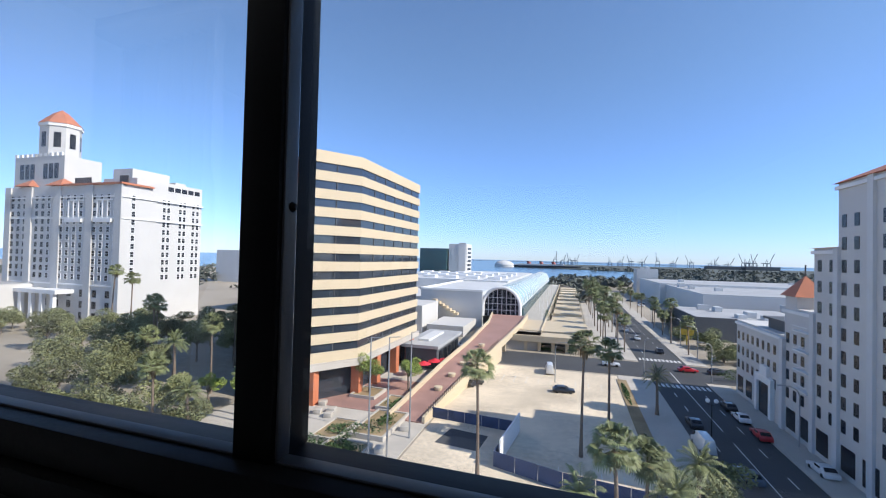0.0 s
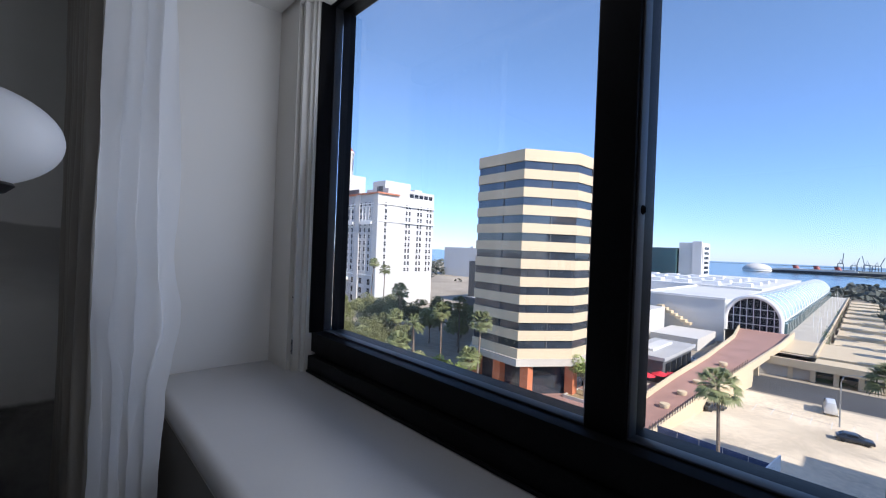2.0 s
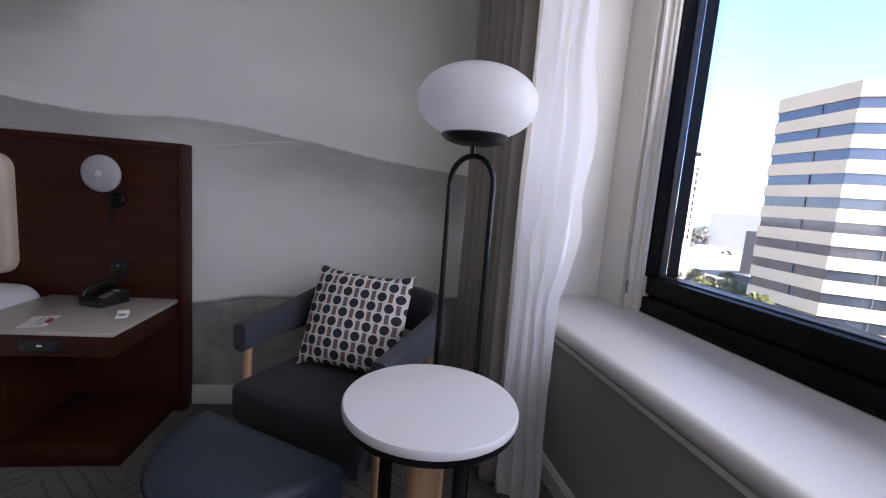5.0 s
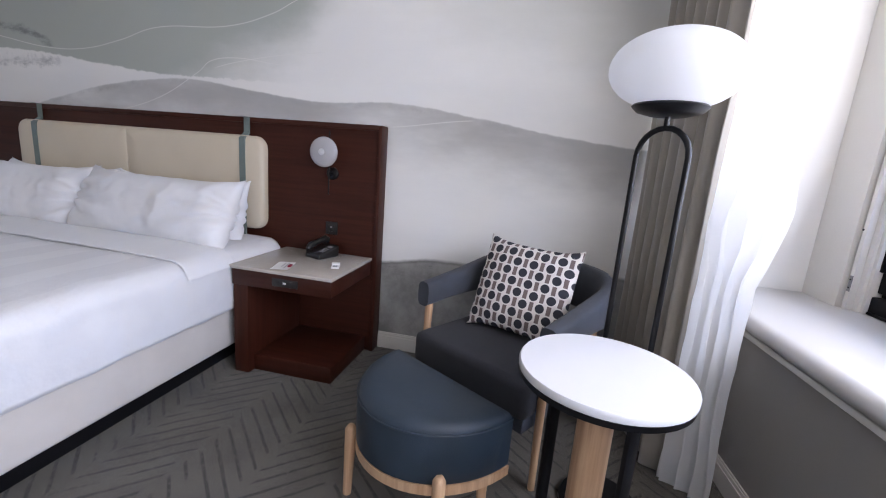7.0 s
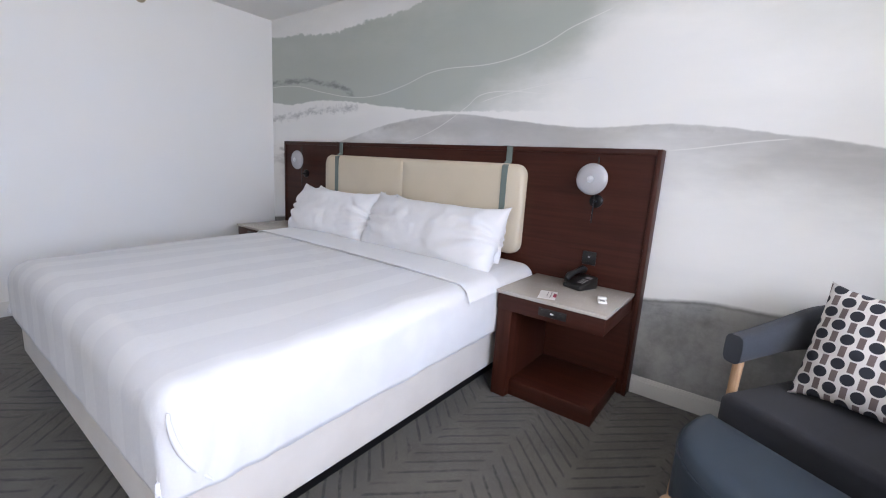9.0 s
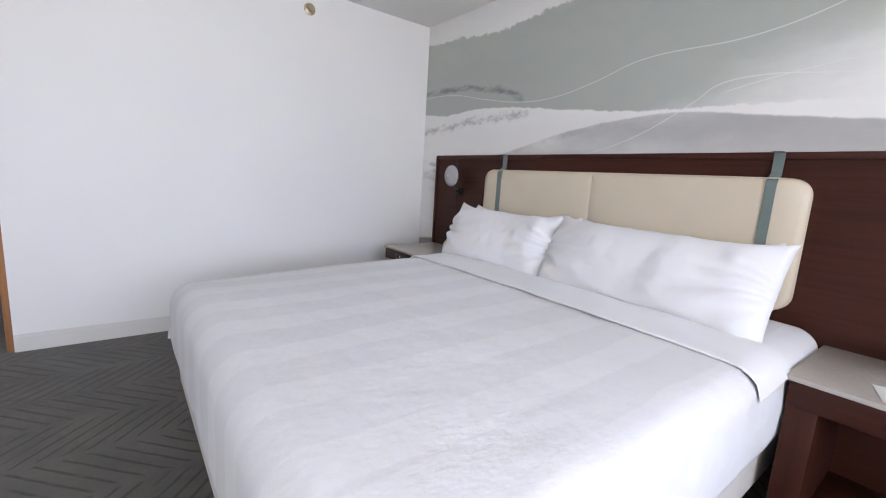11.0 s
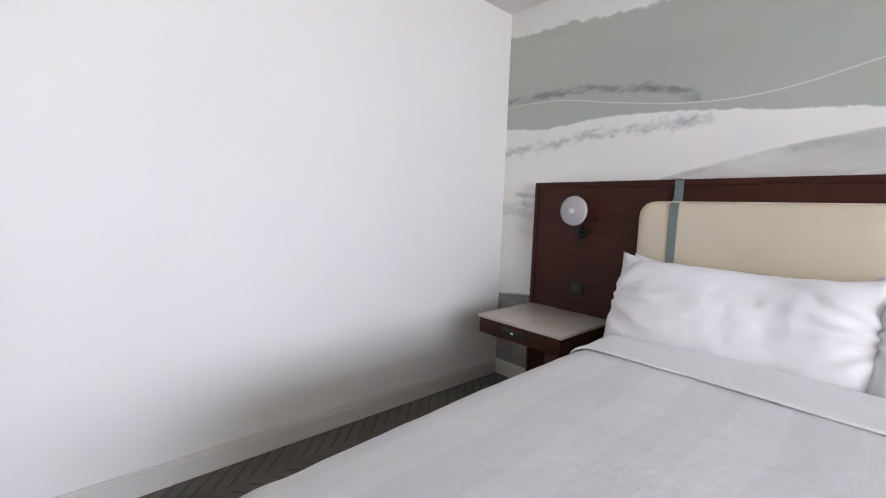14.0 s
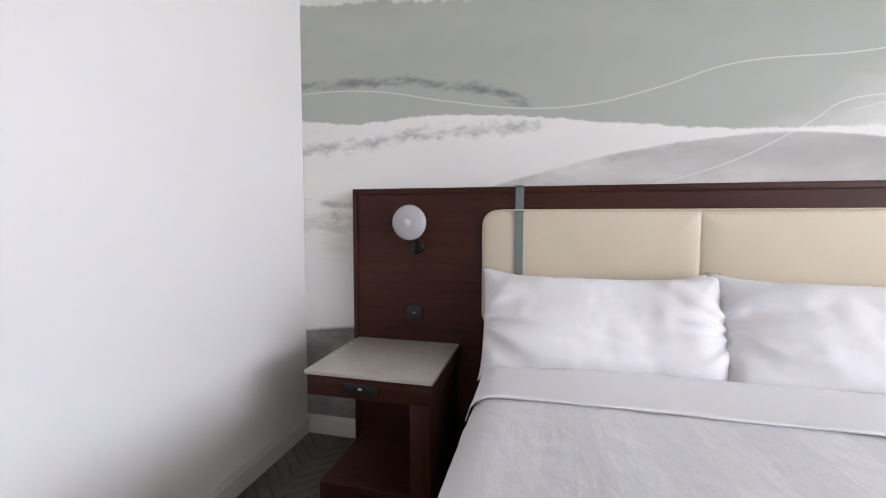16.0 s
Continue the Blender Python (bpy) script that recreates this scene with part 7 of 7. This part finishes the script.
low_building("warehouse", 66, 245, 190, 330, 12.5, M_PALEGREY, "long pale windowless warehouse with a flat roof")
low_building("warehouse", 62, 330, 200, 420, 13.5, M_PALEGREY, "pale warehouse with a flat grey roof")
low_building("shop_building", 46, 180, 90, 225, 8, M_DARKGREY, "low dark shop building with a flat roof")
low_building("shop_building", 95, 170, 180, 235, 9.5, M_PALEGREY, "low pale shop building with a flat roof")
low_building("white_cube", 60, 425, 78, 445, 22, M_WHITE, "white block house beyond the warehouses")
low_building("arena", -330, 330, -200, 430, 30, M_PALEGREY, "big pale arena roof behind the hotel")
low_building("dark_hall", -150, 170, -100, 215, 22, M_DARKGREY, "dark glazed hall behind the trees")
low_building("dark_hall", -108, 120, -80, 150, 10, M_DARKGREY, "low dark building among the trees")
low_building("arcade_wing", -240, 96, -207, 118, 14, M_WHITE, "low white arcaded wing beside the hotel")
low_building("pink_block", -330, 100, -300, 130, 46, M_CREAM, "pinkish apartment block far behind the hotel")


def towers():
    t = thing("waterfront_hotel", "teal glass slab with a white tower end by the harbour", "building", at(0, 0))
    part("glass_slab", boxes((-134, 372, 0, -108, 392, 37)), M_TEAL, t, "teal glass slab")
    part("white_tower", boxes((-107, 376, 0, -90, 396, 41.5), (-97, 374, 0, -90.5, 376, 42.5)), M_WHITE, t, "white tower end")
    for k in range(10):
        part("floor_line", boxes((-134.1, 371.8, 3.6 * k + 3, -107.9, 372, 3.6 * k + 3.3)), M_DARKGREY, t)
        part("window", boxes((-90, 380, 3.8 * k + 2, -89.8, 392, 3.8 * k + 4)), M_WIN, t)


towers()


def ship():
    s = thing("ocean_liner", "black-hulled ocean liner with three red funnels, moored far off", "ship", at(-96, 1560, GROUND - 1.2, -4) @ Matrix.Diagonal((0.9, 0.8, 0.42, 1)))
    bm = bmesh.new()
    prof = [(-150, 0), (-152, 14), (-140, 18), (150, 22), (158, 26), (140, 0)]
    sd = [[bm.verts.new((x, y, z)) for x, z in prof] for y in (-14, 14)]
    bm.faces.new(sd[0])
    bm.faces.new(sd[1][::-1])
    for i in range(len(prof)):
        bm.faces.new((sd[0][i], sd[1][i], sd[1][(i + 1) % 6], sd[0][(i + 1) % 6]))
    part("hull", bm, M_HULL, s, "black hull", smooth=0)
    part("superstructure", boxes((-110, -12, 18, 90, 12, 28), (-90, -10, 28, 70, 10, 33), (60, -10, 28, 84, 10, 40)), M_WHITE, s, "white superstructure")
    for x in (-50, 0, 48):
        part("funnel", tube(bmesh.new(), [(x, 0, 30), (x - 4, 0, 52)], [8, 7], 14), M_REDPAINT, s, "red funnel with a black top")
        part("funnel_top", tube(bmesh.new(), [(x - 4, 0, 52), (x - 5, 0, 57)], [7.1, 7], 14), M_HULL, s)
    part("mast", tube(bmesh.new(), [(95, 0, 24), (95, 0, 66)], 0.8, 6), M_STEEL, s)


ship()


def dome():
    d = thing("white_dome", "big white dome hall by the moored liner", "dome", at(-232, 1560) @ Matrix.Diagonal((0.62, 0.62, 0.5, 1)))
    part("shell", lathe([(58 * math.cos(math.pi / 2 * k / 10), 8 + 38 * math.sin(math.pi / 2 * k / 10)) for k in range(10)] + [(1, 46)], 32), M_WHITE, d, smooth=2)
    part("drum", lathe([(59, 0), (59, 8)], 32), M_WHITE2, d)


dome()


def crane():
    c = thing("harbour_crane", "tall blue-grey container crane on the far quay", "crane", at(-84, 2600) @ Matrix.Diagonal((1.0, 1.0, 0.75, 1)), "harbour cranes")
    H = 44
    for x in (-11, 11):
        for y in (-13, 13):
            part("leg", tube(bmesh.new(), [(x, y, 0), (x * 0.8, y, H)], 1.5, 6), M_CRANE, c)
    part("portal_beam", boxes((-11, -14, 18, 11, -12, 21), (-11, 12, 18, 11, 14, 21), (-10, -14, H - 2, 10, 14, H + 1)), M_CRANE, c)
    part("boom", tube(bmesh.new(), [(6, -10, H), (10, -40, H + 62)], 1.6, 6), M_CRANE, c, "raised boom")
    part("back_beam", boxes((-3, -10, H + 1, 3, 46, H + 4)), M_CRANE, c)
    part("apex", tube(bmesh.new(), [(-6, 4, H), (0, 0, H + 30), (6, 4, H)], 1.2, 6), M_CRANE, c)
    return c


cr = crane()
for k, u in enumerate((-40, 0, 30, 225, 272, 330, 392, 477, 540, 630, 738, 770, 800, 885, 915, 945, 975)):
    copy_thing(cr, at(u, 2560 + 23 * (k % 4), GROUND, (10, 190, 20, 170)[k % 4]) @ Matrix.Diagonal((1.0, 1.0, (0.75, 0.9, 0.82, 0.68)[k % 4] if k not in (7, 13, 14, 15, 16) else 1.08, 1)))
low_building("container_stack", 690, 2500, 840, 2560, 16, M_DARKGREY, "stacked containers on the far quay")
low_building("container_stack", 860, 2500, 1010, 2560, 18, M_DARKGREY, "stacked containers on the far quay")
lay("ground_far_hills", [(-3000, 4800), (5000, 4800), (5000, 5000), (-3000, 5000)], 1.0, M_LAND, "low hazy far shore", "land", 4)
solid("yellow_sign", boxes((-0.1, -2.2, 3.5, 0.1, 2.2, 5.5), (-0.15, -0.15, 0, 0.15, 0.15, 3.5)), surf("yellow_paint", (0.65, 0.42, 0.05), 0.6, var=0.1, big=1, small=8, bump=0.0), "yellow sign panel on a post by the boulevard", "sign", at(40.5, 168, GROUND, 60))
lay("ground_far_shore", [(170, 845), (1700, 845), (1700, 1252), (230, 1252)], 0.6, M_LAND, "wooded far shore of the harbour", "land", 4)
